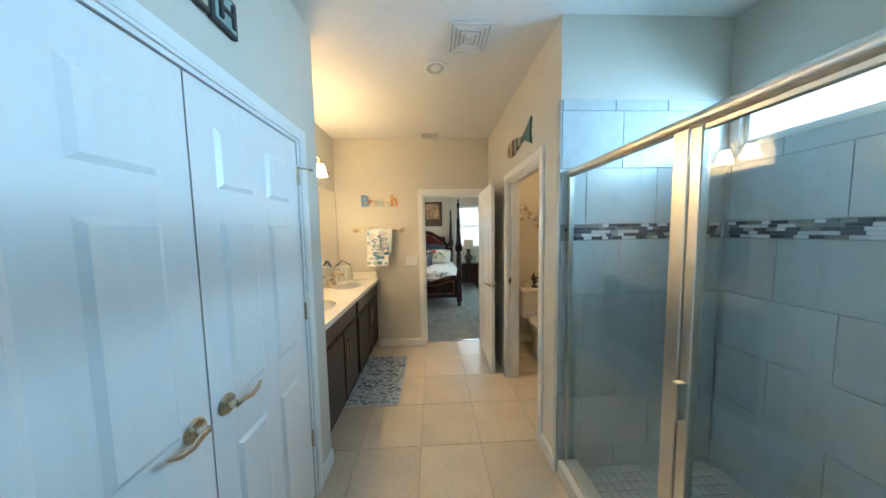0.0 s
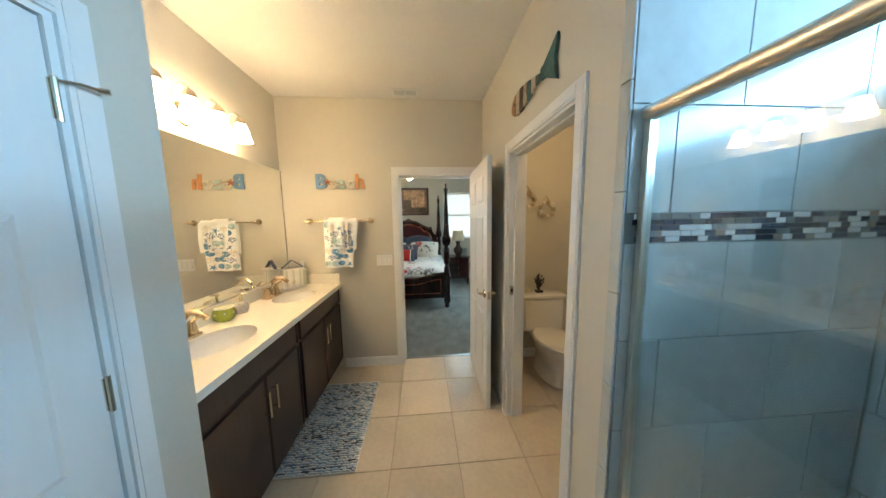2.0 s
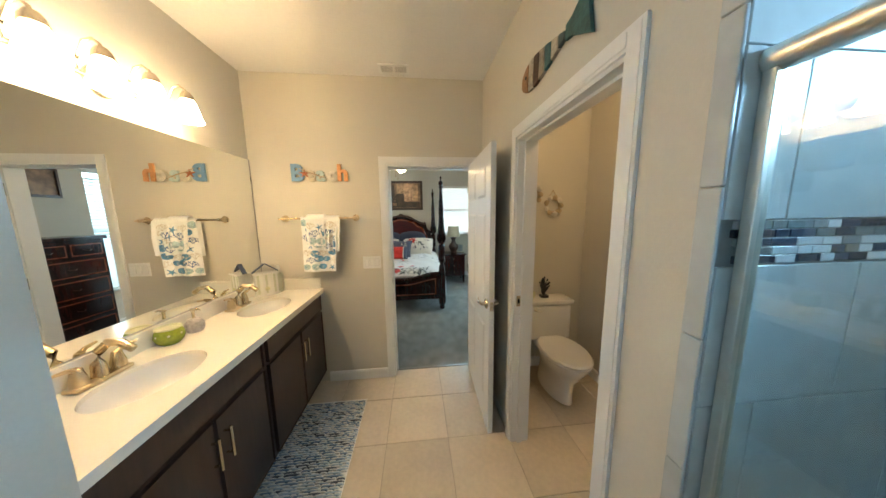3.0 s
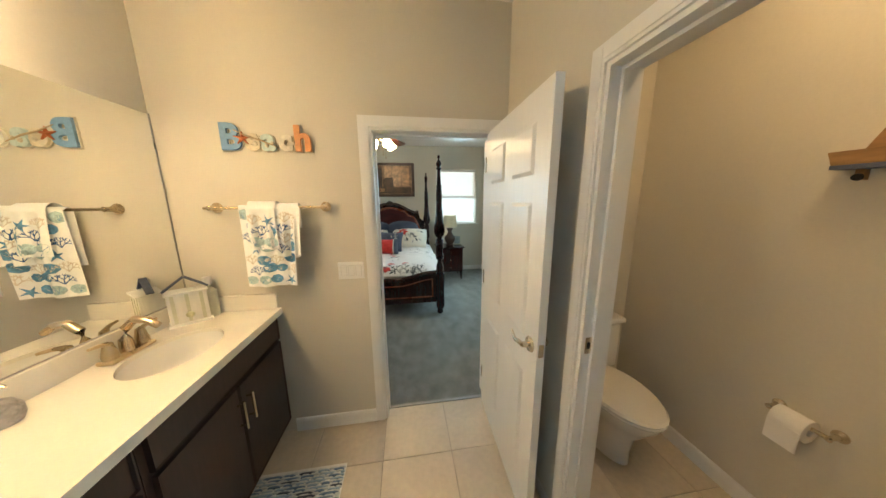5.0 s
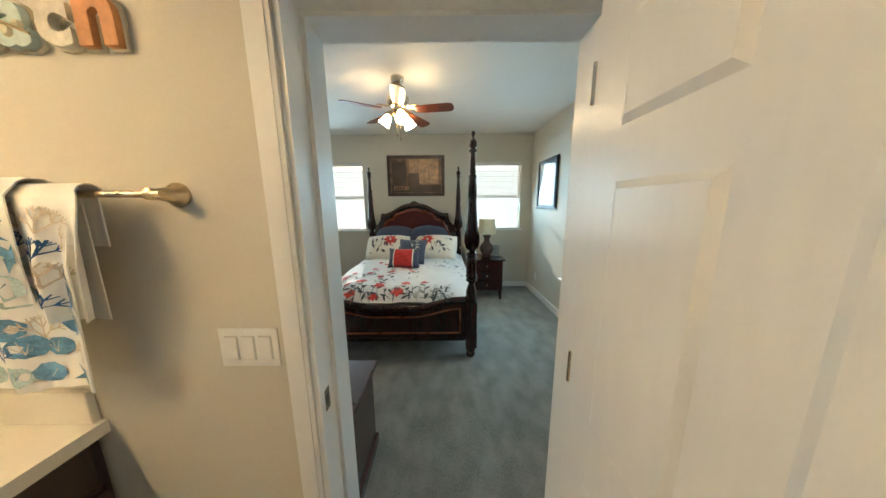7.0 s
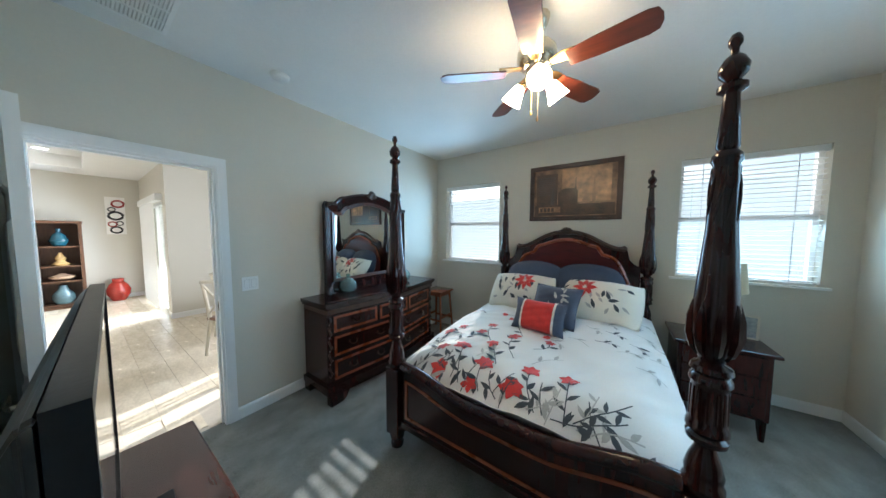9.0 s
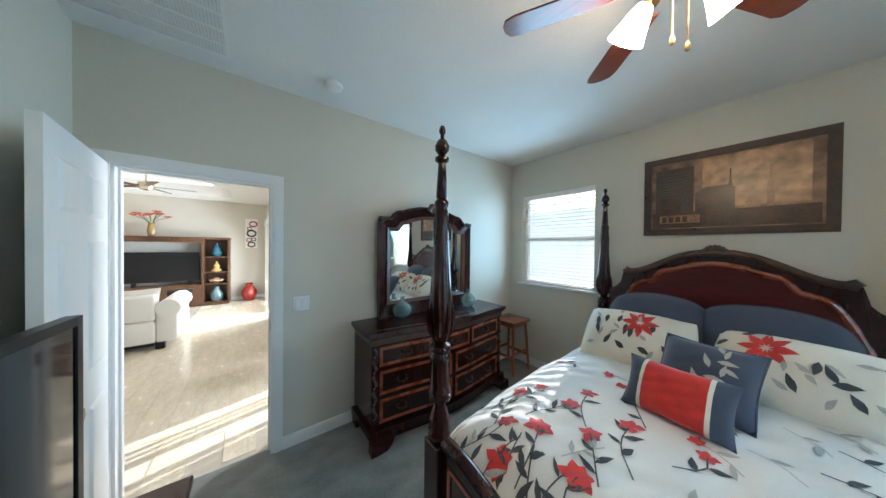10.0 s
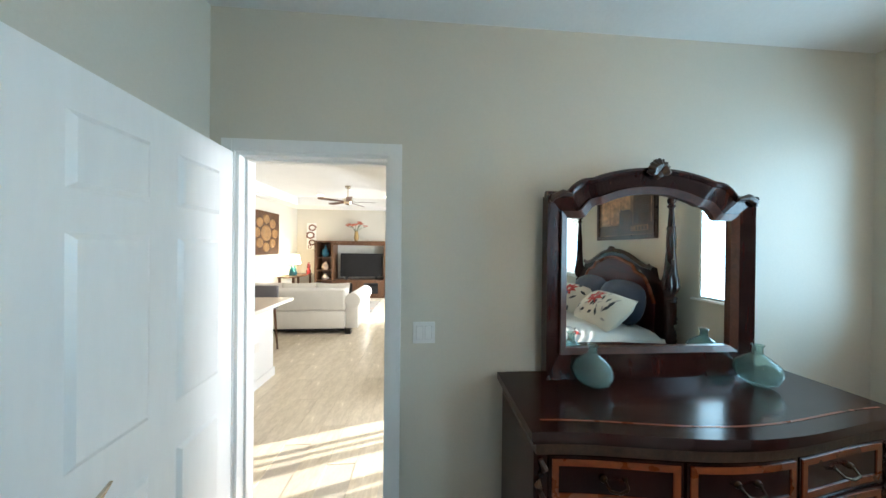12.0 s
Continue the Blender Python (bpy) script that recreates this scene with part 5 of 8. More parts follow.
def blind_window(name, m, w, h, label, tilt=-3, pitch=0.043):
    """A sash window with a white slatted blind; stands in x and z from its lower middle, room on the -y side."""
    o = thing(name, m, label, "window", kind="structure")
    part("window_sill", block(-w / 2 - 0.045, w / 2 + 0.045, -0.045, 0.10, -0.022, -0.0005, 0.004), M_TRIM, o)
    part("window_frame", boxes((-w / 2 + 0.001, -w / 2 + 0.035, 0.09, 0.14, 0.001, h - 0.001), (w / 2 - 0.035, w / 2 - 0.001, 0.09, 0.14, 0.001, h - 0.001), (-w / 2 + 0.035, w / 2 - 0.035, 0.09, 0.14, 0.001, 0.04),
                               (-w / 2 + 0.035, w / 2 - 0.035, 0.09, 0.14, h - 0.04, h - 0.001), (-w / 2 + 0.035, w / 2 - 0.035, 0.085, 0.135, h / 2 - 0.025, h / 2 + 0.025)), M_TRIM, o)
    for z0, z1 in ((0.04, h / 2 - 0.025), (h / 2 + 0.025, h - 0.04)):
        p = part("pane", boxes((-w / 2 + 0.035, w / 2 - 0.035, 0.112, 0.116, z0, z1)), M_GLASS, o)
        p.visible_shadow = False
    part("headrail", block(-w / 2 + 0.004, w / 2 - 0.004, 0.012, 0.060, h - 0.055, h - 0.002, 0.004), M_TRIM, o)
    sl = bmesh.new()
    n = 5
    va = [[sl.verts.new((x, 0.025 * math.cos(math.pi * k / n) * -1, 0.003 * math.sin(math.pi * k / n) + dz)) for k in range(n + 1)] for x, dz in ((-w / 2 + 0.008, 0), (w / 2 - 0.008, 0))]
    vb = [[sl.verts.new((v.co.x, v.co.y, v.co.z + 0.0022)) for v in row] for row in va]
    for k in range(n):
        sl.faces.new((va[0][k], va[1][k], va[1][k + 1], va[0][k + 1]))
        sl.faces.new((vb[0][k + 1], vb[1][k + 1], vb[1][k], vb[0][k]))
    sl.faces.new((va[0][0], vb[0][0], vb[1][0], va[1][0])), sl.faces.new((va[0][n], va[1][n], vb[1][n], vb[0][n]))
    for q in (0, 1):
        sl.faces.new([va[q][k] for k in range(n + 1)] + [vb[q][k] for k in range(n, -1, -1)])
    mesh = mesh_of(sl, M_SLAT, "slat")
    count = int((h - 0.10) / pitch)
    for k in range(count):
        share("slat", mesh, o, (0, 0.036, 0.035 + pitch * k), (radians(tilt), 0, 0))
    part("bottom_rail", block(-w / 2 + 0.008, w / 2 - 0.008, 0.020, 0.055, 0.003, 0.020, 0.003), M_TRIM, o)
    for sx in (-0.32, 0.32):
        part("ladder_cord", boxes((sx * w - 0.003, sx * w + 0.003, 0.0085, 0.0095, 0.02, h - 0.05)), M_TRIM, o)
    part("wand", tube([(-w / 2 + 0.09, 0.003, h - 0.06), (-w / 2 + 0.09, 0.002, h - 0.60)], 0.004, 6), M_GLASS, o)
    return o


blind_window("window_1", pose(-1.5375, 8.47, 1.10), 0.925, 1.18, "white sash window with slatted blinds, sun outside")
blind_window("window_2", pose(1.30, 8.47, 1.10), 0.90, 1.18, "white sash window with slatted blinds, sun outside")
blind_window("window_3", pose(1.93, 6.5975, 0.56, 0, 0, -90), 0.955, 1.72, "tall white side window with slatted blinds", tilt=46)

# ---------------------------------------------------------------- four-poster bed
bed = thing("four_poster_bed", pose(-0.155, 6.225, 0), "dark mahogany four-poster bed with orange inlay and a red veneer headboard", "bed")
BX, BL = 0.770, 2.10
POST = [(0.0, 2.188), (0.010, 2.186), (0.017, 2.170), (0.017, 2.155), (0.010, 2.142), (0.010, 2.125), (0.024, 2.112), (0.037, 2.085), (0.034, 2.060), (0.018, 2.040), (0.036, 2.026), (0.036, 2.012), (0.020, 2.000),
        (0.020, 1.985), (0.029, 1.83), (0.024, 1.82), (0.036, 1.805), (0.038, 1.785), (0.032, 1.77), (0.036, 1.755), (0.034, 1.70), (0.040, 1.55), (0.052, 1.38), (0.060, 1.27), (0.061, 1.20), (0.050, 1.14), (0.034, 1.105), (0.030, 1.095),
        (0.052, 1.082), (0.056, 1.065), (0.046, 1.052), (0.054, 1.040), (0.056, 1.025), (0.048, 1.012), (0.050, 0.88), (0.056, 0.868), (0.058, 0.850), (0.044, 0.838), (0.056, 0.826), (0.054, 0.808), (0.030, 0.79), (0.030, 0.775),
        (0.044, 0.735), (0.054, 0.690), (0.050, 0.662), (0.058, 0.648), (0.058, 0.625), (0.050, 0.612), (0.050, 0.600)]


def bed_post(x, y):
    p = part("post", lathe(POST[::-1], 28), M_MAHOG, bed, "turned mahogany bed post", smooth=True, m=Matrix.Translation((x, y, 0)))
    part("block", block(x - 0.056, x + 0.056, y - 0.056, y + 0.056, 0.115, 0.600, 0.006, 2), M_MAHOG, p)
    part("bun_foot", lathe([(0, 0), (0.030, 0), (0.044, 0.015), (0.046, 0.035), (0.036, 0.055), (0.030, 0.062), (0.050, 0.080), (0.052, 0.098), (0.046, 0.115)], 24), M_MAHOG, p, smooth=True, m=Matrix.Translation((x, y, 0)))
    # carved leaves round the swelling of the post
    bm = bmesh.new()
    for k in range(8):
        a = 2 * math.pi * k / 8
        c, q = math.cos(a), math.sin(a)
        tube([(x + r * c, y + r * q, z) for r, z in ((0.038, 1.115), (0.050, 1.14), (0.060, 1.19), (0.0605, 1.25), (0.0575, 1.31))], [0.006, 0.012, 0.016, 0.013, 0.002], 6, bm)
    tagged(part("carved_leaves", bm, M_MAHOG, p, smooth=True), kind="stuff")
    bm = bmesh.new()
    for k in range(8):
        tube([(x + (0.0385 - 0.0012 * h) * math.cos(0.785 * k + 0.16 * h), y + (0.0385 - 0.0012 * h) * math.sin(0.785 * k + 0.16 * h), 1.585 + 0.04 * h) for h in range(5)], [0.0015, 0.0045, 0.0050, 0.0045, 0.0015], 6, bm)
    tagged(part("rope_carving", bm, M_MAHOG, p, smooth=True), kind="stuff")
    bm = bmesh.new()
    for k in range(14):
        a = 2 * math.pi * k / 14
        c, s = math.cos(a), math.sin(a)
        tube([(x + r * c, y + r * s, z) for r, z in ((0.046, 1.00), (0.047, 0.94), (0.047, 0.89))], 0.005, 6, bm)
    tagged(part("fluting", bm, M_MAHOG, p, smooth=True), kind="stuff")


for px, py in ((-BX, 0), (BX, 0), (-BX, BL), (BX, BL)):
    bed_post(px, py)


def foot_top(u):
    """Height of the footboard across its width, u from -1 to 1."""
    a = abs(u)
    return 0.535 + 0.085 * (0.5 - 0.5 * math.cos(math.pi * min(max((a - 0.25) / 0.70, 0), 1)))


us = [-1 + 2 * k / 40 for k in range(41)]
wx = BX - 0.057
part("footboard_panel", prism([(-wx, 0.195)] + [(wx, 0.195)] + [(wx * u, foot_top(u) - 0.03) for u in us[::-1]], 0.045), M_MAHOG, bed, m=Matrix.Translation((0, -0.022, 0)))
bm = bmesh.new()
tube([(wx * u, 0.0, foot_top(u) - 0.012) for u in us], 0.036, 12, bm)
part("top_rail", bm, M_MAHOG, bed, "rolled top rail", smooth=True)
part("bottom_rail", block(-wx, wx, -0.034, 0.034, 0.185, 0.235, 0.008), M_MAHOG, bed)


def frame_line(fun_top, x0, x1, z0, y, w, drop, depth=0.006):
    """A closed strip of inlay that follows a curved top."""
    n = 40
    outer, inner = [(x0, z0), (x1, z0)], [(x0 + w, z0 + w), (x1 - w, z0 + w)]
    for k in range(n + 1):
        x = x1 + (x0 - x1) * k / n
        outer.append((x, fun_top(x) - drop))
        xi = min(max(x, x0 + w), x1 - w)
        inner.append((xi, fun_top(xi) - drop - w))
    bm = bmesh.new()
    a = [bm.verts.new((x, y, z)) for x, z in outer]
    b = [bm.verts.new((x, y, z)) for x, z in inner]
    c = [bm.verts.new((x, y - depth, z)) for x, z in outer]
    d = [bm.verts.new((x, y - depth, z)) for x, z in inner]
    m = len(a)
    for k in range(m):
        q = (k + 1) % m
        bm.faces.new((c[k], c[q], d[q], d[k])), bm.faces.new((a[k], a[q], c[q], c[k])), bm.faces.new((b[k], d[k], d[q], b[q]))
    bmesh.ops.dissolve_degenerate(bm, dist=1e-5, edges=bm.edges[:])
    return bm


part("inlay_strip", frame_line(lambda x: foot_top(x / wx), -wx + 0.045, wx - 0.045, 0.262, -0.0225, 0.017, 0.085), M_INLAY, bed, "orange satinwood inlay")
for sx in (-1, 1):
    part("side_rail", block(sx * BX - 0.022, sx * BX + 0.022, 0.058, BL - 0.058, 0.22, 0.42, 0.005), M_MAHOG, bed)


def head_top(x):
    """Height of the headboard: a low shoulder, a step and a broad arch."""
    a = abs(x)
    if a > 0.60:
        return 1.17 + 0.16 * (1 - (a - 0.60) / 0.115) ** 2 * 0.6 + 0.02
    if a > 0.545:
        return 1.36 + 0.015 * math.sin((0.60 - a) * 40)
    return 1.38 + 0.185 * (0.5 + 0.5 * math.cos(math.pi * (a / 0.545) ** 1.25))


n = 60
hx = [-wx + 2 * wx * k / n for k in range(n + 1)]
part("headboard_panel", prism([(-wx, 0.30), (wx, 0.30)] + [(x, head_top(x)) for x in hx[::-1]], 0.05), M_MAHOG, bed, m=Matrix.Translation((0, BL - 0.025, 0)))


vx = [-0.62 + 1.24 * k / 60 for k in range(61)]


def arch(x):
    a = abs(x)
    if a < 0.32:
        return 1.385 + 0.078 * (0.5 + 0.5 * math.cos(math.pi * (a / 0.33) ** 1.2))
    if a < 0.37:
        return 1.385 - 0.085 * (a - 0.32) / 0.05
    if a < 0.46:
        return 1.300 - 0.030 * (a - 0.37) / 0.09
    return 1.270 - 0.30 * ((a - 0.46) / 0.16) ** 1.6


part("veneer_panel", prism([(-0.62, 0.45), (0.62, 0.45)] + [(x, arch(x)) for x in vx[::-1]], 0.006), M_MAHOG_RED, bed, "glossy red mahogany veneer", m=Matrix.Translation((0, BL - 0.0315, 0)))
bm = tube([(x, BL - 0.033, arch(x) + 0.004) for x in vx], 0.019, 8)
part("arch_inlay", bm, M_INLAY, bed, "orange inlay moulding along the arch", smooth=True)
cr = [-0.58 + 1.16 * k / 60 for k in range(61)]
part("crown_moulding", tube([(x, BL - 0.02, head_top(x) - 0.008) for x in cr], 0.024, 10), M_CARVE, bed, "carved dark crown moulding", smooth=True)
bm = tube([(-0.17, BL - 0.045, 1.515), (-0.10, BL - 0.05, 1.545), (-0.03, BL - 0.055, 1.55), (0.03, BL - 0.055, 1.55), (0.10, BL - 0.05, 1.545), (0.17, BL - 0.045, 1.515)], [0.008, 0.018, 0.022, 0.022, 0.018, 0.008], 8)
crest = part("shell_crest", bm, M_CARVE, bed, "carved shell crest", smooth=True)
for k in range(9):
    a = radians(-80 + 20 * k)
    part("shell_lobe", tube([(0, BL - 0.045, 1.545), (0.045 * math.sin(a), BL - 0.058, 1.545 + 0.04 * math.cos(a)), (0.075 * math.sin(a), BL - 0.05, 1.545 + 0.068 * math.cos(a))], [0.010, 0.016, 0.009], 8), M_CARVE, crest, smooth=True)
for sx in (-1, 1):
    bm = tube([(sx * 0.53, BL - 0.04, 1.385), (sx * 0.565, BL - 0.045, 1.40), (sx * 0.59, BL - 0.04, 1.375), (sx * 0.575, BL - 0.04, 1.355)], [0.008, 0.014, 0.012, 0.006], 8)
    part("corner_scroll", bm, M_CARVE, bed, "carved scroll", smooth=True)

mattress = thing("mattress", pose(-0.155, 6.225, 0), "white box spring and mattress in the bed frame", "mattress")
part("box_spring", block(-0.735, 0.735, 0.10, 2.04, 0.25, 0.42, 0.02), M_LINEN, mattress)
part("mattress_body", block(-0.735, 0.735, 0.16, 2.04, 0.421, 0.585, 0.05, 3), M_LINEN, mattress, smooth=True)

# ---------------------------------------------------------------- duvet and its embroidery
DW, D0, D1 = 0.80, 6.245, 8.22


def duvet_z(x, y):
    """Height of the duvet's top over the floor, x from the bed's middle line."""
    a = abs(x)
    v = (y - D0) / (D1 - D0)
    z = 0.665 + 0.055 * min(v * 2.2, 1) + 0.012 * math.sin(3.1 * x + 2.3 * y) + 0.007 * math.sin(7.3 * x - 5.1 * y) + 0.004 * math.sin(17 * x + 13 * y) + 0.0028 * math.sin(31 * x - 19 * y + 3 * math.sin(9 * y))
    z -= 0.095 * max(0, 1 - (y - D0) / 0.26) ** 2
    z -= 0.075 * max(0, (a - 0.50) / 0.30) ** 2
    return z


def duvet_point(u, v):
    """u across from -1 to 1 with the hanging sides, v from foot to head."""
    y = D0 + (D1 - D0) * v
    s = u * (DW + 0.30)
    a = abs(s)
    if a <= DW:
        return Vector((s * (1 - 0.0 * a), y, duvet_z(s, y)))
    down = a - DW
    wave = 0.014 * math.sin(y * 11) + 0.009 * math.sin(y * 23 + 1)
    return Vector((math.copysign(DW + 0.015 + wave * min(down / 0.1, 1) + 0.02 * min(down / 0.08, 1), s), y, duvet_z(DW, y) - down))


bm = thick_sheet(96, 96, lambda u, v: duvet_point(-1 + 2 * u, v), 0.02)
duvet = thing("duvet", pose(-0.155, 0, 0), "white duvet embroidered with red flowers and slate leaves", "duvet")
part("cover", bm, M_LINEN, duvet, smooth=True)
UP = 0.0045


def spot(x, y):
    s = max(min(x, DW + 0.26), -DW - 0.26)
    p = duvet_point(s / (DW + 0.30), (y - D0) / (D1 - D0))
    return p + (Vector((0, 0, UP)) if abs(s) <= DW else Vector((math.copysign(UP, s), 0, 0)))


def patch(bm, pts):
    """A small flat motif laid on the cloth as a fan."""
    vs = [bm.verts.new(spot(*p)) for p in pts]
    c = bm.verts.new(spot(sum(p[0] for p in pts) / len(pts), sum(p[1] for p in pts) / len(pts)))
    for k in range(len(vs)):
        bm.faces.new((c, vs[k], vs[(k + 1) % len(vs)]))


def leaf(bm, x, y, ang, length, width):
    c, s = math.cos(ang), math.sin(ang)
    pts = []
    for u, w in ((0, 0), (0.25, 0.8), (0.5, 1), (0.8, 0.5), (1, 0), (0.8, -0.35), (0.5, -0.8), (0.25, -0.7)):
        dx, dy = u * length, w * width / 2
        pts.append((x + c * dx - s * dy, y + s * dx + c * dy))
    patch(bm, pts)


def flower(made, x, y, r, ang, petals=6):
    bm = bmesh.new()
    made.append(bm)
    patch(bm, [(x + 0.36 * r * math.cos(0.785 * k), y + 0.36 * r * math.sin(0.785 * k)) for k in range(8)])
    for k in range(petals):
        a = ang + 2 * math.pi * k / petals
        leaf(bm, x + 0.12 * r * math.cos(a), y + 0.12 * r * math.sin(a), a + 0.25 * math.sin(5 * k + 30 * x), r * (0.80 + 0.35 * ((k * 37) % 5) / 5), r * 0.82)


def stem(bm, pts, w):
    dense = []
    for a, b in zip(pts, pts[1:]):
        for k in range(6):
            u = k / 6
            dense.append((a[0] + (b[0] - a[0]) * u, a[1] + (b[1] - a[1]) * u))
    dense.append(pts[-1])
    for (xa, ya), (xb, yb) in zip(dense, dense[1:]):
        d = math.hypot(xb - xa, yb - ya) or 1
        nx, ny = -(yb - ya) / d * w / 2, (xb - xa) / d * w / 2
        vs = [bm.verts.new(spot(xa + nx, ya + ny)), bm.verts.new(spot(xa - nx, ya - ny)), bm.verts.new(spot(xb - nx, yb - ny)), bm.verts.new(spot(xb + nx, yb + ny))]
        bm.faces.new(vs)


red, slate, pale = [], bmesh.new(), bmesh.new()
rnd = random.Random(21)


def vine(x, y, fx, fy, bow, ground, lead=0.05, size=0.085):
    """A curved stem from (x, y) to a flower at (fx, fy), with leaves in turn on both sides."""
    d = math.hypot(fx - x, fy - y)
    n = max(3, int(d / 0.05))
    nx, ny = -(fy - y) / d, (fx - x) / d
    pts = [(x + (fx - x) * k / n + nx * bow * math.sin(math.pi * k / n), y + (fy - y) * k / n + ny * bow * math.sin(math.pi * k / n)) for k in range(n + 1)]
    stem(ground, pts, 0.006)
    for k in range(1, n):
        a = math.atan2(pts[k + 1][1] - pts[k - 1][1], pts[k + 1][0] - pts[k - 1][0])
        side = 1 if k % 2 else -1
        if rnd.random() < 0.86:
            leaf(ground, *pts[k], a + side * radians(rnd.uniform(32, 62)), size * rnd.uniform(0.75, 1.15), size * rnd.uniform(0.30, 0.40))
    return math.atan2(pts[-1][1] - pts[-2][1], pts[-1][0] - pts[-2][0])


# flowers over the left half, on vines that climb from the foot
for fx, fy, sx, sy, r in ((-0.47, 6.33, -0.52, 6.28, 0.060), (-0.69, 6.80, -0.60, 6.45, 0.050), (-0.43, 6.58, -0.36, 6.29, 0.062), (-0.20, 6.47, -0.16, 6.28, 0.062), (0.02, 6.36, 0.06, 6.28, 0.068), (0.08, 6.55, 0.16, 6.28, 0.056),
                          (0.29, 6.56, 0.30, 6.28, 0.052), (-0.39, 7.05, -0.28, 6.74, 0.044), (-0.25, 6.71, -0.13, 6.48, 0.048), (-0.15, 6.92, -0.06, 6.62, 0.050), (-0.21, 7.17, -0.10, 6.95, 0.038), (-0.41, 6.87, -0.52, 6.60, 0.046),
                          (-0.23, 6.30, -0.20, 6.28, 0.046), (-0.56, 6.51, -0.66, 6.29, 0.050), (-0.84, 6.60, -0.86, 6.32, 0.056), (-0.62, 6.92, -0.70, 6.66, 0.040), (0.10, 6.98, 0.02, 6.80, 0.036), (-0.98, 6.75, -1.0, 6.40, 0.050)):
    if math.hypot(fx - sx, fy - sy) > 0.12:
        a = vine(sx, sy, fx, fy, rnd.uniform(-0.05, 0.05), slate)
    else:
        a = rnd.uniform(0.6, 2.2)
    flower(red, fx, fy, r * 1.05, a, 6 if r > 0.055 else 5)
# bare sprays along the foot
for sx, sy, fx, fy, g in ((0.20, 6.28, 0.16, 6.47, slate), (0.24, 6.28, 0.56, 6.40, slate), (0.34, 6.30, 0.58, 6.52, slate), (0.12, 6.28, 0.26, 6.44, pale), (0.36, 6.28, 0.44, 6.50, pale), (0.42, 6.28, 0.62, 6.34, pale), (-0.30, 6.28, -0.38, 6.46, slate), (-0.05, 6.28, -0.14, 6.42, slate),
                          (-0.66, 6.28, -0.60, 6.44, pale), (-0.28, 6.50, -0.18, 6.68, pale), (0.06, 6.62, 0.22, 6.80, pale), (-0.62, 6.62, -0.52, 6.78, pale), (-0.74, 6.50, -0.72, 6.70, slate), (-0.08, 6.30, 0.0, 6.46, slate), (-0.42, 6.28, -0.46, 6.48, slate)):
    vine(sx, sy, fx, fy, rnd.uniform(-0.03, 0.03), g, size=0.078)
# leaves and buds along the edge at the footboard
for k in range(18):
    x = -0.74 + 1.36 * k / 17
    leaf(slate if k % 3 else pale, x, D0 + rnd.uniform(0.005, 0.03), radians(90 + rnd.uniform(-60, 60)), rnd.uniform(0.07, 0.11), rnd.uniform(0.026, 0.036))
    if k % 3 == 0:
        vine(x, D0 + 0.004, x + rnd.uniform(-0.08, 0.08), D0 + rnd.uniform(0.15, 0.24), rnd.uniform(-0.03, 0.03), slate if k % 4 else pale, size=0.070)
# small sprigs higher up and along the window side
for x, y in ((0.06, 7.05), (0.52, 7.10), (0.60, 7.32), (0.44, 7.45), (0.66, 7.55), (0.55, 7.72), (0.68, 7.85), (-0.30, 7.30), (0.02, 7.25), (0.70, 7.15), (-0.72, 7.35), (0.38, 7.22), (0.62, 6.95), (0.40, 7.62), (0.74, 7.40), (0.30, 7.48), (0.58, 7.92), (-0.40, 7.38), (0.20, 7.16)):
    a = rnd.uniform(-0.9, 0.2)
    g = slate if rnd.random() < 0.45 else pale
    vine(x, y, x + 0.16 * math.cos(a), y + 0.16 * math.sin(a), 0.02, g, size=0.075)
    if x < 0.1:
        flower(red, x, y, 0.034, a)
for bm in red:
    part("flower", bm, M_RED, duvet, "red embroidered flower")
tagged(part("leaves", slate, M_LEAF, duvet, "slate grey embroidered leaves and stems"), kind="stuff")
tagged(part("pale_leaves", pale, M_PALE_LEAF, duvet, "pale grey printed leaves"), kind="stuff")


def cushion(w, h, t, seg=18, pinch=0.10):
    """A stuffed pillow lying in x and z, thick along y, with drawn corners; also its front surface as a function."""
    def half(u, v):
        a, b = max(1 - abs(u) ** 2.6, 0), max(1 - abs(v) ** 2.6, 0)
        return t / 2 * (a * b) ** 0.55

    def place(u, v, s):
        k = 1 - pinch * (abs(u * v) ** 1.5) * -0.35 - pinch * 0.5 * ((1 - u * u) * abs(v) ** 4 + (1 - v * v) * abs(u) ** 4)
        wr = 0.004 * math.sin(9 * u + 5 * v) + 0.003 * math.sin(15 * v - 7 * u)
        return Vector((w / 2 * u * k, s * (half(u, v) + wr * (1 - u * u) * (1 - v * v)), h / 2 * v * k + h / 2))
    bm = bmesh.new()
    for s in (-1, 1):
        g = [[bm.verts.new(place(-1 + 2 * i / seg, -1 + 2 * j / seg, s)) for j in range(seg + 1)] for i in range(seg + 1)]
        for i in range(seg):
            for j in range(seg):
                bm.faces.new((g[i][j], g[i + 1][j], g[i + 1][j + 1], g[i][j + 1]))
    bmesh.ops.remove_doubles(bm, verts=bm.verts[:], dist=0.0008)
    return bm, place


def motif(place, w, h, shapes):
    """Flat motifs on a pillow's front; shapes as lists of points in metres from its middle."""
    bm = bmesh.new()
    for pts in shapes:
        def at(x, z):
            p = place(max(min(2 * x / w, 0.97), -0.97), max(min(2 * z / h, 0.97), -0.97), -1)
            return p + Vector((0, -0.004, 0))
        vs = [bm.verts.new(at(*p)) for p in pts]
        c = bm.verts.new(at(sum(p[0] for p in pts) / len(pts), sum(p[1] for p in pts) / len(pts)))
        for k in range(len(vs)):
            bm.faces.new((c, vs[k], vs[(k + 1) % len(vs)]))
    return bm


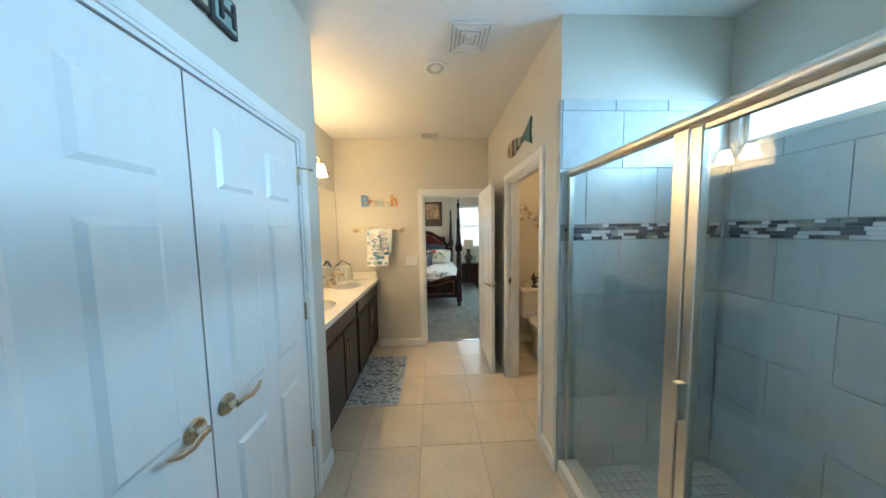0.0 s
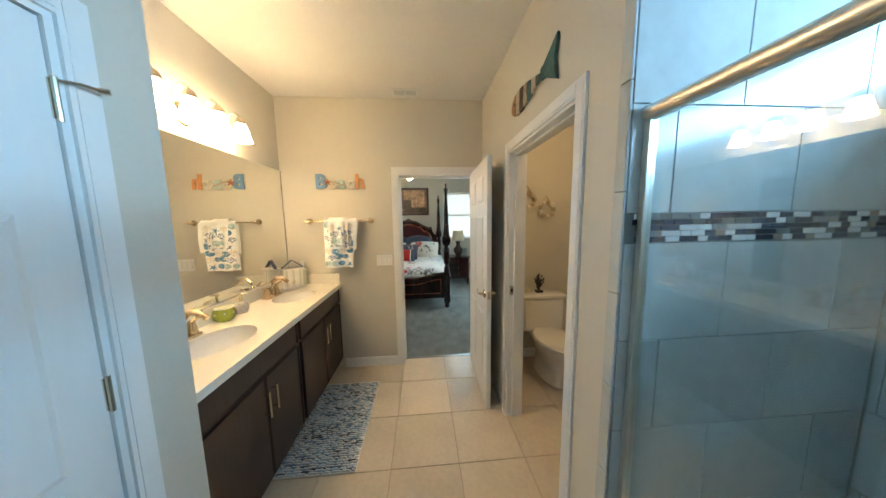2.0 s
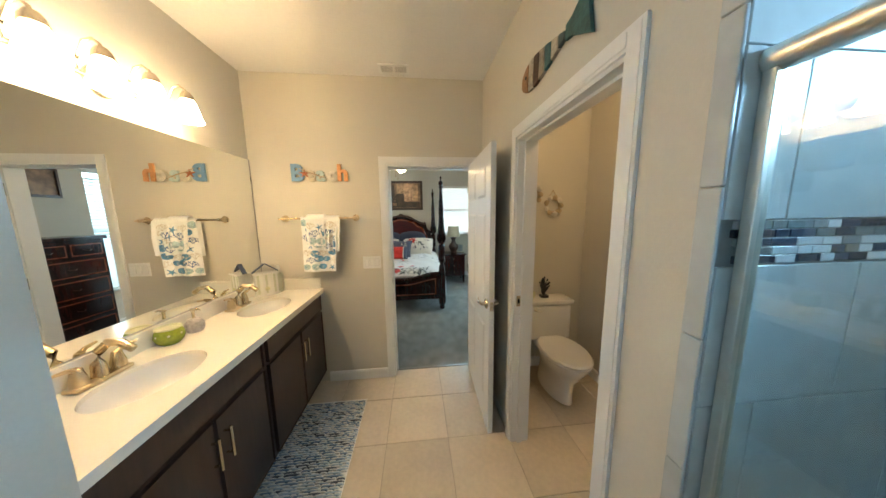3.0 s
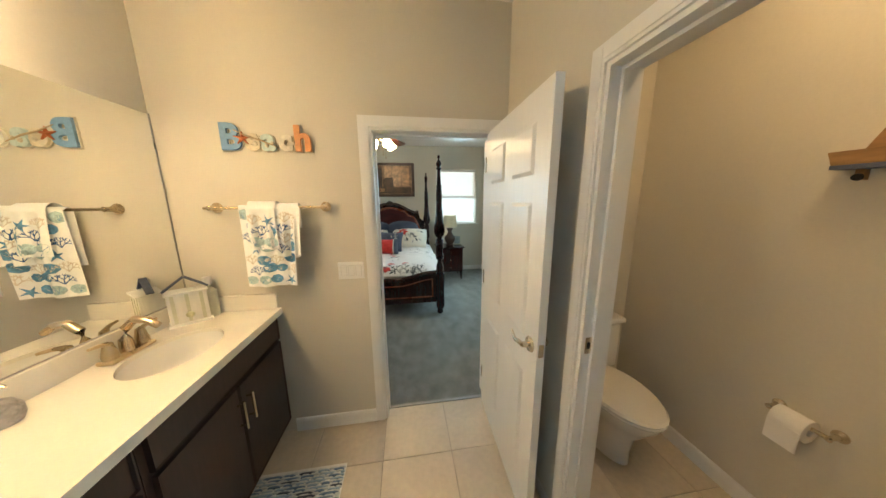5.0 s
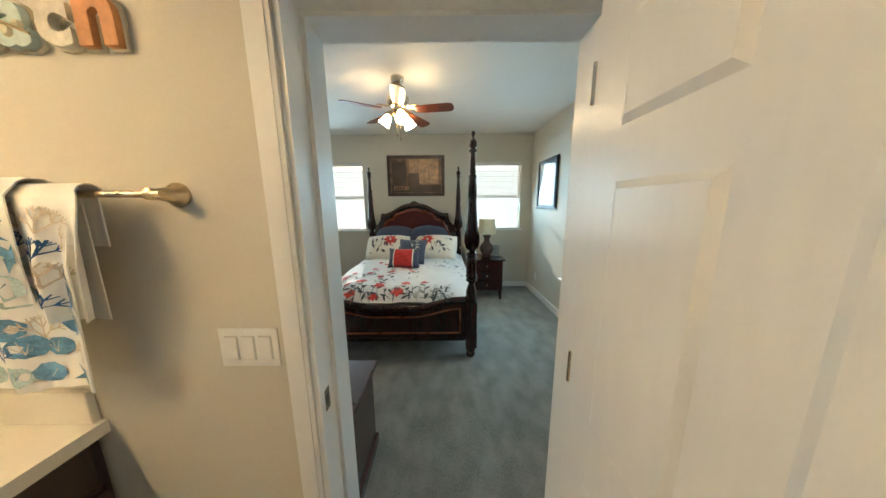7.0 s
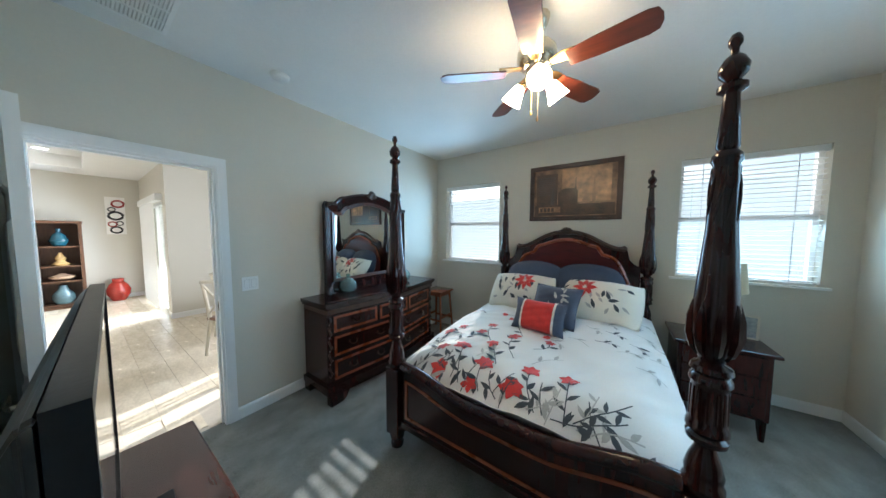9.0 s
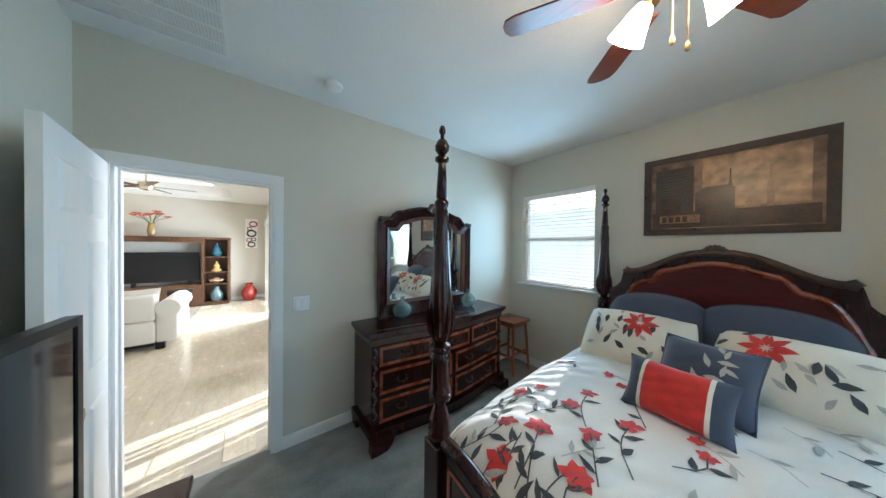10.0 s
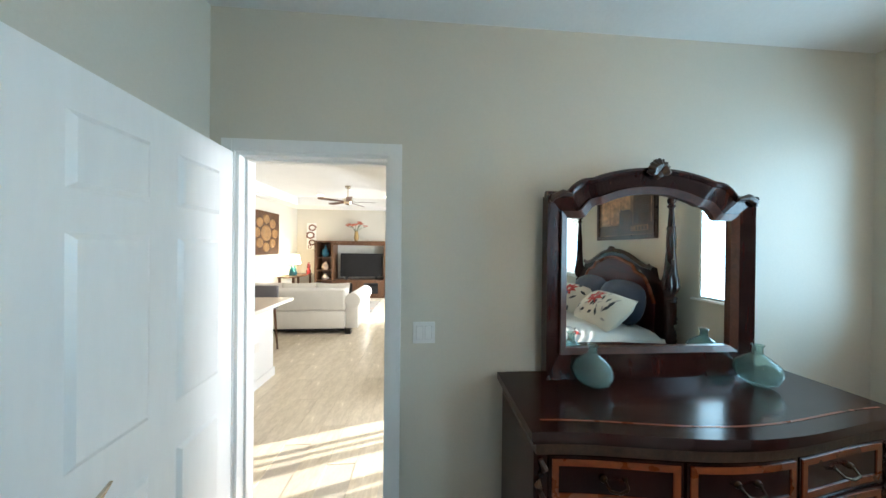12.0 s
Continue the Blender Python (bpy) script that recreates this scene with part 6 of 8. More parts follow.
def leaf_pts(x, y, ang, length, width):
    c, s = math.cos(ang), math.sin(ang)
    return [(x + c * u * length - s * q * width / 2, y + s * u * length + c * q * width / 2) for u, q in ((0, 0), (0.25, 0.8), (0.5, 1), (0.8, 0.5), (1, 0), (0.8, -0.35), (0.5, -0.8), (0.25, -0.7))]


def pillow(name, x, y, z, w, h, t, lean, yaw, mat, label, category="pillow", group="", pinch=0.10):
    bm, place = cushion(w, h, t, pinch=pinch)
    o = thing(name, pose(x, y, z, -lean, 0, yaw), label, category, group)
    part("cover", bm, mat, o, smooth=True)
    edge = [place(u, -1, 1) for u in [-1 + k / 8 for k in range(16)]] + [place(1, v, 1) for v in [-1 + k / 8 for k in range(16)]] + [place(1 - k / 8, 1, 1) for k in range(16)] + [place(-1, 1 - k / 8, 1) for k in range(17)]
    part("piping", tube(edge, 0.005, 6), mat, o, smooth=True)
    return o, place


# two navy pillows against the headboard
for x in (-0.475, 0.095):
    pillow("navy_pillow", x, 8.085, 0.72, 0.60, 0.455, 0.25, 14, 0, M_NAVY, "slate navy sleeping pillow against the headboard", group="navy pillows", pinch=-0.32)
# two shams with a flower
for x, yaw, fx in ((-0.53, 4, 0.04), (0.19, -9, -0.12)):
    o, place = pillow("floral_sham", x, 7.70, 0.705, 0.68, 0.46, 0.28, 46, yaw, M_CREAM, "cream pillow sham with a red flower and grey leaves", group="floral shams", pinch=-0.05)
    fl = [leaf_pts(fx + 0.012 * math.cos(a), 0.06 + 0.012 * math.sin(a), a, 0.105, 0.050) for a in (2 * math.pi * k / 8 for k in range(8))]
    part("red_flower", motif(place, 0.68, 0.40, fl), M_RED, o, "red embroidered flower")
    rnd = random.Random(int(x * 100) + 200)
    part("leaves", motif(place, 0.68, 0.40, [leaf_pts(rnd.uniform(-0.28, 0.26), rnd.uniform(-0.16, 0.15), rnd.uniform(0, 6.28), rnd.uniform(0.06, 0.10), 0.036) for k in range(11)]), M_LEAF, o, "slate embroidered leaves")
    part("pale_leaves", motif(place, 0.68, 0.40, [leaf_pts(rnd.uniform(-0.28, 0.26), rnd.uniform(-0.16, 0.15), rnd.uniform(0, 6.28), rnd.uniform(0.05, 0.08), 0.026) for k in range(10)]), M_PALE_LEAF, o, "pale grey leaves")
o, place = pillow("navy_cushion", -0.135, 7.34, 0.722, 0.40, 0.38, 0.16, 36, -10, M_NAVY, "slate navy square cushion with pale leaf embroidery", "cushion")
rnd = random.Random(77)
part("leaves", motif(place, 0.42, 0.38, [leaf_pts(-0.02 + 0.05 * k * math.cos(1.2), -0.12 + 0.05 * k, 0.9 + (1.1 if k % 2 else -0.9), 0.085, 0.030) for k in range(6)] + [leaf_pts(0.08, -0.05 + 0.05 * k, 0.4 + (1.0 if k % 2 else -0.8), 0.07, 0.026) for k in range(4)]), M_PALE_LEAF, o, "pale grey embroidered leaves")
_, place = cushion(0.42, 0.265, 0.15)
o = thing("lumbar_cushion", pose(-0.195, 7.11, 0.720, -27, 0, -6), "red lumbar cushion with cream bands and navy ends", "cushion")
for name, mat, lo, hi, label in (("red_panel", M_RED, -0.58, 0.58, "red middle panel"), ("cream_band", M_CREAM, 0.58, 0.66, "cream band"), ("cream_band", M_CREAM, -0.66, -0.58, "cream band"), ("navy_end", M_NAVY, 0.66, 1.0, "navy end panel"), ("navy_end", M_NAVY, -1.0, -0.66, "navy end panel")):
    bm = bmesh.new()
    cols = 16 if hi - lo > 1 else 5
    for s in (-1, 1):
        g = [[bm.verts.new(place(lo + (hi - lo) * i / cols, -1 + 2 * j / 20, s)) for j in range(21)] for i in range(cols + 1)]
        for i in range(cols):
            for j in range(20):
                bm.faces.new((g[i][j], g[i + 1][j], g[i + 1][j + 1], g[i][j + 1]))
    bmesh.ops.remove_doubles(bm, verts=bm.verts[:], dist=0.0008)
    bmesh.ops.recalc_face_normals(bm, faces=bm.faces[:])
    part(name, bm, mat, o, label, smooth=True)
# ---------------------------------------------------------------- dresser and its mirror
dr = thing("dresser", pose(-2.165, 6.975, 0, 0, 0, 90), "dark mahogany serpentine dresser with orange-banded drawers", "dresser")
# stands in x (along the wall) and -y (into the room) from the middle of its back
DWD = 0.80


def front_y(x, base=0.42):
    """The serpentine front."""
    return -(base + 0.038 * math.cos(x / 0.80 * math.pi) + 0.02)


def curved_slab(x0, x1, z0, z1, base, n=32, back=0.0):
    bm = bmesh.new()
    xs = [x0 + (x1 - x0) * k / n for k in range(n + 1)]
    lo = [bm.verts.new((x, front_y(x, base), z0)) for x in xs]
    hi = [bm.verts.new((x, front_y(x, base), z1)) for x in xs]
    lb = [bm.verts.new((x, back, z0)) for x in xs]
    hb = [bm.verts.new((x, back, z1)) for x in xs]
    for k in range(n):
        bm.faces.new((lo[k], lo[k + 1], hi[k + 1], hi[k])), bm.faces.new((hi[k], hi[k + 1], hb[k + 1], hb[k])), bm.faces.new((lb[k], lb[k + 1], lo[k + 1], lo[k])), bm.faces.new((hb[k], hb[k + 1], lb[k + 1], lb[k]))
    bm.faces.new((lo[0], hi[0], hb[0], lb[0])), bm.faces.new((lo[n], lb[n], hb[n], hi[n]))
    return bm


part("top", curved_slab(-DWD, DWD, 0.872, 0.905, 0.455), M_MAHOG, dr)
bm = bmesh.new()
rows = [[bm.verts.new((x, y, 0.9062)) for y in (front_y(x, 0.455) + 0.060, front_y(x, 0.455) + 0.068)] for x in [-DWD + 0.06 + (2 * DWD - 0.12) * k / 40 for k in range(41)]]
for a, b in zip(rows, rows[1:]):
    bm.faces.new((a[0], b[0], b[1], a[1]))
part("top_inlay", bm, M_INLAY, dr, "thin orange inlay line")
part("top_moulding", curved_slab(-DWD + 0.012, DWD - 0.012, 0.850, 0.872, 0.440), M_MAHOG, dr)
part("frieze", curved_slab(-DWD + 0.03, DWD - 0.03, 0.800, 0.850, 0.425), M_CARVE, dr, "carved frieze")
part("carcass", curved_slab(-DWD + 0.03, DWD - 0.03, 0.14, 0.800, 0.405), M_MAHOG, dr)
part("plinth", curved_slab(-DWD + 0.05, DWD - 0.05, 0.012, 0.085, 0.40), M_MAHOG, dr)
part("base_moulding", curved_slab(-DWD + 0.005, DWD - 0.005, 0.085, 0.140, 0.445), M_MAHOG, dr)
for sx in (-1, 1):
    part("bracket_foot", prism([(-0.02, 0.0), (0.10, 0.0), (0.13, 0.03), (0.17, 0.085), (-0.02, 0.085)] if sx > 0 else [(0.02, 0.0), (0.02, 0.085), (-0.17, 0.085), (-0.13, 0.03), (-0.10, 0.0)], 0.08, 0.006), M_MAHOG, dr, m=Matrix.Translation((-sx * (DWD - 0.02), -0.495, 0)))
    part("rear_foot", block(sx * (DWD - 0.06) - 0.05, sx * (DWD - 0.06) + 0.05, -0.10, -0.005, 0, 0.085, 0.004), M_MAHOG, dr)
    bm = tube([(0.012 * (0, 1, 0, -1)[k % 4], -0.008 * (k % 2), 0.77 - 0.031 * k) for k in range(19)], [0.014 if k % 2 else 0.009 for k in range(19)], 8)
    part("carved_pilaster", bm, M_CARVE, dr, "carved acanthus pilaster", smooth=True, m=Matrix.Translation((sx * (DWD - 0.055), front_y(DWD, 0.405) - 0.004, 0)))


M_PULL = material("dark_antique_pull", (0.05, 0.034, 0.020), 0.35, 1.0, var=0.3)


def drawer(x0, x1, z0, z1):
    d = part("drawer", curved_slab(x0, x1, z0, z1, 0.412, 14, back=-0.30), M_MAHOG, dr)
    w = 0.024
    bm = bmesh.new()
    for a, b, c, e in ((x0 + 0.012, x1 - 0.012, z1 - 0.012 - w, z1 - 0.012), (x0 + 0.012, x1 - 0.012, z0 + 0.012, z0 + 0.012 + w), (x0 + 0.012, x0 + 0.012 + w, z0 + 0.012 + w, z1 - 0.012 - w), (x1 - 0.012 - w, x1 - 0.012, z0 + 0.012 + w, z1 - 0.012 - w)):
        q = curved_slab(a, b, c, e, 0.4155, 12, back=-0.35)
        tmp = bpy.data.meshes.new("inlay")
        q.to_mesh(tmp)
        q.free()
        bm.from_mesh(tmp)
        bpy.data.meshes.remove(tmp)
    part("inlay_band", bm, M_INLAY, d, "orange inlay band")
    xm = [(x0 + x1) / 2] if x1 - x0 < 0.5 else [x0 + (x1 - x0) * 0.28, x0 + (x1 - x0) * 0.72]
    for x in xm:
        y, z = front_y(x, 0.412), (z0 + z1) / 2
        bm = tube([(x - 0.04, y - 0.006, z + 0.010), (x - 0.035, y - 0.026, z - 0.008), (x, y - 0.030, z - 0.018), (x + 0.035, y - 0.026, z - 0.008), (x + 0.04, y - 0.006, z + 0.010)], 0.005, 8)
        for s in (-0.04, 0.04):
            tube([(x + s, y + 0.002, z + 0.010), (x + s, y - 0.008, z + 0.010)], [0.015, 0.010], 10, bm)
        part("drawer_pull", bm, M_PULL, d, "dark antique bail pull", smooth=True)


L = DWD - 0.085
for x0, x1, z0, z1 in ((-L, -0.236, 0.61, 0.785), (-0.224, 0.224, 0.61, 0.785), (0.236, L, 0.61, 0.785),
                       (-L, -0.012, 0.385, 0.595), (0.012, L, 0.385, 0.595), (-L, -0.012, 0.16, 0.37), (0.012, L, 0.16, 0.37)):
    drawer(x0, x1, z0, z1)

mr = thing("dresser_mirror", pose(-2.105, 6.965, 0.906, 0, 0, 90), "arched mahogany dresser mirror with a carved shell crest", "mirror")


def mirror_top(x, hi):
    a = abs(x) / 0.57
    if a > 0.80:
        return hi - 0.150
    bump = 0.016 * math.sin((0.80 - a) / 0.22 * math.pi) if a > 0.58 else 0.0
    return hi - 0.150 + 0.135 * (1 - (a / 0.80) ** 2) ** 0.8 + bump


def arched_frame(x_out, x_in, z0, z0i, hi, drop, y0, depth):
    n = 48
    outer = [(-x_out, z0), (x_out, z0)] + [(x_out - 2 * x_out * k / n, mirror_top((x_out - 2 * x_out * k / n) * 0.57 / x_out, hi)) for k in range(n + 1)]
    inner = [(-x_in, z0i), (x_in, z0i)] + [(x_in - 2 * x_in * k / n, mirror_top((x_in - 2 * x_in * k / n) * 0.57 / x_in, hi) - drop) for k in range(n + 1)]
    bm = bmesh.new()
    vs = [[bm.verts.new((x, y, z)) for x, z in pts] for pts, y in ((outer, y0), (inner, y0), (outer, y0 - depth), (inner, y0 - depth * 0.6))]
    m = len(outer)
    for k in range(m):
        q = (k + 1) % m
        bm.faces.new((vs[2][k], vs[2][q], vs[3][q], vs[3][k])), bm.faces.new((vs[0][k], vs[0][q], vs[2][q], vs[2][k])), bm.faces.new((vs[1][k], vs[3][k], vs[3][q], vs[1][q])), bm.faces.new((vs[0][k], vs[1][k], vs[1][q], vs[0][q]))
    return bm


part("frame", arched_frame(0.57, 0.49, 0.0, 0.12, 1.075, 0.075, 0.02, 0.055), M_MAHOG, mr)
part("inner_moulding", arched_frame(0.49, 0.455, 0.12, 0.15, 1.000, 0.034, 0.005, 0.030), material("brown_moulding_wood", (0.085, 0.026, 0.012), 0.3, var=0.35, scale=10), mr, "red-brown inner moulding")
n = 40
glass_pts = [(-0.457, 0.148), (0.457, 0.148)] + [(0.457 - 0.914 * k / n, mirror_top((0.457 - 0.914 * k / n) * 0.57 / 0.457, 1.0) - 0.033) for k in range(n + 1)]
part("mirror_glass", prism(glass_pts, 0.004), M_MIRROR, mr, m=Matrix.Translation((0, 0.0, 0)))
part("backing_board", prism([(x * 1.02, z) for x, z in glass_pts], 0.006), M_BLACK, mr, m=Matrix.Translation((0, 0.006, 0)))
part("top_moulding", tube([(-0.575 + 1.15 * k / 60, -0.025, mirror_top(-0.575 + 1.15 * k / 60, 1.075) + 0.004) for k in range(61)], 0.019, 8), M_MAHOG, mr, smooth=True)
crest = part("shell_crest", lathe([(0, 0.020), (0.016, 0.017), (0.022, 0.0)], 16), M_CARVE, mr, "carved shell crest", smooth=True, m=Matrix.Translation((0, -0.045, 1.038)) @ Matrix.Rotation(radians(90), 4, "X"))
for k in range(9):
    a = radians(-80 + 20 * k)
    part("shell_lobe", tube([(0, -0.045, 1.04), (0.040 * math.sin(a), -0.060, 1.04 + 0.045 * math.cos(a)), (0.062 * math.sin(a), -0.052, 1.04 + 0.078 * math.cos(a))], [0.010, 0.016, 0.008], 8), M_CARVE, crest, smooth=True)
for sx in (-1, 1):
    part("corner_scroll", tube([(sx * 0.45, -0.045, 0.925), (sx * 0.50, -0.05, 0.935), (sx * 0.545, -0.045, 0.915), (sx * 0.555, -0.04, 0.89)], [0.010, 0.018, 0.016, 0.008], 8), M_CARVE, mr, "carved scroll", smooth=True)
for x, y, s in ((-2.015, 6.60, 1.16), (-1.985, 7.43, 1.12)):
    v = thing("glass_bottle_vase", pose(x, y, 0.906), "round sea-green glass bottle vase on the dresser", "vase", "glass bottle vases")
    part("globe", lathe([(0, 0.0), (0.03 * s, 0.0), (0.060 * s, 0.022), (0.075 * s, 0.065), (0.066 * s, 0.105), (0.035 * s, 0.138), (0.017 * s, 0.152), (0.016 * s, 0.185), (0.022 * s, 0.195), (0.018 * s, 0.195), (0.012 * s, 0.183), (0.012 * s, 0.155),
                         (0.030 * s, 0.134), (0.061 * s, 0.103), (0.070 * s, 0.065), (0.056 * s, 0.025), (0, 0.006)], 32), M_SEAGLASS, v, smooth=True)

# ---------------------------------------------------------------- stool in the corner
st = thing("plant_stool", pose(-1.945, 8.165, 0), "tall square wooden stool with splayed legs in the corner", "stool")
M_CHERRY = material("cherry_wood", (0.34, 0.10, 0.036), 0.25, var=0.3, scale=5, fine=40, bump=0.04, stretch=(1, 0.2, 1), coat=0.4)
part("seat", block(-0.175, 0.175, -0.175, 0.175, 0.625, 0.655, 0.008, 3), M_CHERRY, st, smooth=True)
part("apron", boxes((-0.14, 0.14, -0.14, -0.122, 0.575, 0.625), (-0.14, 0.14, 0.122, 0.14, 0.575, 0.625), (-0.14, -0.122, -0.122, 0.122, 0.575, 0.625), (0.122, 0.14, -0.122, 0.122, 0.575, 0.625)), M_CHERRY, st)
for sx in (-1, 1):
    for sy in (-1, 1):
        part("leg", tube([(sx * 0.125, sy * 0.125, 0.62), (sx * 0.145, sy * 0.145, 0.30), (sx * 0.165, sy * 0.165, 0.0)], [0.019, 0.017, 0.013], 8), M_CHERRY, st)
part("stretcher", boxes((-0.142, 0.142, -0.15, -0.130, 0.19, 0.215), (-0.142, 0.142, 0.130, 0.15, 0.19, 0.215), (-0.15, -0.130, -0.13, 0.13, 0.235, 0.26), (0.130, 0.15, -0.13, 0.13, 0.235, 0.26)), M_CHERRY, st)

# ---------------------------------------------------------------- nightstand, lamp, frame
ns = thing("nightstand", pose(1.045, 7.98, 0), "dark mahogany nightstand with three drawers", "nightstand")
part("top", block(-0.285, 0.285, -0.26, 0.24, 0.655, 0.682, 0.008, 2), M_MAHOG, ns)
part("case", block(-0.255, 0.255, -0.22, 0.22, 0.16, 0.655, 0.004), M_MAHOG, ns)
for k in range(3):
    d = part("drawer", block(-0.230, 0.230, -0.234, -0.2205, 0.185 + 0.155 * k, 0.330 + 0.155 * k, 0.004), M_MAHOG, ns)
    part("knob", lathe([(0, 0.020), (0.010, 0.018), (0.012, 0.010), (0.005, 0.0)], 14), M_NICKEL, d, "small bright knob", smooth=True, m=Matrix.Translation((0.0, -0.234, 0.257 + 0.155 * k)) @ Matrix.Rotation(radians(90), 4, "X"))
for sx in (-1, 1):
    for sy in (-1, 1):
        part("leg", tube([(sx * 0.225, sy * 0.19, 0.17), (sx * 0.228, sy * 0.193, 0.08), (sx * 0.232, sy * 0.197, 0.0)], [0.030, 0.024, 0.016], 8), M_MAHOG, ns)
lamp = thing("table_lamp", pose(1.075, 8.02, 0.683), "brown urn table lamp with a cream drum shade", "lamp")
M_URN = material("brown_glazed_urn", (0.055, 0.026, 0.016), 0.3, var=0.4, scale=9, coat=0.3)
part("urn", lathe([(0, 0), (0.075, 0), (0.080, 0.012), (0.070, 0.025), (0.105, 0.085), (0.118, 0.140), (0.105, 0.185), (0.065, 0.225), (0.045, 0.270), (0.048, 0.310), (0.070, 0.345), (0.074, 0.360), (0.02, 0.366), (0.012, 0.40)], 32), M_URN, lamp, smooth=True)
part("shade", lathe([(0.150, 0.385), (0.128, 0.625), (0.126, 0.625), (0.148, 0.385)], 40), M_LAMP_SHADE, lamp, "cream fabric drum shade", smooth=True)
part("shade_ring", lathe([(0.126, 0.618), (0.130, 0.618), (0.130, 0.627), (0.126, 0.627)], 40), M_LAMP_SHADE, lamp)
part("stem", tube([(0, 0, 0.39), (0, 0, 0.60)], 0.006, 8), M_BRASS, lamp)
pf = thing("photo_frame", pose(1.235, 8.06, 0.683, -12, 0, -20), "small pale picture frame on the nightstand", "picture frame")
part("frame", boxes((-0.075, 0.075, 0, 0.012, 0, 0.014), (-0.075, 0.075, 0, 0.012, 0.176, 0.19), (-0.075, -0.061, 0, 0.012, 0.014, 0.176), (0.061, 0.075, 0, 0.012, 0.014, 0.176)), M_SIGNCREAM, pf)
part("photo", boxes((-0.061, 0.061, 0.005, 0.008, 0.014, 0.176)), material("faded_print", (0.34, 0.38, 0.38), 0.4, var=0.3, scale=14), pf)

# ---------------------------------------------------------------- pictures on the walls
def picture(name, m, w, h, border, frame_mat, face, label, extra=None):
    p = thing(name, m, label, "picture")
    fr = bmesh.new()
    for d, y in ((0.0, -0.020), (border * 0.45, -0.032)):
        x, z, b = w / 2 - d, h / 2 - d, border - d
        for r in ((-x, x, y, -0.001, -z, -z + b), (-x, x, y, -0.001, z - b, z), (-x, -x + b, y, -0.001, -z + b, z - b), (x - b, x, y, -0.001, -z + b, z - b)):
            box(fr, *r)
    part("frame", fr, frame_mat, p)
    part("canvas", boxes((-w / 2 + border, w / 2 - border, -0.014, -0.008, -h / 2 + border, h / 2 - border)), face, p)
    if extra:
        extra(p)
    return p


M_PFRAME = material("dark_carved_frame", (0.060, 0.026, 0.014), 0.3, var=0.35, scale=16, coat=0.3)
M_SEPIA = material("sepia_painting", (0.17, 0.080, 0.042), 0.3, var=0.6, scale=3.2, fine=12, bump=0.08, other=(0.48, 0.27, 0.15))


def still_life(p):
    """Flat areas of paint: a lit wall, a shuttered window, vessels, a book and a lettered box on a dark table."""
    umber, ochre = material("painting_umber", (0.055, 0.030, 0.019), 0.3, var=0.45, scale=9, other=(0.13, 0.070, 0.040)), material("painting_ochre", (0.24, 0.105, 0.048), 0.3, var=0.6, scale=4.5, fine=16, other=(0.85, 0.48, 0.25))
    slate_p, glow_p = material("painting_slate", (0.085, 0.068, 0.056), 0.3, var=0.4, scale=8), material("painting_cream", (0.36, 0.19, 0.10), 0.3, var=0.45, scale=14)
    part("painted_wall", boxes((-0.12, 0.40, -0.0155, -0.0142, -0.13, 0.285)), ochre, p)
    part("painted_shutter", boxes((-0.42, -0.17, -0.0155, -0.0142, -0.16, 0.24)), umber, p)
    for k in range(9):
        part("painted_louvre", boxes((-0.40, -0.19, -0.0160, -0.0156, -0.02 + 0.026 * k, -0.008 + 0.026 * k)), slate_p, p)
    part("painted_table", boxes((-0.44, 0.44, -0.0162, -0.0156, -0.285, -0.15)), umber, p)
    part("painted_chest", prism([(-0.16, -0.15), (0.06, -0.15), (0.06, 0.02), (0.02, 0.045), (-0.10, 0.045), (-0.16, 0.0)], 0.0006), umber, p, m=Matrix.Translation((0, -0.0168, 0)))
    for x, w, z1, m_ in ((0.035, 0.030, 0.17, umber), (0.23, 0.034, 0.15, glow_p), (-0.225, 0.045, 0.05, slate_p), (0.14, 0.055, -0.05, glow_p)):
        out = [(x + w / 2 * q, -0.15 + (z1 + 0.15) * v) for v, q in ((0, 1), (0.5, 1), (0.62, 0.75), (0.72, 0.35), (1, 0.3), (1, -0.3), (0.72, -0.35), (0.62, -0.75), (0.5, -1), (0, -1))]
        part("painted_vessel", prism(out, 0.0006), m_, p, m=Matrix.Translation((0, -0.0174, 0)))
    part("painted_dish", prism([(0.08, -0.135), (0.10, -0.148), (0.19, -0.148), (0.21, -0.135)], 0.0006), glow_p, p, m=Matrix.Translation((0, -0.0180, 0)))
    part("painted_label", boxes((-0.39, -0.13, -0.0170, -0.0164, -0.245, -0.175)), glow_p, p)
    for k in range(4):
        part("painted_letter", boxes((-0.372 + 0.045 * k, -0.342 + 0.045 * k, -0.0176, -0.0171, -0.235, -0.187)), umber, p)


picture("bedroom_painting", pose(-0.130, 8.47, 2.052), 1.015, 0.70, 0.055, M_PFRAME, M_SEPIA, "sepia still-life painting in a dark carved frame", still_life)
M_GREYPOT0 = material("charcoal_mount", (0.06, 0.07, 0.075), 0.4, var=0.2)
side_pic = picture("framed_print", pose(1.93, 7.745, 1.842, 0, 0, -90), 0.70, 0.735, 0.05, M_BLACK, M_GREYPOT0, "black-framed print under reflecting glass")
part("cover_glass", boxes((-0.30, 0.30, -0.0200, -0.0185, -0.3175, 0.3175)), M_PICTURE_GLASS, side_pic)
part("printed_image", boxes((-0.22, 0.22, -0.0155, -0.0142, -0.24, 0.24)), material("blue_grey_print", (0.035, 0.055, 0.07), 0.3, var=0.5, scale=9), side_pic)
picture("small_painting", pose(1.93, 5.62, 2.04, 0, 0, -90), 0.50, 0.36, 0.03, M_PFRAME, M_SEPIA, "small dark landscape painting above the chest")
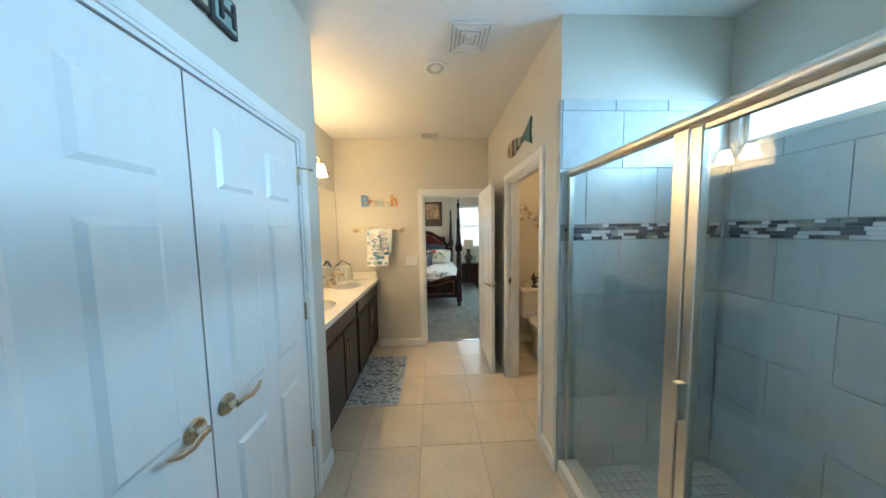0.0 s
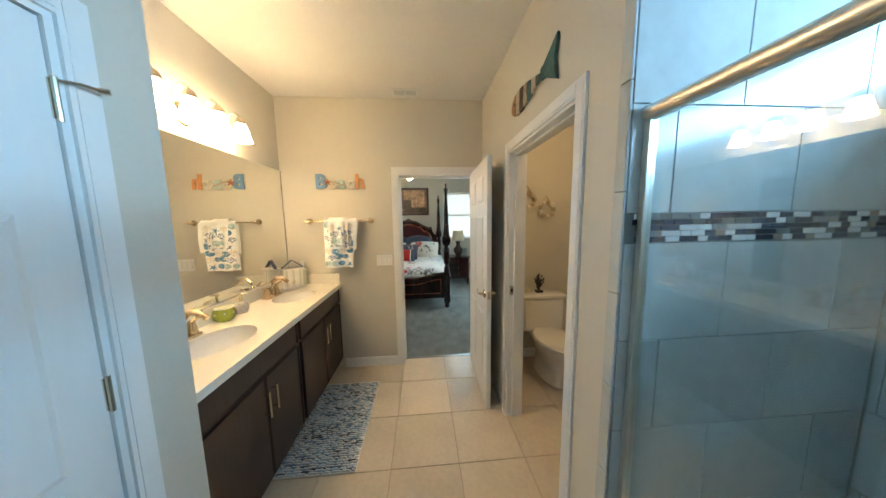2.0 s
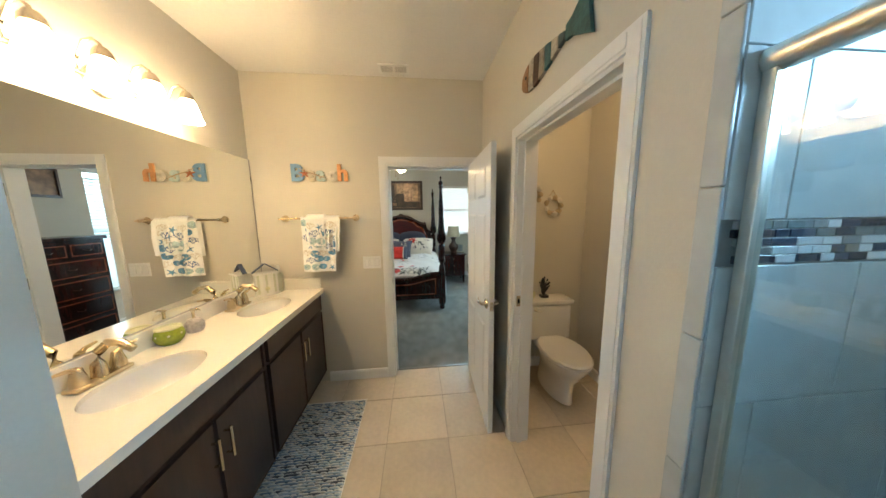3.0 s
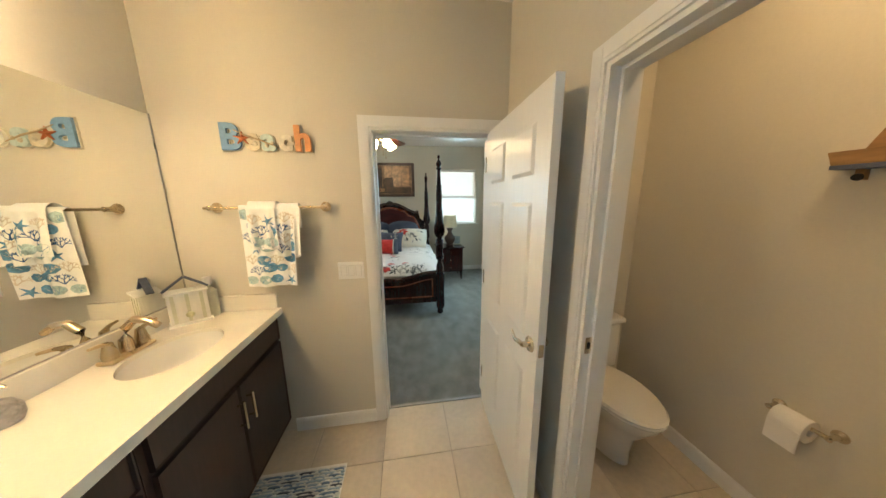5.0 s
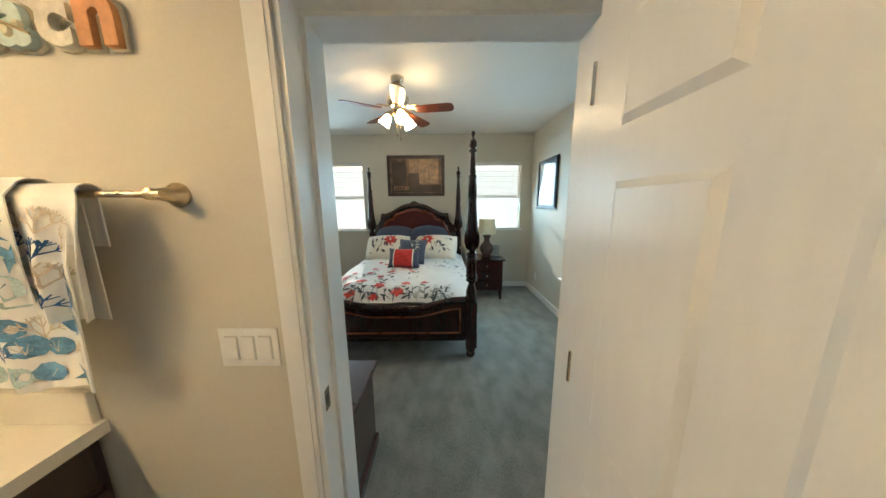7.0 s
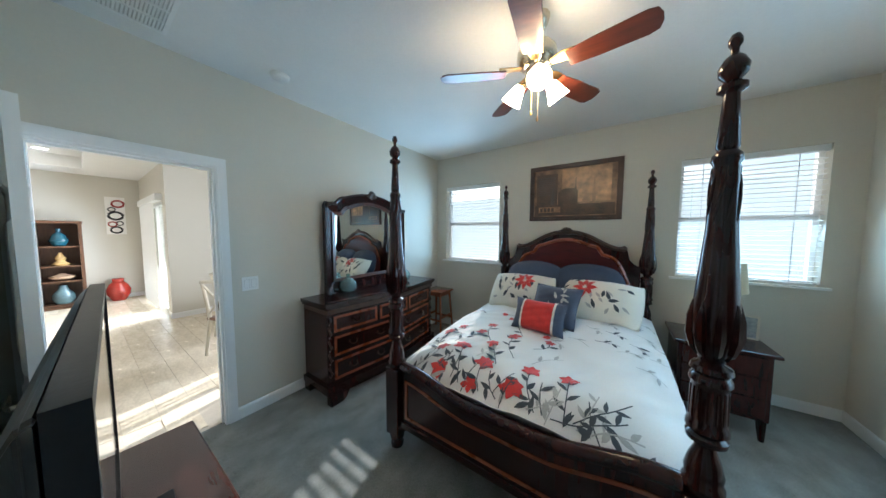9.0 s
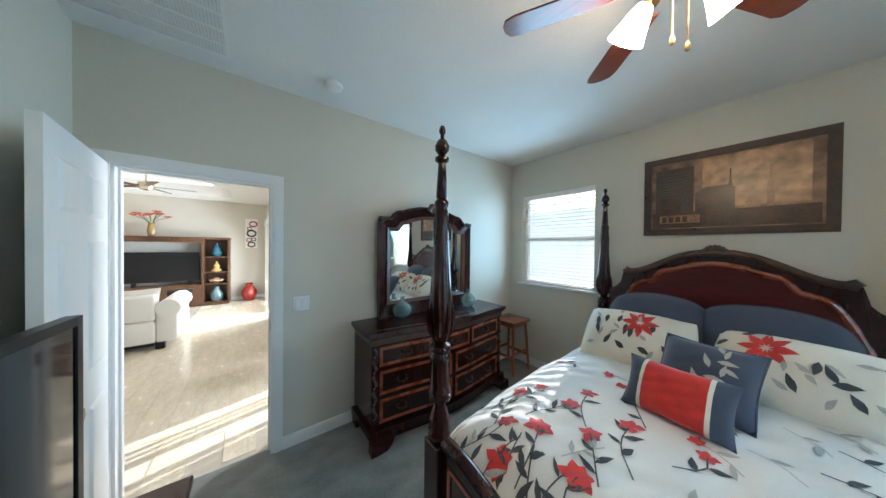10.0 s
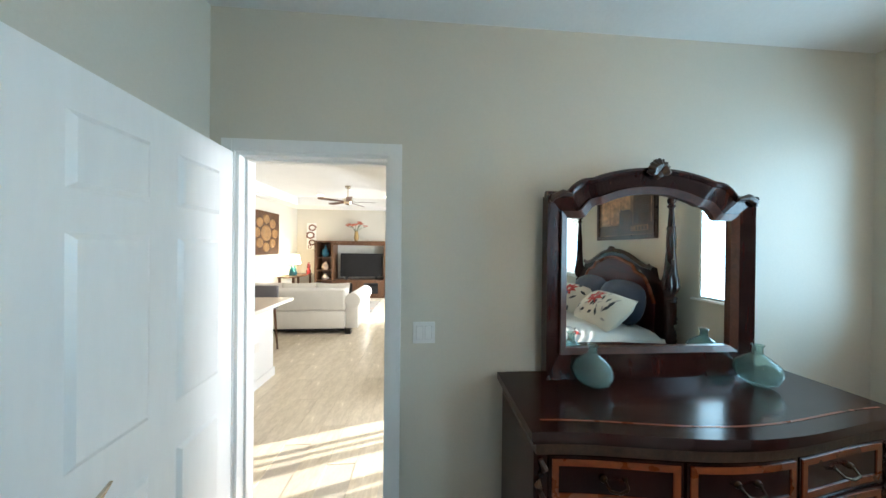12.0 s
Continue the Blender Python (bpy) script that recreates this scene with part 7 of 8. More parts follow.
outlet = thing("wall_outlet", pose(1.93, 8.02, 0.32, 0, 0, -90), "white wall outlet near the floor", "outlet")
part("plate", block(-0.036, 0.036, -0.006, -0.0005, -0.057, 0.057, 0.003), M_TRIM, outlet)
for z in (-0.02, 0.02):
    part("socket", block(-0.014, 0.014, -0.0085, -0.0055, z - 0.012, z + 0.012, 0.002), M_TRIM, outlet)

# ---------------------------------------------------------------- chest of drawers by the side wall
ch = thing("chest_of_drawers", pose(1.905, 5.45, 0, 0, 0, -90), "tall dark mahogany chest of drawers against the wall", "chest of drawers")
part("case", block(-0.36, 0.36, -0.42, -0.002, 0.10, 1.34, 0.006), M_MAHOG, ch)
part("top", block(-0.385, 0.385, -0.445, 0.0, 1.34, 1.385, 0.010, 2), M_MAHOG, ch)
part("plinth", block(-0.375, 0.375, -0.435, -0.002, 0.0, 0.10, 0.010), M_MAHOG, ch)
for z0, z1, cols in ((1.14, 1.31, 2), (0.90, 1.12, 1), (0.65, 0.88, 1), (0.39, 0.63, 1), (0.13, 0.37, 1)):
    for c in range(cols):
        x0, x1 = (-0.335 + 0.335 * c * 1.0 + 0.004, -0.335 + 0.335 * (c + 1) - 0.004) if cols == 2 else (-0.335, 0.335)
        d = part("drawer", block(x0, x1, -0.436, -0.4205, z0, z1, 0.004), M_MAHOG, ch)
        part("inlay_band", boxes((x0 + 0.015, x1 - 0.015, -0.4375, -0.4362, z0 + 0.015, z0 + 0.027), (x0 + 0.015, x1 - 0.015, -0.4375, -0.4362, z1 - 0.027, z1 - 0.015), (x0 + 0.015, x0 + 0.027, -0.4375, -0.4362, z0 + 0.027, z1 - 0.027), (x1 - 0.027, x1 - 0.015, -0.4375, -0.4362, z0 + 0.027, z1 - 0.027)), M_INLAY, d)
        part("drawer_pull", tube([((x0 + x1) / 2 - 0.04, -0.436, (z0 + z1) / 2), ((x0 + x1) / 2, -0.462, (z0 + z1) / 2 - 0.012), ((x0 + x1) / 2 + 0.04, -0.436, (z0 + z1) / 2)], 0.005, 8), M_PULL, d, smooth=True)

# ---------------------------------------------------------------- media chest, television, warmer
mc = thing("media_chest", pose(-0.737, 4.728, 0), "low reddish-brown media chest under the television", "media chest")
M_MEDIA = material("reddish_brown_wood", (0.062, 0.018, 0.012), 0.25, var=0.35, scale=4, fine=40, bump=0.04, stretch=(0.2, 1, 1), coat=0.3)
part("top", block(-0.663, 0.663, 0.0, 0.543, 0.570, 0.600, 0.008, 2), M_MEDIA, mc)
part("case", block(-0.635, 0.635, 0.005, 0.515, 0.095, 0.570, 0.004), M_MEDIA, mc)
part("plinth", block(-0.650, 0.650, 0.003, 0.530, 0.03, 0.095, 0.008), M_MEDIA, mc)
for sx in (-1, 1):
    for y0 in (0.01, 0.45):
        part("foot", block(sx * 0.60 - 0.04, sx * 0.60 + 0.04, y0, y0 + 0.07, 0.0, 0.03, 0.003), M_MEDIA, mc)
for k in range(3):
    for r in range(2):
        d = part("drawer", block(-0.61 + 0.41 * k, -0.21 + 0.41 * k, 0.5155, 0.532, 0.12 + 0.225 * r, 0.335 + 0.225 * r, 0.004), M_MEDIA, mc)
        part("knob", lathe([(0, 0.022), (0.012, 0.018), (0.014, 0.010), (0.006, 0.0)], 14), M_BRASS, d, smooth=True, m=Matrix.Translation((-0.41 + 0.41 * k, 0.532, 0.2275 + 0.225 * r)) @ Matrix.Rotation(radians(-90), 4, "X"))

tv = thing("television", pose(-0.712, 5.008, 0.601, 0, 0, -2.6), "black flat-screen television on a stand", "television")
part("bezel", boxes((-0.535, 0.535, -0.028, 0.006, 0.085, 0.115), (-0.535, 0.535, -0.028, 0.006, 0.722, 0.75), (-0.535, -0.508, -0.028, 0.006, 0.115, 0.722), (0.508, 0.535, -0.028, 0.006, 0.115, 0.722)), M_BLACK, tv, "gloss black bezel")
part("screen", boxes((-0.508, 0.508, -0.020, 0.001, 0.115, 0.722)), M_GLOSS_BLACK, tv, "dark reflecting screen")
bm = bmesh.new()
rows = [((-0.530, 0.530, 0.090, 0.745), -0.0285), ((-0.51, 0.51, 0.105, 0.73), -0.045), ((-0.40, 0.40, 0.16, 0.60), -0.10), ((-0.38, 0.38, 0.18, 0.58), -0.105)]
vs = [[bm.verts.new((x, y, z)) for x, z in ((a, c), (b, c), (b, d), (a, d))] for (a, b, c, d), y in rows]
for p_, q_ in zip(vs, vs[1:]):
    for k in range(4):
        bm.faces.new((p_[k], p_[(k + 1) % 4], q_[(k + 1) % 4], q_[k]))
bm.faces.new(vs[-1]), bm.faces.new(vs[0][::-1])
bmesh.ops.bevel(bm, geom=bm.edges[:], offset=0.006, segments=2, affect="EDGES")
part("back_shell", bm, M_BLACK, tv, "bulged black back cover")
part("neck", block(-0.06, 0.06, -0.055, -0.005, 0.02, 0.12, 0.006), M_BLACK, tv)
part("foot", block(-0.26, 0.26, -0.13, 0.12, 0.0, 0.02, 0.008, 2), M_BLACK, tv)
for k in range(6):
    part("vent_slot", boxes((-0.30 + 0.1 * k, -0.23 + 0.1 * k, -0.1065, -0.1055, 0.50, 0.506)), M_GLOSS_BLACK, tv)
M_GREYPOT = material("grey_ceramic", (0.30, 0.30, 0.31), 0.5, var=0.12)
cb = thing("cable_box", pose(-1.235, 4.865, 0.601), "flat black cable box on the media chest", "cable box")
part("case", block(-0.12, 0.12, -0.095, 0.095, 0.0, 0.05, 0.005), M_BLACK, cb)
part("cable", tube([(-0.05, -0.096, 0.02), (-0.09, -0.115, 0.03), (-0.15, -0.105, 0.02), (-0.15, -0.06, 0.006)], 0.003, 6), M_BLACK, cb, smooth=True)
wm = thing("scent_warmer", pose(-1.225, 4.875, 0.652), "grey ceramic scent warmer with an orange glow", "scent warmer")
part("body", lathe([(0, 0), (0.060, 0), (0.066, 0.012), (0.068, 0.09), (0.078, 0.115), (0.082, 0.125), (0.074, 0.125), (0.066, 0.108), (0.0, 0.10)], 32), M_GREYPOT, wm, smooth=True)
part("glow_slot", block(0.040, 0.060, -0.052, -0.036, 0.012, 0.034, 0.002), glowing("orange_glow", (1.0, 0.16, 0.02), 1.0), wm, "orange lit slot")

# ---------------------------------------------------------------- ceiling fan
fan = thing("ceiling_fan", pose(-0.09, 6.52, H), "brass and nickel ceiling fan with five red-brown blades and lit shades", "ceiling fan")
part("canopy", lathe([(0, -0.075), (0.022, -0.075), (0.045, -0.060), (0.062, -0.025), (0.066, 0)], 28), M_NICKEL, fan, smooth=True)
part("downrod", tube([(0, 0, -0.07), (0, 0, -0.16)], 0.014, 12), M_NICKEL, fan, smooth=True)
part("motor", lathe([(0.03, -0.15), (0.085, -0.158), (0.105, -0.185), (0.108, -0.225), (0.095, -0.255), (0.060, -0.275), (0.055, -0.30), (0.0, -0.305)], 36), M_NICKEL, fan, smooth=True)
M_BLADE = material("red_brown_blade", (0.15, 0.034, 0.016), 0.30, var=0.35, scale=6, fine=40, bump=0.03, stretch=(0.15, 1, 1), coat=0.08)
for k in range(5):
    rot = Matrix.Rotation(radians(-9 + 72 * k), 4, "Z")
    b = part("blade_arm", prism([(0.08, -0.02), (0.15, -0.035), (0.21, -0.03), (0.21, 0.03), (0.15, 0.035), (0.08, 0.02)], 0.006, 0.002), M_BRASS, fan, "ornate brass blade arm", m=rot @ Matrix.Translation((0, 0, -0.268)) @ Matrix.Rotation(radians(-102), 4, "X"))
    pts = [(0.17, -0.050), (0.30, -0.060), (0.50, -0.066), (0.535, -0.055), (0.55, -0.02), (0.55, 0.02), (0.535, 0.055), (0.50, 0.066), (0.30, 0.060), (0.17, 0.050)]
    part("blade", prism(pts, 0.007, 0.002), M_BLADE, fan, m=rot @ Matrix.Translation((0, 0, -0.292)) @ Matrix.Rotation(radians(-102), 4, "X"))
part("light_hub", lathe([(0.055, -0.30), (0.060, -0.315), (0.050, -0.345), (0.020, -0.365), (0.0, -0.372)], 28), M_BRASS, fan, smooth=True)
for k in range(3):
    rot = Matrix.Rotation(radians(-70 + 120 * k), 4, "Z")
    part("lamp_arm", tube([(0.04, 0, -0.325), (0.075, 0, -0.325), (0.10, 0, -0.340)], 0.009, 10), M_BRASS, fan, smooth=True, m=rot)
    part("shade", lathe([(0.024, 0.0), (0.034, -0.02), (0.046, -0.06), (0.062, -0.105), (0.058, -0.105), (0.040, -0.055), (0.022, -0.012)], 24), M_FANBULB, fan, "lit frosted tulip shade", smooth=True, m=rot @ Matrix.Translation((0.095, 0, -0.335)) @ Matrix.Rotation(radians(-38), 4, "Y"))
for x, ln in ((-0.015, 0.16), (0.02, 0.20)):
    c = part("pull_chain", tube([(x, -0.03, -0.35), (x, -0.03, -0.36 - ln)], 0.0022, 6), M_BRASS, fan)
    part("pull_knob", lathe([(0, 0), (0.006, 0.004), (0.007, 0.02), (0.003, 0.03)], 10), M_BRASS, c, smooth=True, m=Matrix.Translation((x, -0.03, -0.385 - ln)))

# ---------------------------------------------------------------- living room beyond the bedroom door
LX0, LX1 = -9.10, -2.305
wall_along_y("wall_living_far", -9.25, -9.10, 1.55, 6.02)
wall_along_x("wall_living_south", -9.10, -2.305, 1.55, 1.70)
wall_along_x("wall_sliding_door", -9.10, -6.10, 5.87, 6.02, [(-8.55, -6.38, 0, 2.12)])
wall_along_y("wall_dining_side", -6.25, -6.10, 6.02, 8.45)
wall_along_x("wall_dining_north", -6.25, -2.305, 8.45, 8.60, [(-4.05, -3.10, 1.15, 2.15)])
wall_along_y("wall_living_east", -2.305, -2.185, 1.55, 4.50)
T0, T1, U0, U1 = -8.25, -4.40, 2.12, 5.10
structure("living_ceiling", boxes((-9.10, T0, 1.70, 5.87, H, H + 0.35), (T1, -2.305, 1.70, 8.45, H, H + 0.35), (T0, T1, 1.70, U0, H, H + 0.35), (T0, T1, U1, 5.87, H, H + 0.35), (-6.10, T1, 5.87, 8.45, H, H + 0.35), (T0, T1, U0, U1, H + 0.22, H + 0.35)), M_CEIL, "white tray ceiling of the living room", "ceiling")
lf = structure("living_floor", boxes((-9.10, -2.25, 1.70, 8.45, -0.08, -0.004)), M_PLANK_JOINT, "pale wood-look plank tiles", "tile floor")
pl = mesh_of(block(-0.599, 0.599, -0.099, 0.099, -0.006, 0.0, 0.001, 1), M_PLANK, "plank")
for j in range(34):
    y = 1.80 + 0.2 * j
    if y > 8.36:
        continue
    x = -9.10 + (0.6, 1.0, 0.2, 0.8)[j % 4]
    while x < -2.35:
        if x + 0.6 < -2.26 and x - 0.6 > -9.1 and not (y > 5.85 and x < -6.0):
            share("plank", pl, lf, (x, y, 0))
        elif x + 0.6 >= -2.26 and x - 0.6 < -2.30:
            part("plank", boxes((x - 0.599, -2.252, y - 0.099, y + 0.099, -0.006, 0.0)), M_PLANK, lf)
        x += 1.2
for a, b, s in (((-9.10, 1.70), (-9.10, 5.87), -1), ((-6.10, 5.87), (-6.10, 8.45), -1), ((-9.10, 5.87), (-8.56, 5.87), -1), ((-6.37, 5.87), (-6.10, 5.87), -1), ((-9.10, 1.70), (-2.31, 1.70), 1), ((-6.10, 8.45), (-2.31, 8.45), -1), ((-2.305, 5.665), (-2.305, 8.45), 1)):
    baseboard("baseboard", a, b, s)

sd = thing("window_sliding_door", pose(-7.465, 5.87, 0), "white-framed sliding glass door with vertical blinds drawn aside", "sliding door", kind="structure")
part("frame", boxes((-1.084, -1.03, 0.05, 0.12, 0, 2.119), (1.03, 1.084, 0.05, 0.12, 0, 2.119), (-1.03, 1.03, 0.05, 0.12, 2.06, 2.119), (-1.03, 1.03, 0.05, 0.12, 0.001, 0.05), (-0.035, 0.035, 0.05, 0.12, 0.05, 2.06)), M_TRIM, sd)
for x0, x1 in ((-1.03, -0.035), (0.035, 1.03)):
    p = part("pane", boxes((x0, x1, 0.083, 0.087, 0.05, 2.06)), M_GLASS, sd)
    p.visible_shadow = False
part("valance", block(-1.12, 1.12, -0.09, -0.002, 2.10, 2.22, 0.005), M_TRIM, sd)
van = mesh_of(boxes((-0.044, 0.044, -0.0008, 0.0008, 0.03, 2.10)), M_SLAT, "vane")
for k in range(20):
    share("vane", van, sd, (-1.02 + 0.072 * k, -0.05, 0), (0, 0, radians(28)))
dn = thing("window_dining", pose(-3.575, 8.45, 1.15), "tall unseen dining window with vertical vanes spaced to shape sun bands", "window", kind="structure")
part("frame", boxes((-0.474, -0.44, 0.05, 0.11, 0.001, 0.999), (0.44, 0.474, 0.05, 0.11, 0.001, 0.999), (-0.44, 0.44, 0.05, 0.11, 0.001, 0.03), (-0.44, 0.44, 0.05, 0.11, 0.96, 0.999)), M_TRIM, dn)
# out-of-view vanes, spaced unevenly to cut the sun into bands on the floor
for x0, x1 in ((-0.44, -0.37), (-0.245, -0.20), (-0.17, -0.13), (-0.10, -0.015), (0.17, 0.25), (0.27, 0.35), (0.36, 0.44)):
    part("vane", boxes((x0, x1, 0.020, 0.023, 0.01, 0.98)), M_SLAT, dn)

# sofa, seen from behind; its back runs along y
sofa = thing("sofa", pose(-5.43, 3.42, 0), "white slipcovered sofa with rolled arms, seen from behind", "sofa")
part("base", block(-0.95, 0.0, -0.93, 0.93, 0.10, 0.42, 0.03, 2), M_SOFA, sofa, smooth=True)
part("back", block(-0.26, 0.0, -0.93, 0.93, 0.421, 0.80, 0.04, 3), M_SOFA, sofa, smooth=True)
for sy in (-1, 1):
    bm = block(-0.98, -0.03, sy * 0.93 - 0.11 + sy * 0.115, sy * 0.93 + 0.11 + sy * 0.115, 0.10, 0.56, 0.02, 2)
    part("arm", bm, M_SOFA, sofa, smooth=True)
    part("arm_roll", tube([(-0.99, sy * 1.06, 0.60), (-0.02, sy * 1.06, 0.60)], 0.135, 20), M_SOFA, sofa, smooth=True)
for k in range(3):
    c, _ = cushion(0.62, 0.46, 0.22)
    part("back_cushion", c, M_SOFA, sofa, smooth=True, m=Matrix.Translation((-0.30, -0.62 + 0.62 * k, 0.42)) @ Matrix.Rotation(radians(90), 4, "Z"))
    part("seat_cushion", block(-0.93, -0.30, -0.925 + 0.618 * k, -0.315 + 0.618 * k, 0.421, 0.55, 0.03, 2), M_SOFA, sofa, smooth=True)
for sx in (-0.90, -0.06):
    for sy in (-0.98, 0.98):
        part("foot", block(sx - 0.045, sx + 0.045, sy - 0.05, sy + 0.05, 0, 0.10, 0.006), M_BLACK, sofa, "dark wooden foot")
# black slab puts the shadow below the sofa into colour
part("skirt_shadow_strip", boxes((-0.93, -0.03, -0.92, 0.92, 0.06, 0.099)), M_BLACK, sofa, "black strip for the shadow under the sofa")

# entertainment centre
ec = thing("entertainment_center", pose(-8.655, 3.735, 0), "brown wooden entertainment centre with side shelves", "media cabinet")
part("lower_cabinet", block(-0.42, 0.0, -0.78, 0.78, 0.05, 0.56, 0.006), M_WALNUT, ec)
part("plinth", boxes((-0.42, -0.02, -1.29, 1.29, 0.0, 0.05)), M_WALNUT, ec)
part("top_board", block(-0.44, 0.03, -1.32, 1.32, 1.70, 1.75, 0.008), M_WALNUT, ec)
part("bridge", block(-0.42, -0.02, -0.78, 0.78, 1.62, 1.699, 0.004), M_WALNUT, ec)
part("back_panel", boxes((-0.435, -0.42, -1.29, 1.29, 0.05, 1.699)), material("pale_back_wall", (0.56, 0.57, 0.52), 0.6), ec, "pale back panel")
for sy in (-1, 1):
    for y in (0.785, 1.285):
        part("upright", boxes((-0.419, 0.0, sy * y - 0.022, sy * y + 0.022, 0.0505, 1.6995)), M_WALNUT, ec)
    for z in (0.06, 0.53, 0.83, 1.22):
        part("shelf", boxes((-0.418, -0.02, sy * 1.035 - 0.226, sy * 1.035 + 0.226, z, z + 0.03)), M_WALNUT, ec)
    part("shelf_back", boxes((-0.4185, -0.405, sy * 1.035 - 0.226, sy * 1.035 + 0.226, 0.0905, 1.6985)), M_WALNUT, ec)
for k in range(2):
    d = part("door", block(0.001, 0.022, -0.765 + 0.77 * k, -0.005 + 0.77 * k, 0.075, 0.53, 0.004), M_WALNUT, ec)
    part("glass_panel", boxes((0.0225, 0.024, -0.60 + 0.77 * k, -0.17 + 0.77 * k, 0.14, 0.47)), M_GLOSS_BLACK, d)
ltv = thing("television", pose(-8.80, 3.80, 0.5605), "large black flat-screen television in the cabinet", "television")
part("bezel", boxes((-0.02, 0.02, -0.64, 0.64, 0.09, 0.12), (-0.02, 0.02, -0.64, 0.64, 0.78, 0.81), (-0.02, 0.02, -0.64, -0.615, 0.12, 0.78), (-0.02, 0.02, 0.615, 0.64, 0.12, 0.78)), M_BLACK, ltv)
part("screen", boxes((-0.015, 0.012, -0.615, 0.615, 0.12, 0.78)), M_BLACK, ltv)
for y in (-0.45, 0.45):
    part("foot", boxes((-0.10, 0.10, y - 0.015, y + 0.015, 0.0, 0.0905)), M_BLACK, ltv)


def vase(x, y, z, prof, colour, label, name="vase", rough=0.25):
    v = thing(name, pose(x, y, z), label, "vase")
    part("body", lathe(prof, 28), material("vase_glaze", colour, rough, var=0.25, scale=10, coat=0.4), v, smooth=True)
    part("lip", lathe([(prof[-1][0], prof[-1][1]), (prof[-1][0] + 0.008, prof[-1][1] + 0.004), (prof[-1][0], prof[-1][1] + 0.010), (prof[-1][0] - 0.008, prof[-1][1] + 0.004)], 28), material("vase_lip", colour, rough, var=0.2), v, smooth=True)
    return v


vase(-8.80, 4.77, 0.0905, [(0, 0), (0.09, 0), (0.14, 0.10), (0.13, 0.20), (0.06, 0.30), (0.05, 0.36)], (0.12, 0.20, 0.22), "blue-green glass jug on the lowest shelf")
vase(-8.80, 4.77, 0.5605, [(0, 0), (0.06, 0), (0.15, 0.05), (0.16, 0.09), (0.08, 0.12), (0.05, 0.13)], (0.45, 0.30, 0.20), "flat banded pottery bowl on a shelf", "bowl")
vase(-8.80, 4.77, 0.8605, [(0, 0), (0.09, 0), (0.11, 0.03), (0.05, 0.09), (0.07, 0.14), (0.03, 0.22), (0.02, 0.25)], (0.55, 0.36, 0.14), "gold figurine vase on a shelf")
vase(-8.80, 4.77, 1.2505, [(0, 0), (0.07, 0), (0.12, 0.10), (0.08, 0.22), (0.03, 0.28), (0.03, 0.34)], (0.02, 0.10, 0.14), "dark teal glass bottle on the top shelf")
vase(-8.80, 2.70, 1.2505, [(0, 0), (0.07, 0), (0.12, 0.10), (0.08, 0.22), (0.03, 0.28), (0.03, 0.34)], (0.02, 0.10, 0.14), "dark teal glass bottle on the top shelf")
vase(-8.80, 2.70, 0.8605, [(0, 0), (0.08, 0), (0.12, 0.08), (0.08, 0.18), (0.03, 0.24)], (0.55, 0.40, 0.28), "pale clay jar on a shelf")
vase(-8.80, 2.70, 0.5605, [(0, 0), (0.07, 0), (0.11, 0.06), (0.06, 0.14), (0.04, 0.17)], (0.60, 0.52, 0.45), "small cream pot on a shelf")
vase(-8.88, 5.45, 0.0, [(0, 0), (0.10, 0), (0.17, 0.14), (0.18, 0.25), (0.13, 0.37), (0.08, 0.42), (0.09, 0.48)], (0.42, 0.035, 0.022), "tall glossy red floor vase")
fv = vase(-8.82, 3.62, 1.7505, [(0, 0), (0.05, 0), (0.075, 0.10), (0.06, 0.24), (0.05, 0.30)], (0.34, 0.22, 0.08), "golden vase with red lilies on the cabinet")
rnd = random.Random(9)
M_GREEN = material("stem_green", (0.06, 0.10, 0.03), 0.6, var=0.3)
M_CORALF = material("coral_lily_petal", (0.50, 0.12, 0.06), 0.6, var=0.3)
for k in range(9):
    a, r = 2 * math.pi * k / 9, rnd.uniform(0.12, 0.26)
    tip = (r * math.cos(a) * 0.5, r * math.sin(a) * 1.2, 0.30 + rnd.uniform(0.14, 0.28))
    part("stem", tube([(0, 0, 0.25), (tip[0] * 0.5, tip[1] * 0.4, 0.40), tip], 0.006, 6), M_GREEN, fv)
    for q in range(5):
        b = 2 * math.pi * q / 5 + k
        part("petal", tube([tip, (tip[0] + 0.05 * math.cos(b), tip[1] + 0.05 * math.sin(b), tip[2] + 0.04), (tip[0] + 0.09 * math.cos(b), tip[1] + 0.09 * math.sin(b), tip[2] + 0.03)], [0.006, 0.018, 0.004], 6), M_CORALF, fv, smooth=True)


def ring_panel(name, m, w, h, rings, label):
    """Wall art of painted rings on a canvas board."""
    p = thing(name, m, label, "wall art")
    part("board", block(-w / 2, w / 2, -0.025, -0.002, -h / 2, h / 2, 0.003), M_PAPER, p)
    for x, z, r, col in rings:
        n = 20
        part("painted_ring", tube([(x + r * math.cos(2 * math.pi * k / n), -0.026, z + r * 0.85 * math.sin(2 * math.pi * k / n)) for k in range(n + 1)], r * 0.24, 6), material("ring_paint", col, 0.6, var=0.2), p, smooth=True)
    return p


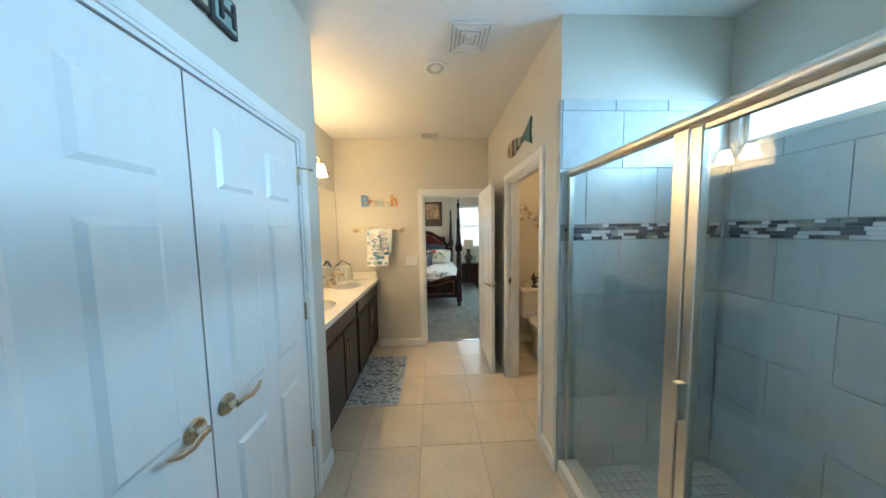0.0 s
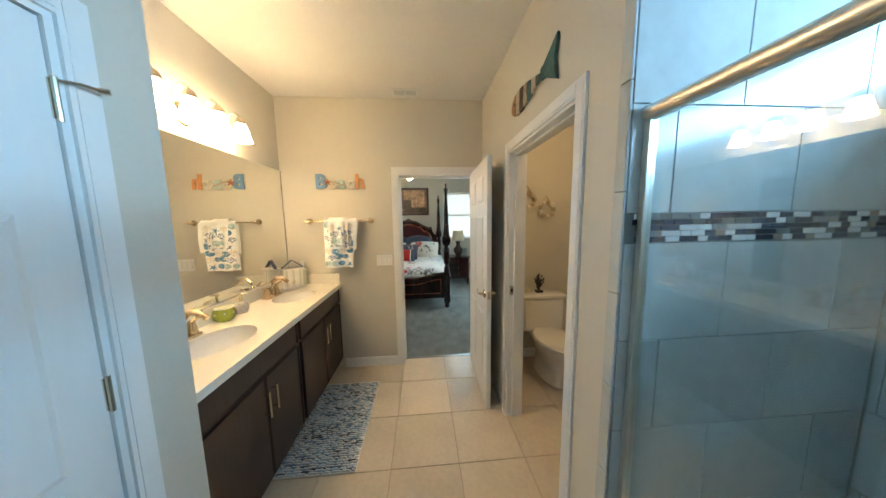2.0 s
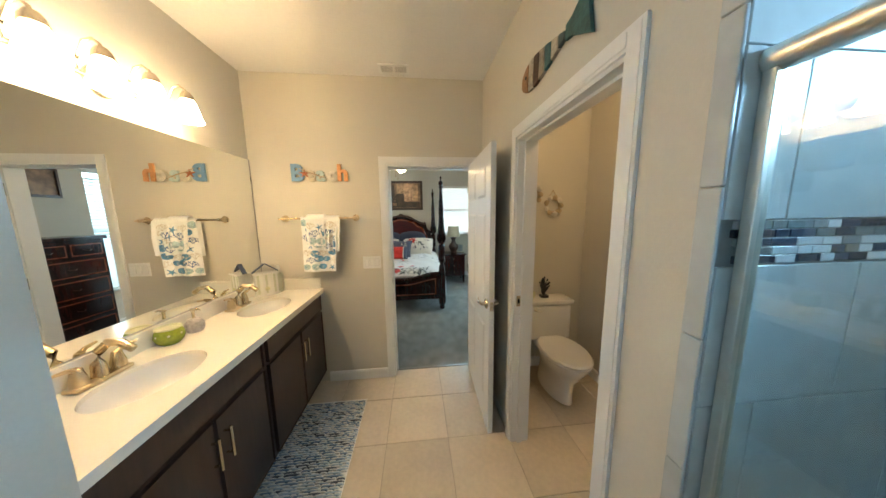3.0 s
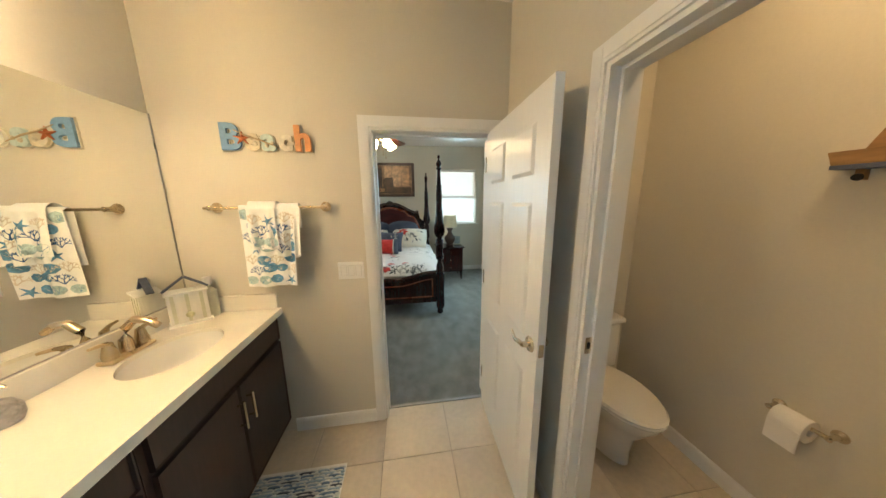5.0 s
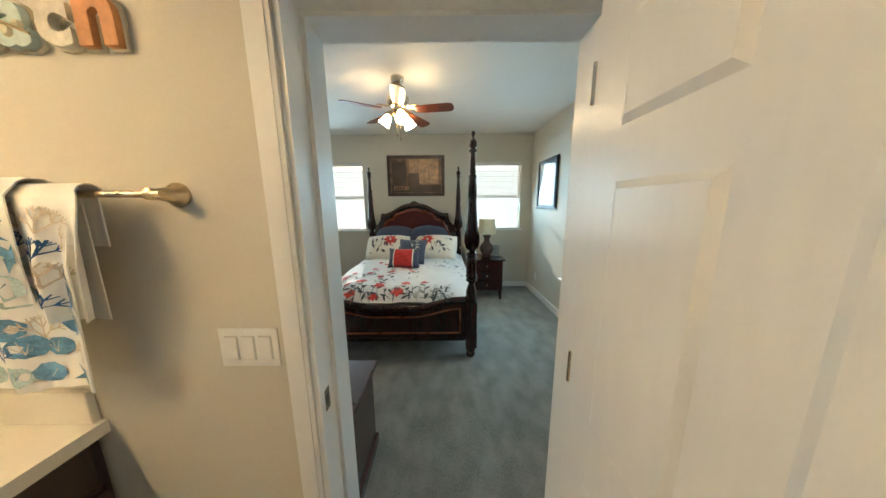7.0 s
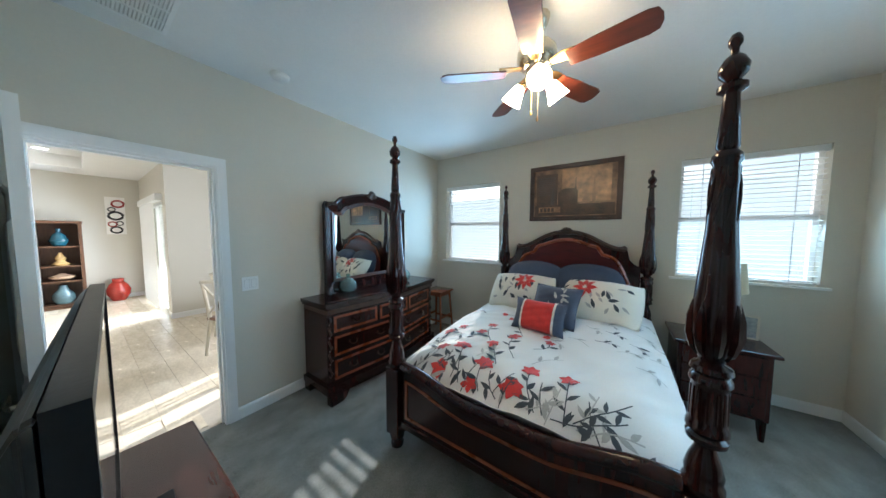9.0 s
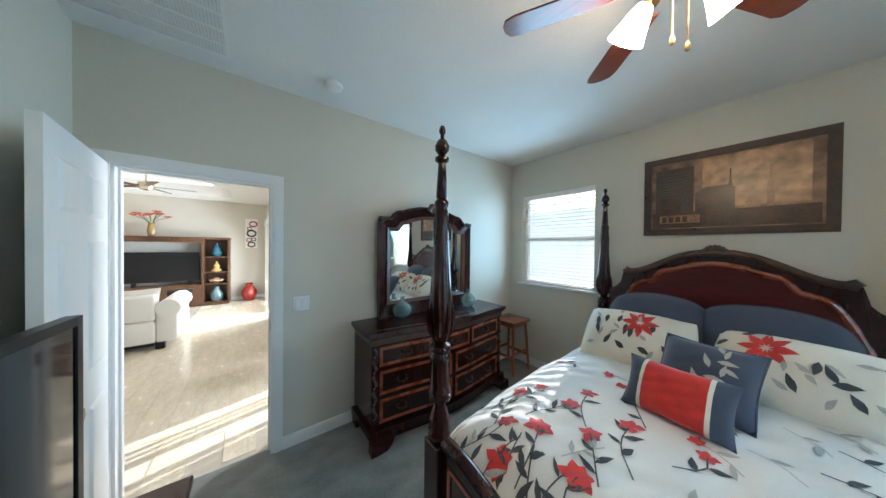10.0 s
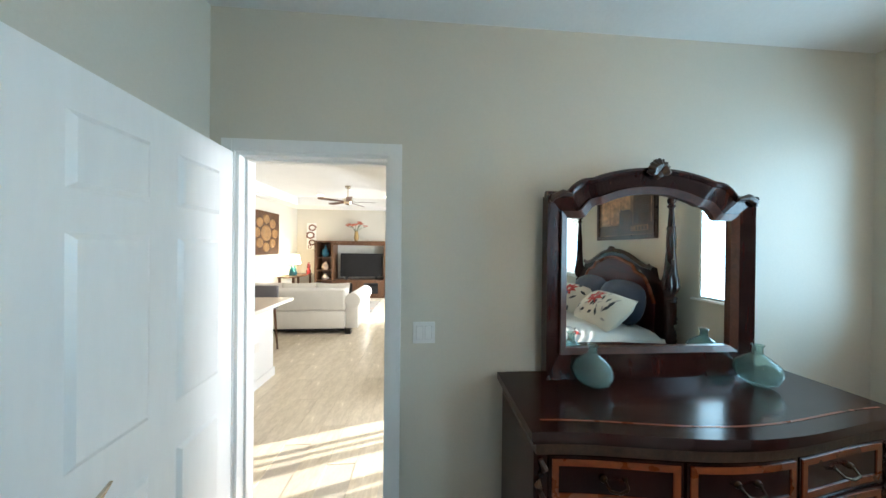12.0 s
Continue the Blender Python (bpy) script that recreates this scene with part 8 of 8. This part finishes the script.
RED_, BLK, BRN = (0.34, 0.03, 0.02), (0.02, 0.02, 0.02), (0.20, 0.07, 0.035)
ring_panel("ring_art", pose(-9.10, 5.50, 1.90, 0, 0, 90), 0.28, 0.84, [(0.04, 0.27, 0.085, RED_), (-0.05, 0.14, 0.05, BLK), (0.0, 0.0, 0.10, BLK), (-0.05, -0.19, 0.06, RED_), (0.05, -0.17, 0.05, BLK), (0.0, -0.32, 0.08, BLK)], "tall canvas of red and black painted rings")
ring_panel("ring_art", pose(-9.10, 2.15, 1.90, 0, 0, 90), 0.29, 0.83, [(0.03, 0.27, 0.10, BRN), (-0.03, 0.03, 0.11, BRN), (0.03, -0.20, 0.09, BRN), (-0.05, -0.34, 0.05, BRN)], "tall canvas of brown painted rings")
big = thing("medallion_art", pose(-7.51, 1.70, 1.90, 0, 0, 180), "large brown square wall art with round medallions", "wall art")
part("board", block(-0.56, 0.56, -0.03, -0.002, -0.55, 0.55, 0.004), material("bronze_panel", (0.12, 0.055, 0.025), 0.45, var=0.45, scale=5), big)
for x, z, r in [(0, 0, 0.20)] + [(0.36 * math.cos(k * math.pi / 4), 0.36 * math.sin(k * math.pi / 4), 0.12) for k in range(8)]:
    part("medallion", lathe([(0, 0.012), (r * 0.6, 0.010), (r * 0.7, 0.022), (r * 0.9, 0.018), (r, 0)], 24), M_OAK, big, smooth=True, m=Matrix.Translation((x, -0.03, z)) @ Matrix.Rotation(radians(90), 4, "X"))
canvas = thing("framed_canvas", pose(-6.10, 6.95, 1.72, 0, 0, 90), "dark framed picture on the dining wall", "picture")
part("frame", block(-0.20, 0.20, -0.03, -0.002, -0.45, 0.45, 0.005), M_PFRAME, canvas)
part("canvas", boxes((-0.16, 0.16, -0.034, -0.031, -0.41, 0.41)), M_SEPIA, canvas)

ct = thing("console_table", pose(-8.45, 2.00, 0), "dark narrow table behind the sofa corner", "table")
part("tabletop", block(-0.55, 0.55, -0.22, 0.22, 0.70, 0.735, 0.005), M_WALNUT, ct)
for sx in (-1, 1):
    for sy in (-1, 1):
        part("leg", boxes((sx * 0.50 - 0.025, sx * 0.50 + 0.025, sy * 0.18 - 0.025, sy * 0.18 + 0.025, 0, 0.70)), M_WALNUT, ct)
ll = thing("table_lamp", pose(-8.32, 1.98, 0.736), "lit table lamp with a teal base and cream shade", "lamp")
part("base", lathe([(0, 0), (0.09, 0), (0.11, 0.06), (0.07, 0.20), (0.03, 0.30), (0.012, 0.34)], 24), material("teal_glass_base", (0.02, 0.10, 0.11), 0.15, var=0.3), ll, smooth=True)
part("shade", lathe([(0.20, 0.33), (0.15, 0.60), (0.148, 0.60), (0.198, 0.33)], 28), M_LIT_SHADE, ll, "lit cream shade", smooth=True)
rf = vase(-8.75, 2.22, 0.736, [(0, 0), (0.05, 0), (0.07, 0.10), (0.03, 0.16), (0.05, 0.22), (0.03, 0.30), (0.02, 0.34)], (0.36, 0.03, 0.03), "red glass ornament on the console table", "ornament")

ki = thing("kitchen_peninsula", pose(0, 0, 0), "white kitchen peninsula with a pale stone counter", "kitchen counter")
part("panel_body", block(-4.02, -3.35, 1.90, 3.955, 0.0, 0.885, 0.004), M_TRIM, ki)
part("worktop", block(-4.12, -3.20, 1.85, 4.14, 0.886, 0.925, 0.006), M_QUARTZ, ki)
part("base_trim", boxes((-4.032, -3.338, 1.90, 3.968, 0.0, 0.10)), M_TRIM, ki)
part("outlet", boxes((-3.75, -3.68, 3.9552, 3.960, 0.40, 0.50)), M_PAPER, ki)
gc = thing("counter_stool", pose(-4.62, 3.35, 0), "grey upholstered counter stool at the peninsula", "stool")
M_GREYF = material("grey_upholstery", (0.16, 0.15, 0.15), 0.9, var=0.15, fine=160, bump=0.4)
part("seat", block(-0.21, 0.21, -0.21, 0.21, 0.62, 0.69, 0.02, 2), M_GREYF, gc, smooth=True)
part("backrest", block(-0.235, -0.18, -0.20, 0.20, 0.691, 0.965, 0.02, 2), M_GREYF, gc, smooth=True)
for sx in (-1, 1):
    for sy in (-1, 1):
        part("leg", tube([(sx * 0.17, sy * 0.17, 0.62), (sx * 0.20, sy * 0.20, 0.0)], [0.018, 0.013], 8), M_WALNUT, gc)

M_IVORY = material("ivory_painted_wood", (0.66, 0.60, 0.48), 0.45, var=0.1)
dc = thing("dining_chair", pose(-3.72, 6.12, 0, 0, 0, 200), "ivory wooden dining chair with crossed back and dark seat", "chair")
part("seat", block(-0.22, 0.22, -0.21, 0.21, 0.44, 0.475, 0.01, 2), M_WALNUT, dc, "dark wooden seat")
for sx in (-1, 1):
    part("leg", tube([(sx * 0.18, -0.17, 0.44), (sx * 0.20, -0.20, 0.0)], [0.022, 0.016], 8), M_IVORY, dc)
    part("rear_post", tube([(sx * 0.21, 0.24, 0.0), (sx * 0.185, 0.19, 0.45), (sx * 0.19, 0.26, 0.95)], [0.018, 0.022, 0.018], 8), M_IVORY, dc)
    part("cross_slat", tube([(sx * 0.18, 0.20, 0.52), (0, 0.215, 0.70), (-sx * 0.185, 0.245, 0.88)], 0.012, 8), M_IVORY, dc)
part("top_rail", tube([(-0.20, 0.26, 0.93), (0, 0.275, 0.95), (0.20, 0.26, 0.93)], 0.022, 8), M_IVORY, dc, smooth=True)
copy_thing(dc, pose(-4.35, 6.35, 0, 0, 0, 195))
dt = thing("dining_table", pose(-4.75, 7.15, 0), "round pale wooden dining table", "table")
part("tabletop", lathe([(0, 0.72), (0.55, 0.72), (0.57, 0.735), (0.55, 0.75), (0, 0.75)], 40), M_IVORY, dt, smooth=True)
part("pedestal", lathe([(0, 0), (0.28, 0), (0.26, 0.04), (0.07, 0.10), (0.055, 0.40), (0.09, 0.66), (0.16, 0.72)], 28), M_IVORY, dt, smooth=True)

rug = thing("area_rug", pose(-7.35, 3.70, 0.001), "muted grey patterned rug before the sofa", "rug")
part("pile", block(-0.85, 0.75, -0.80, 0.80, 0.0, 0.012, 0.004), print_material("muted_rug_pile", (0.34, 0.31, 0.27), [((0.20, 0.20, 0.20), 4, 0.40, 1.0), ((0.42, 0.30, 0.22), 7, 0.30, 5.0)]), rug)
for sx in (-0.86, 0.76):
    part("fringe", boxes((sx - 0.012, sx + 0.012, -0.79, 0.79, 0.0, 0.005)), M_PAPER, rug)

for x, y in ((-7.9, 2.90), (-7.9, 4.70), (-5.2, 2.90), (-5.2, 4.70)):
    downlight(pose(x, y, H + 0.22), 0.085, True, "lit recessed light in the tray ceiling", "tray ceiling lights")
lfan = thing("ceiling_fan", pose(-6.80, 3.97, H + 0.22), "dark bladed ceiling fan in the living room", "ceiling fan")
part("canopy", lathe([(0, -0.06), (0.05, -0.05), (0.07, 0)], 24), M_NICKEL, lfan, smooth=True)
part("downrod", tube([(0, 0, -0.05), (0, 0, -0.30)], 0.013, 10), M_NICKEL, lfan)
part("motor", lathe([(0.03, -0.28), (0.10, -0.30), (0.11, -0.36), (0.07, -0.42), (0.0, -0.44)], 28), M_NICKEL, lfan, smooth=True)
for k in range(5):
    rot = Matrix.Rotation(radians(20 + 72 * k), 4, "Z")
    part("blade", prism([(0.10, -0.04), (0.62, -0.07), (0.66, 0.0), (0.62, 0.07), (0.10, 0.04)], 0.008, 0.002), M_WALNUT, lfan, m=rot @ Matrix.Translation((0, 0, -0.36)) @ Matrix.Rotation(radians(-80), 4, "X"))
air_vent(pose(-6.9, 1.92, H), 0.36, 0.16, 6, "white ceiling register near the living room wall")

# ---------------------------------------------------------------- outdoors
structure("ground", boxes((-400, 400, -400, 400, -0.40, -0.12)), material("lawn_and_sand", (0.20, 0.20, 0.11), 0.9, var=0.3, scale=0.6, fine=12), "open lawn outside the house", "ground")
# added boards that emit pale light, so the windows look out on brightness
M_BACKDROP_GLOW = glowing("glowing_backdrop", (0.84, 0.93, 1.0), 0.34)
structure("backdrop_north", boxes((-7.0, 9.0, 15.0, 15.1, -0.1, 3.0)), M_BACKDROP_GLOW, "added glowing board standing in for the bright outdoors", "backdrop")
structure("backdrop_east", boxes((7.0, 7.1, -4.0, 14.0, -0.1, 5.0)), M_BACKDROP_GLOW, "added glowing board standing in for the bright outdoors", "backdrop")
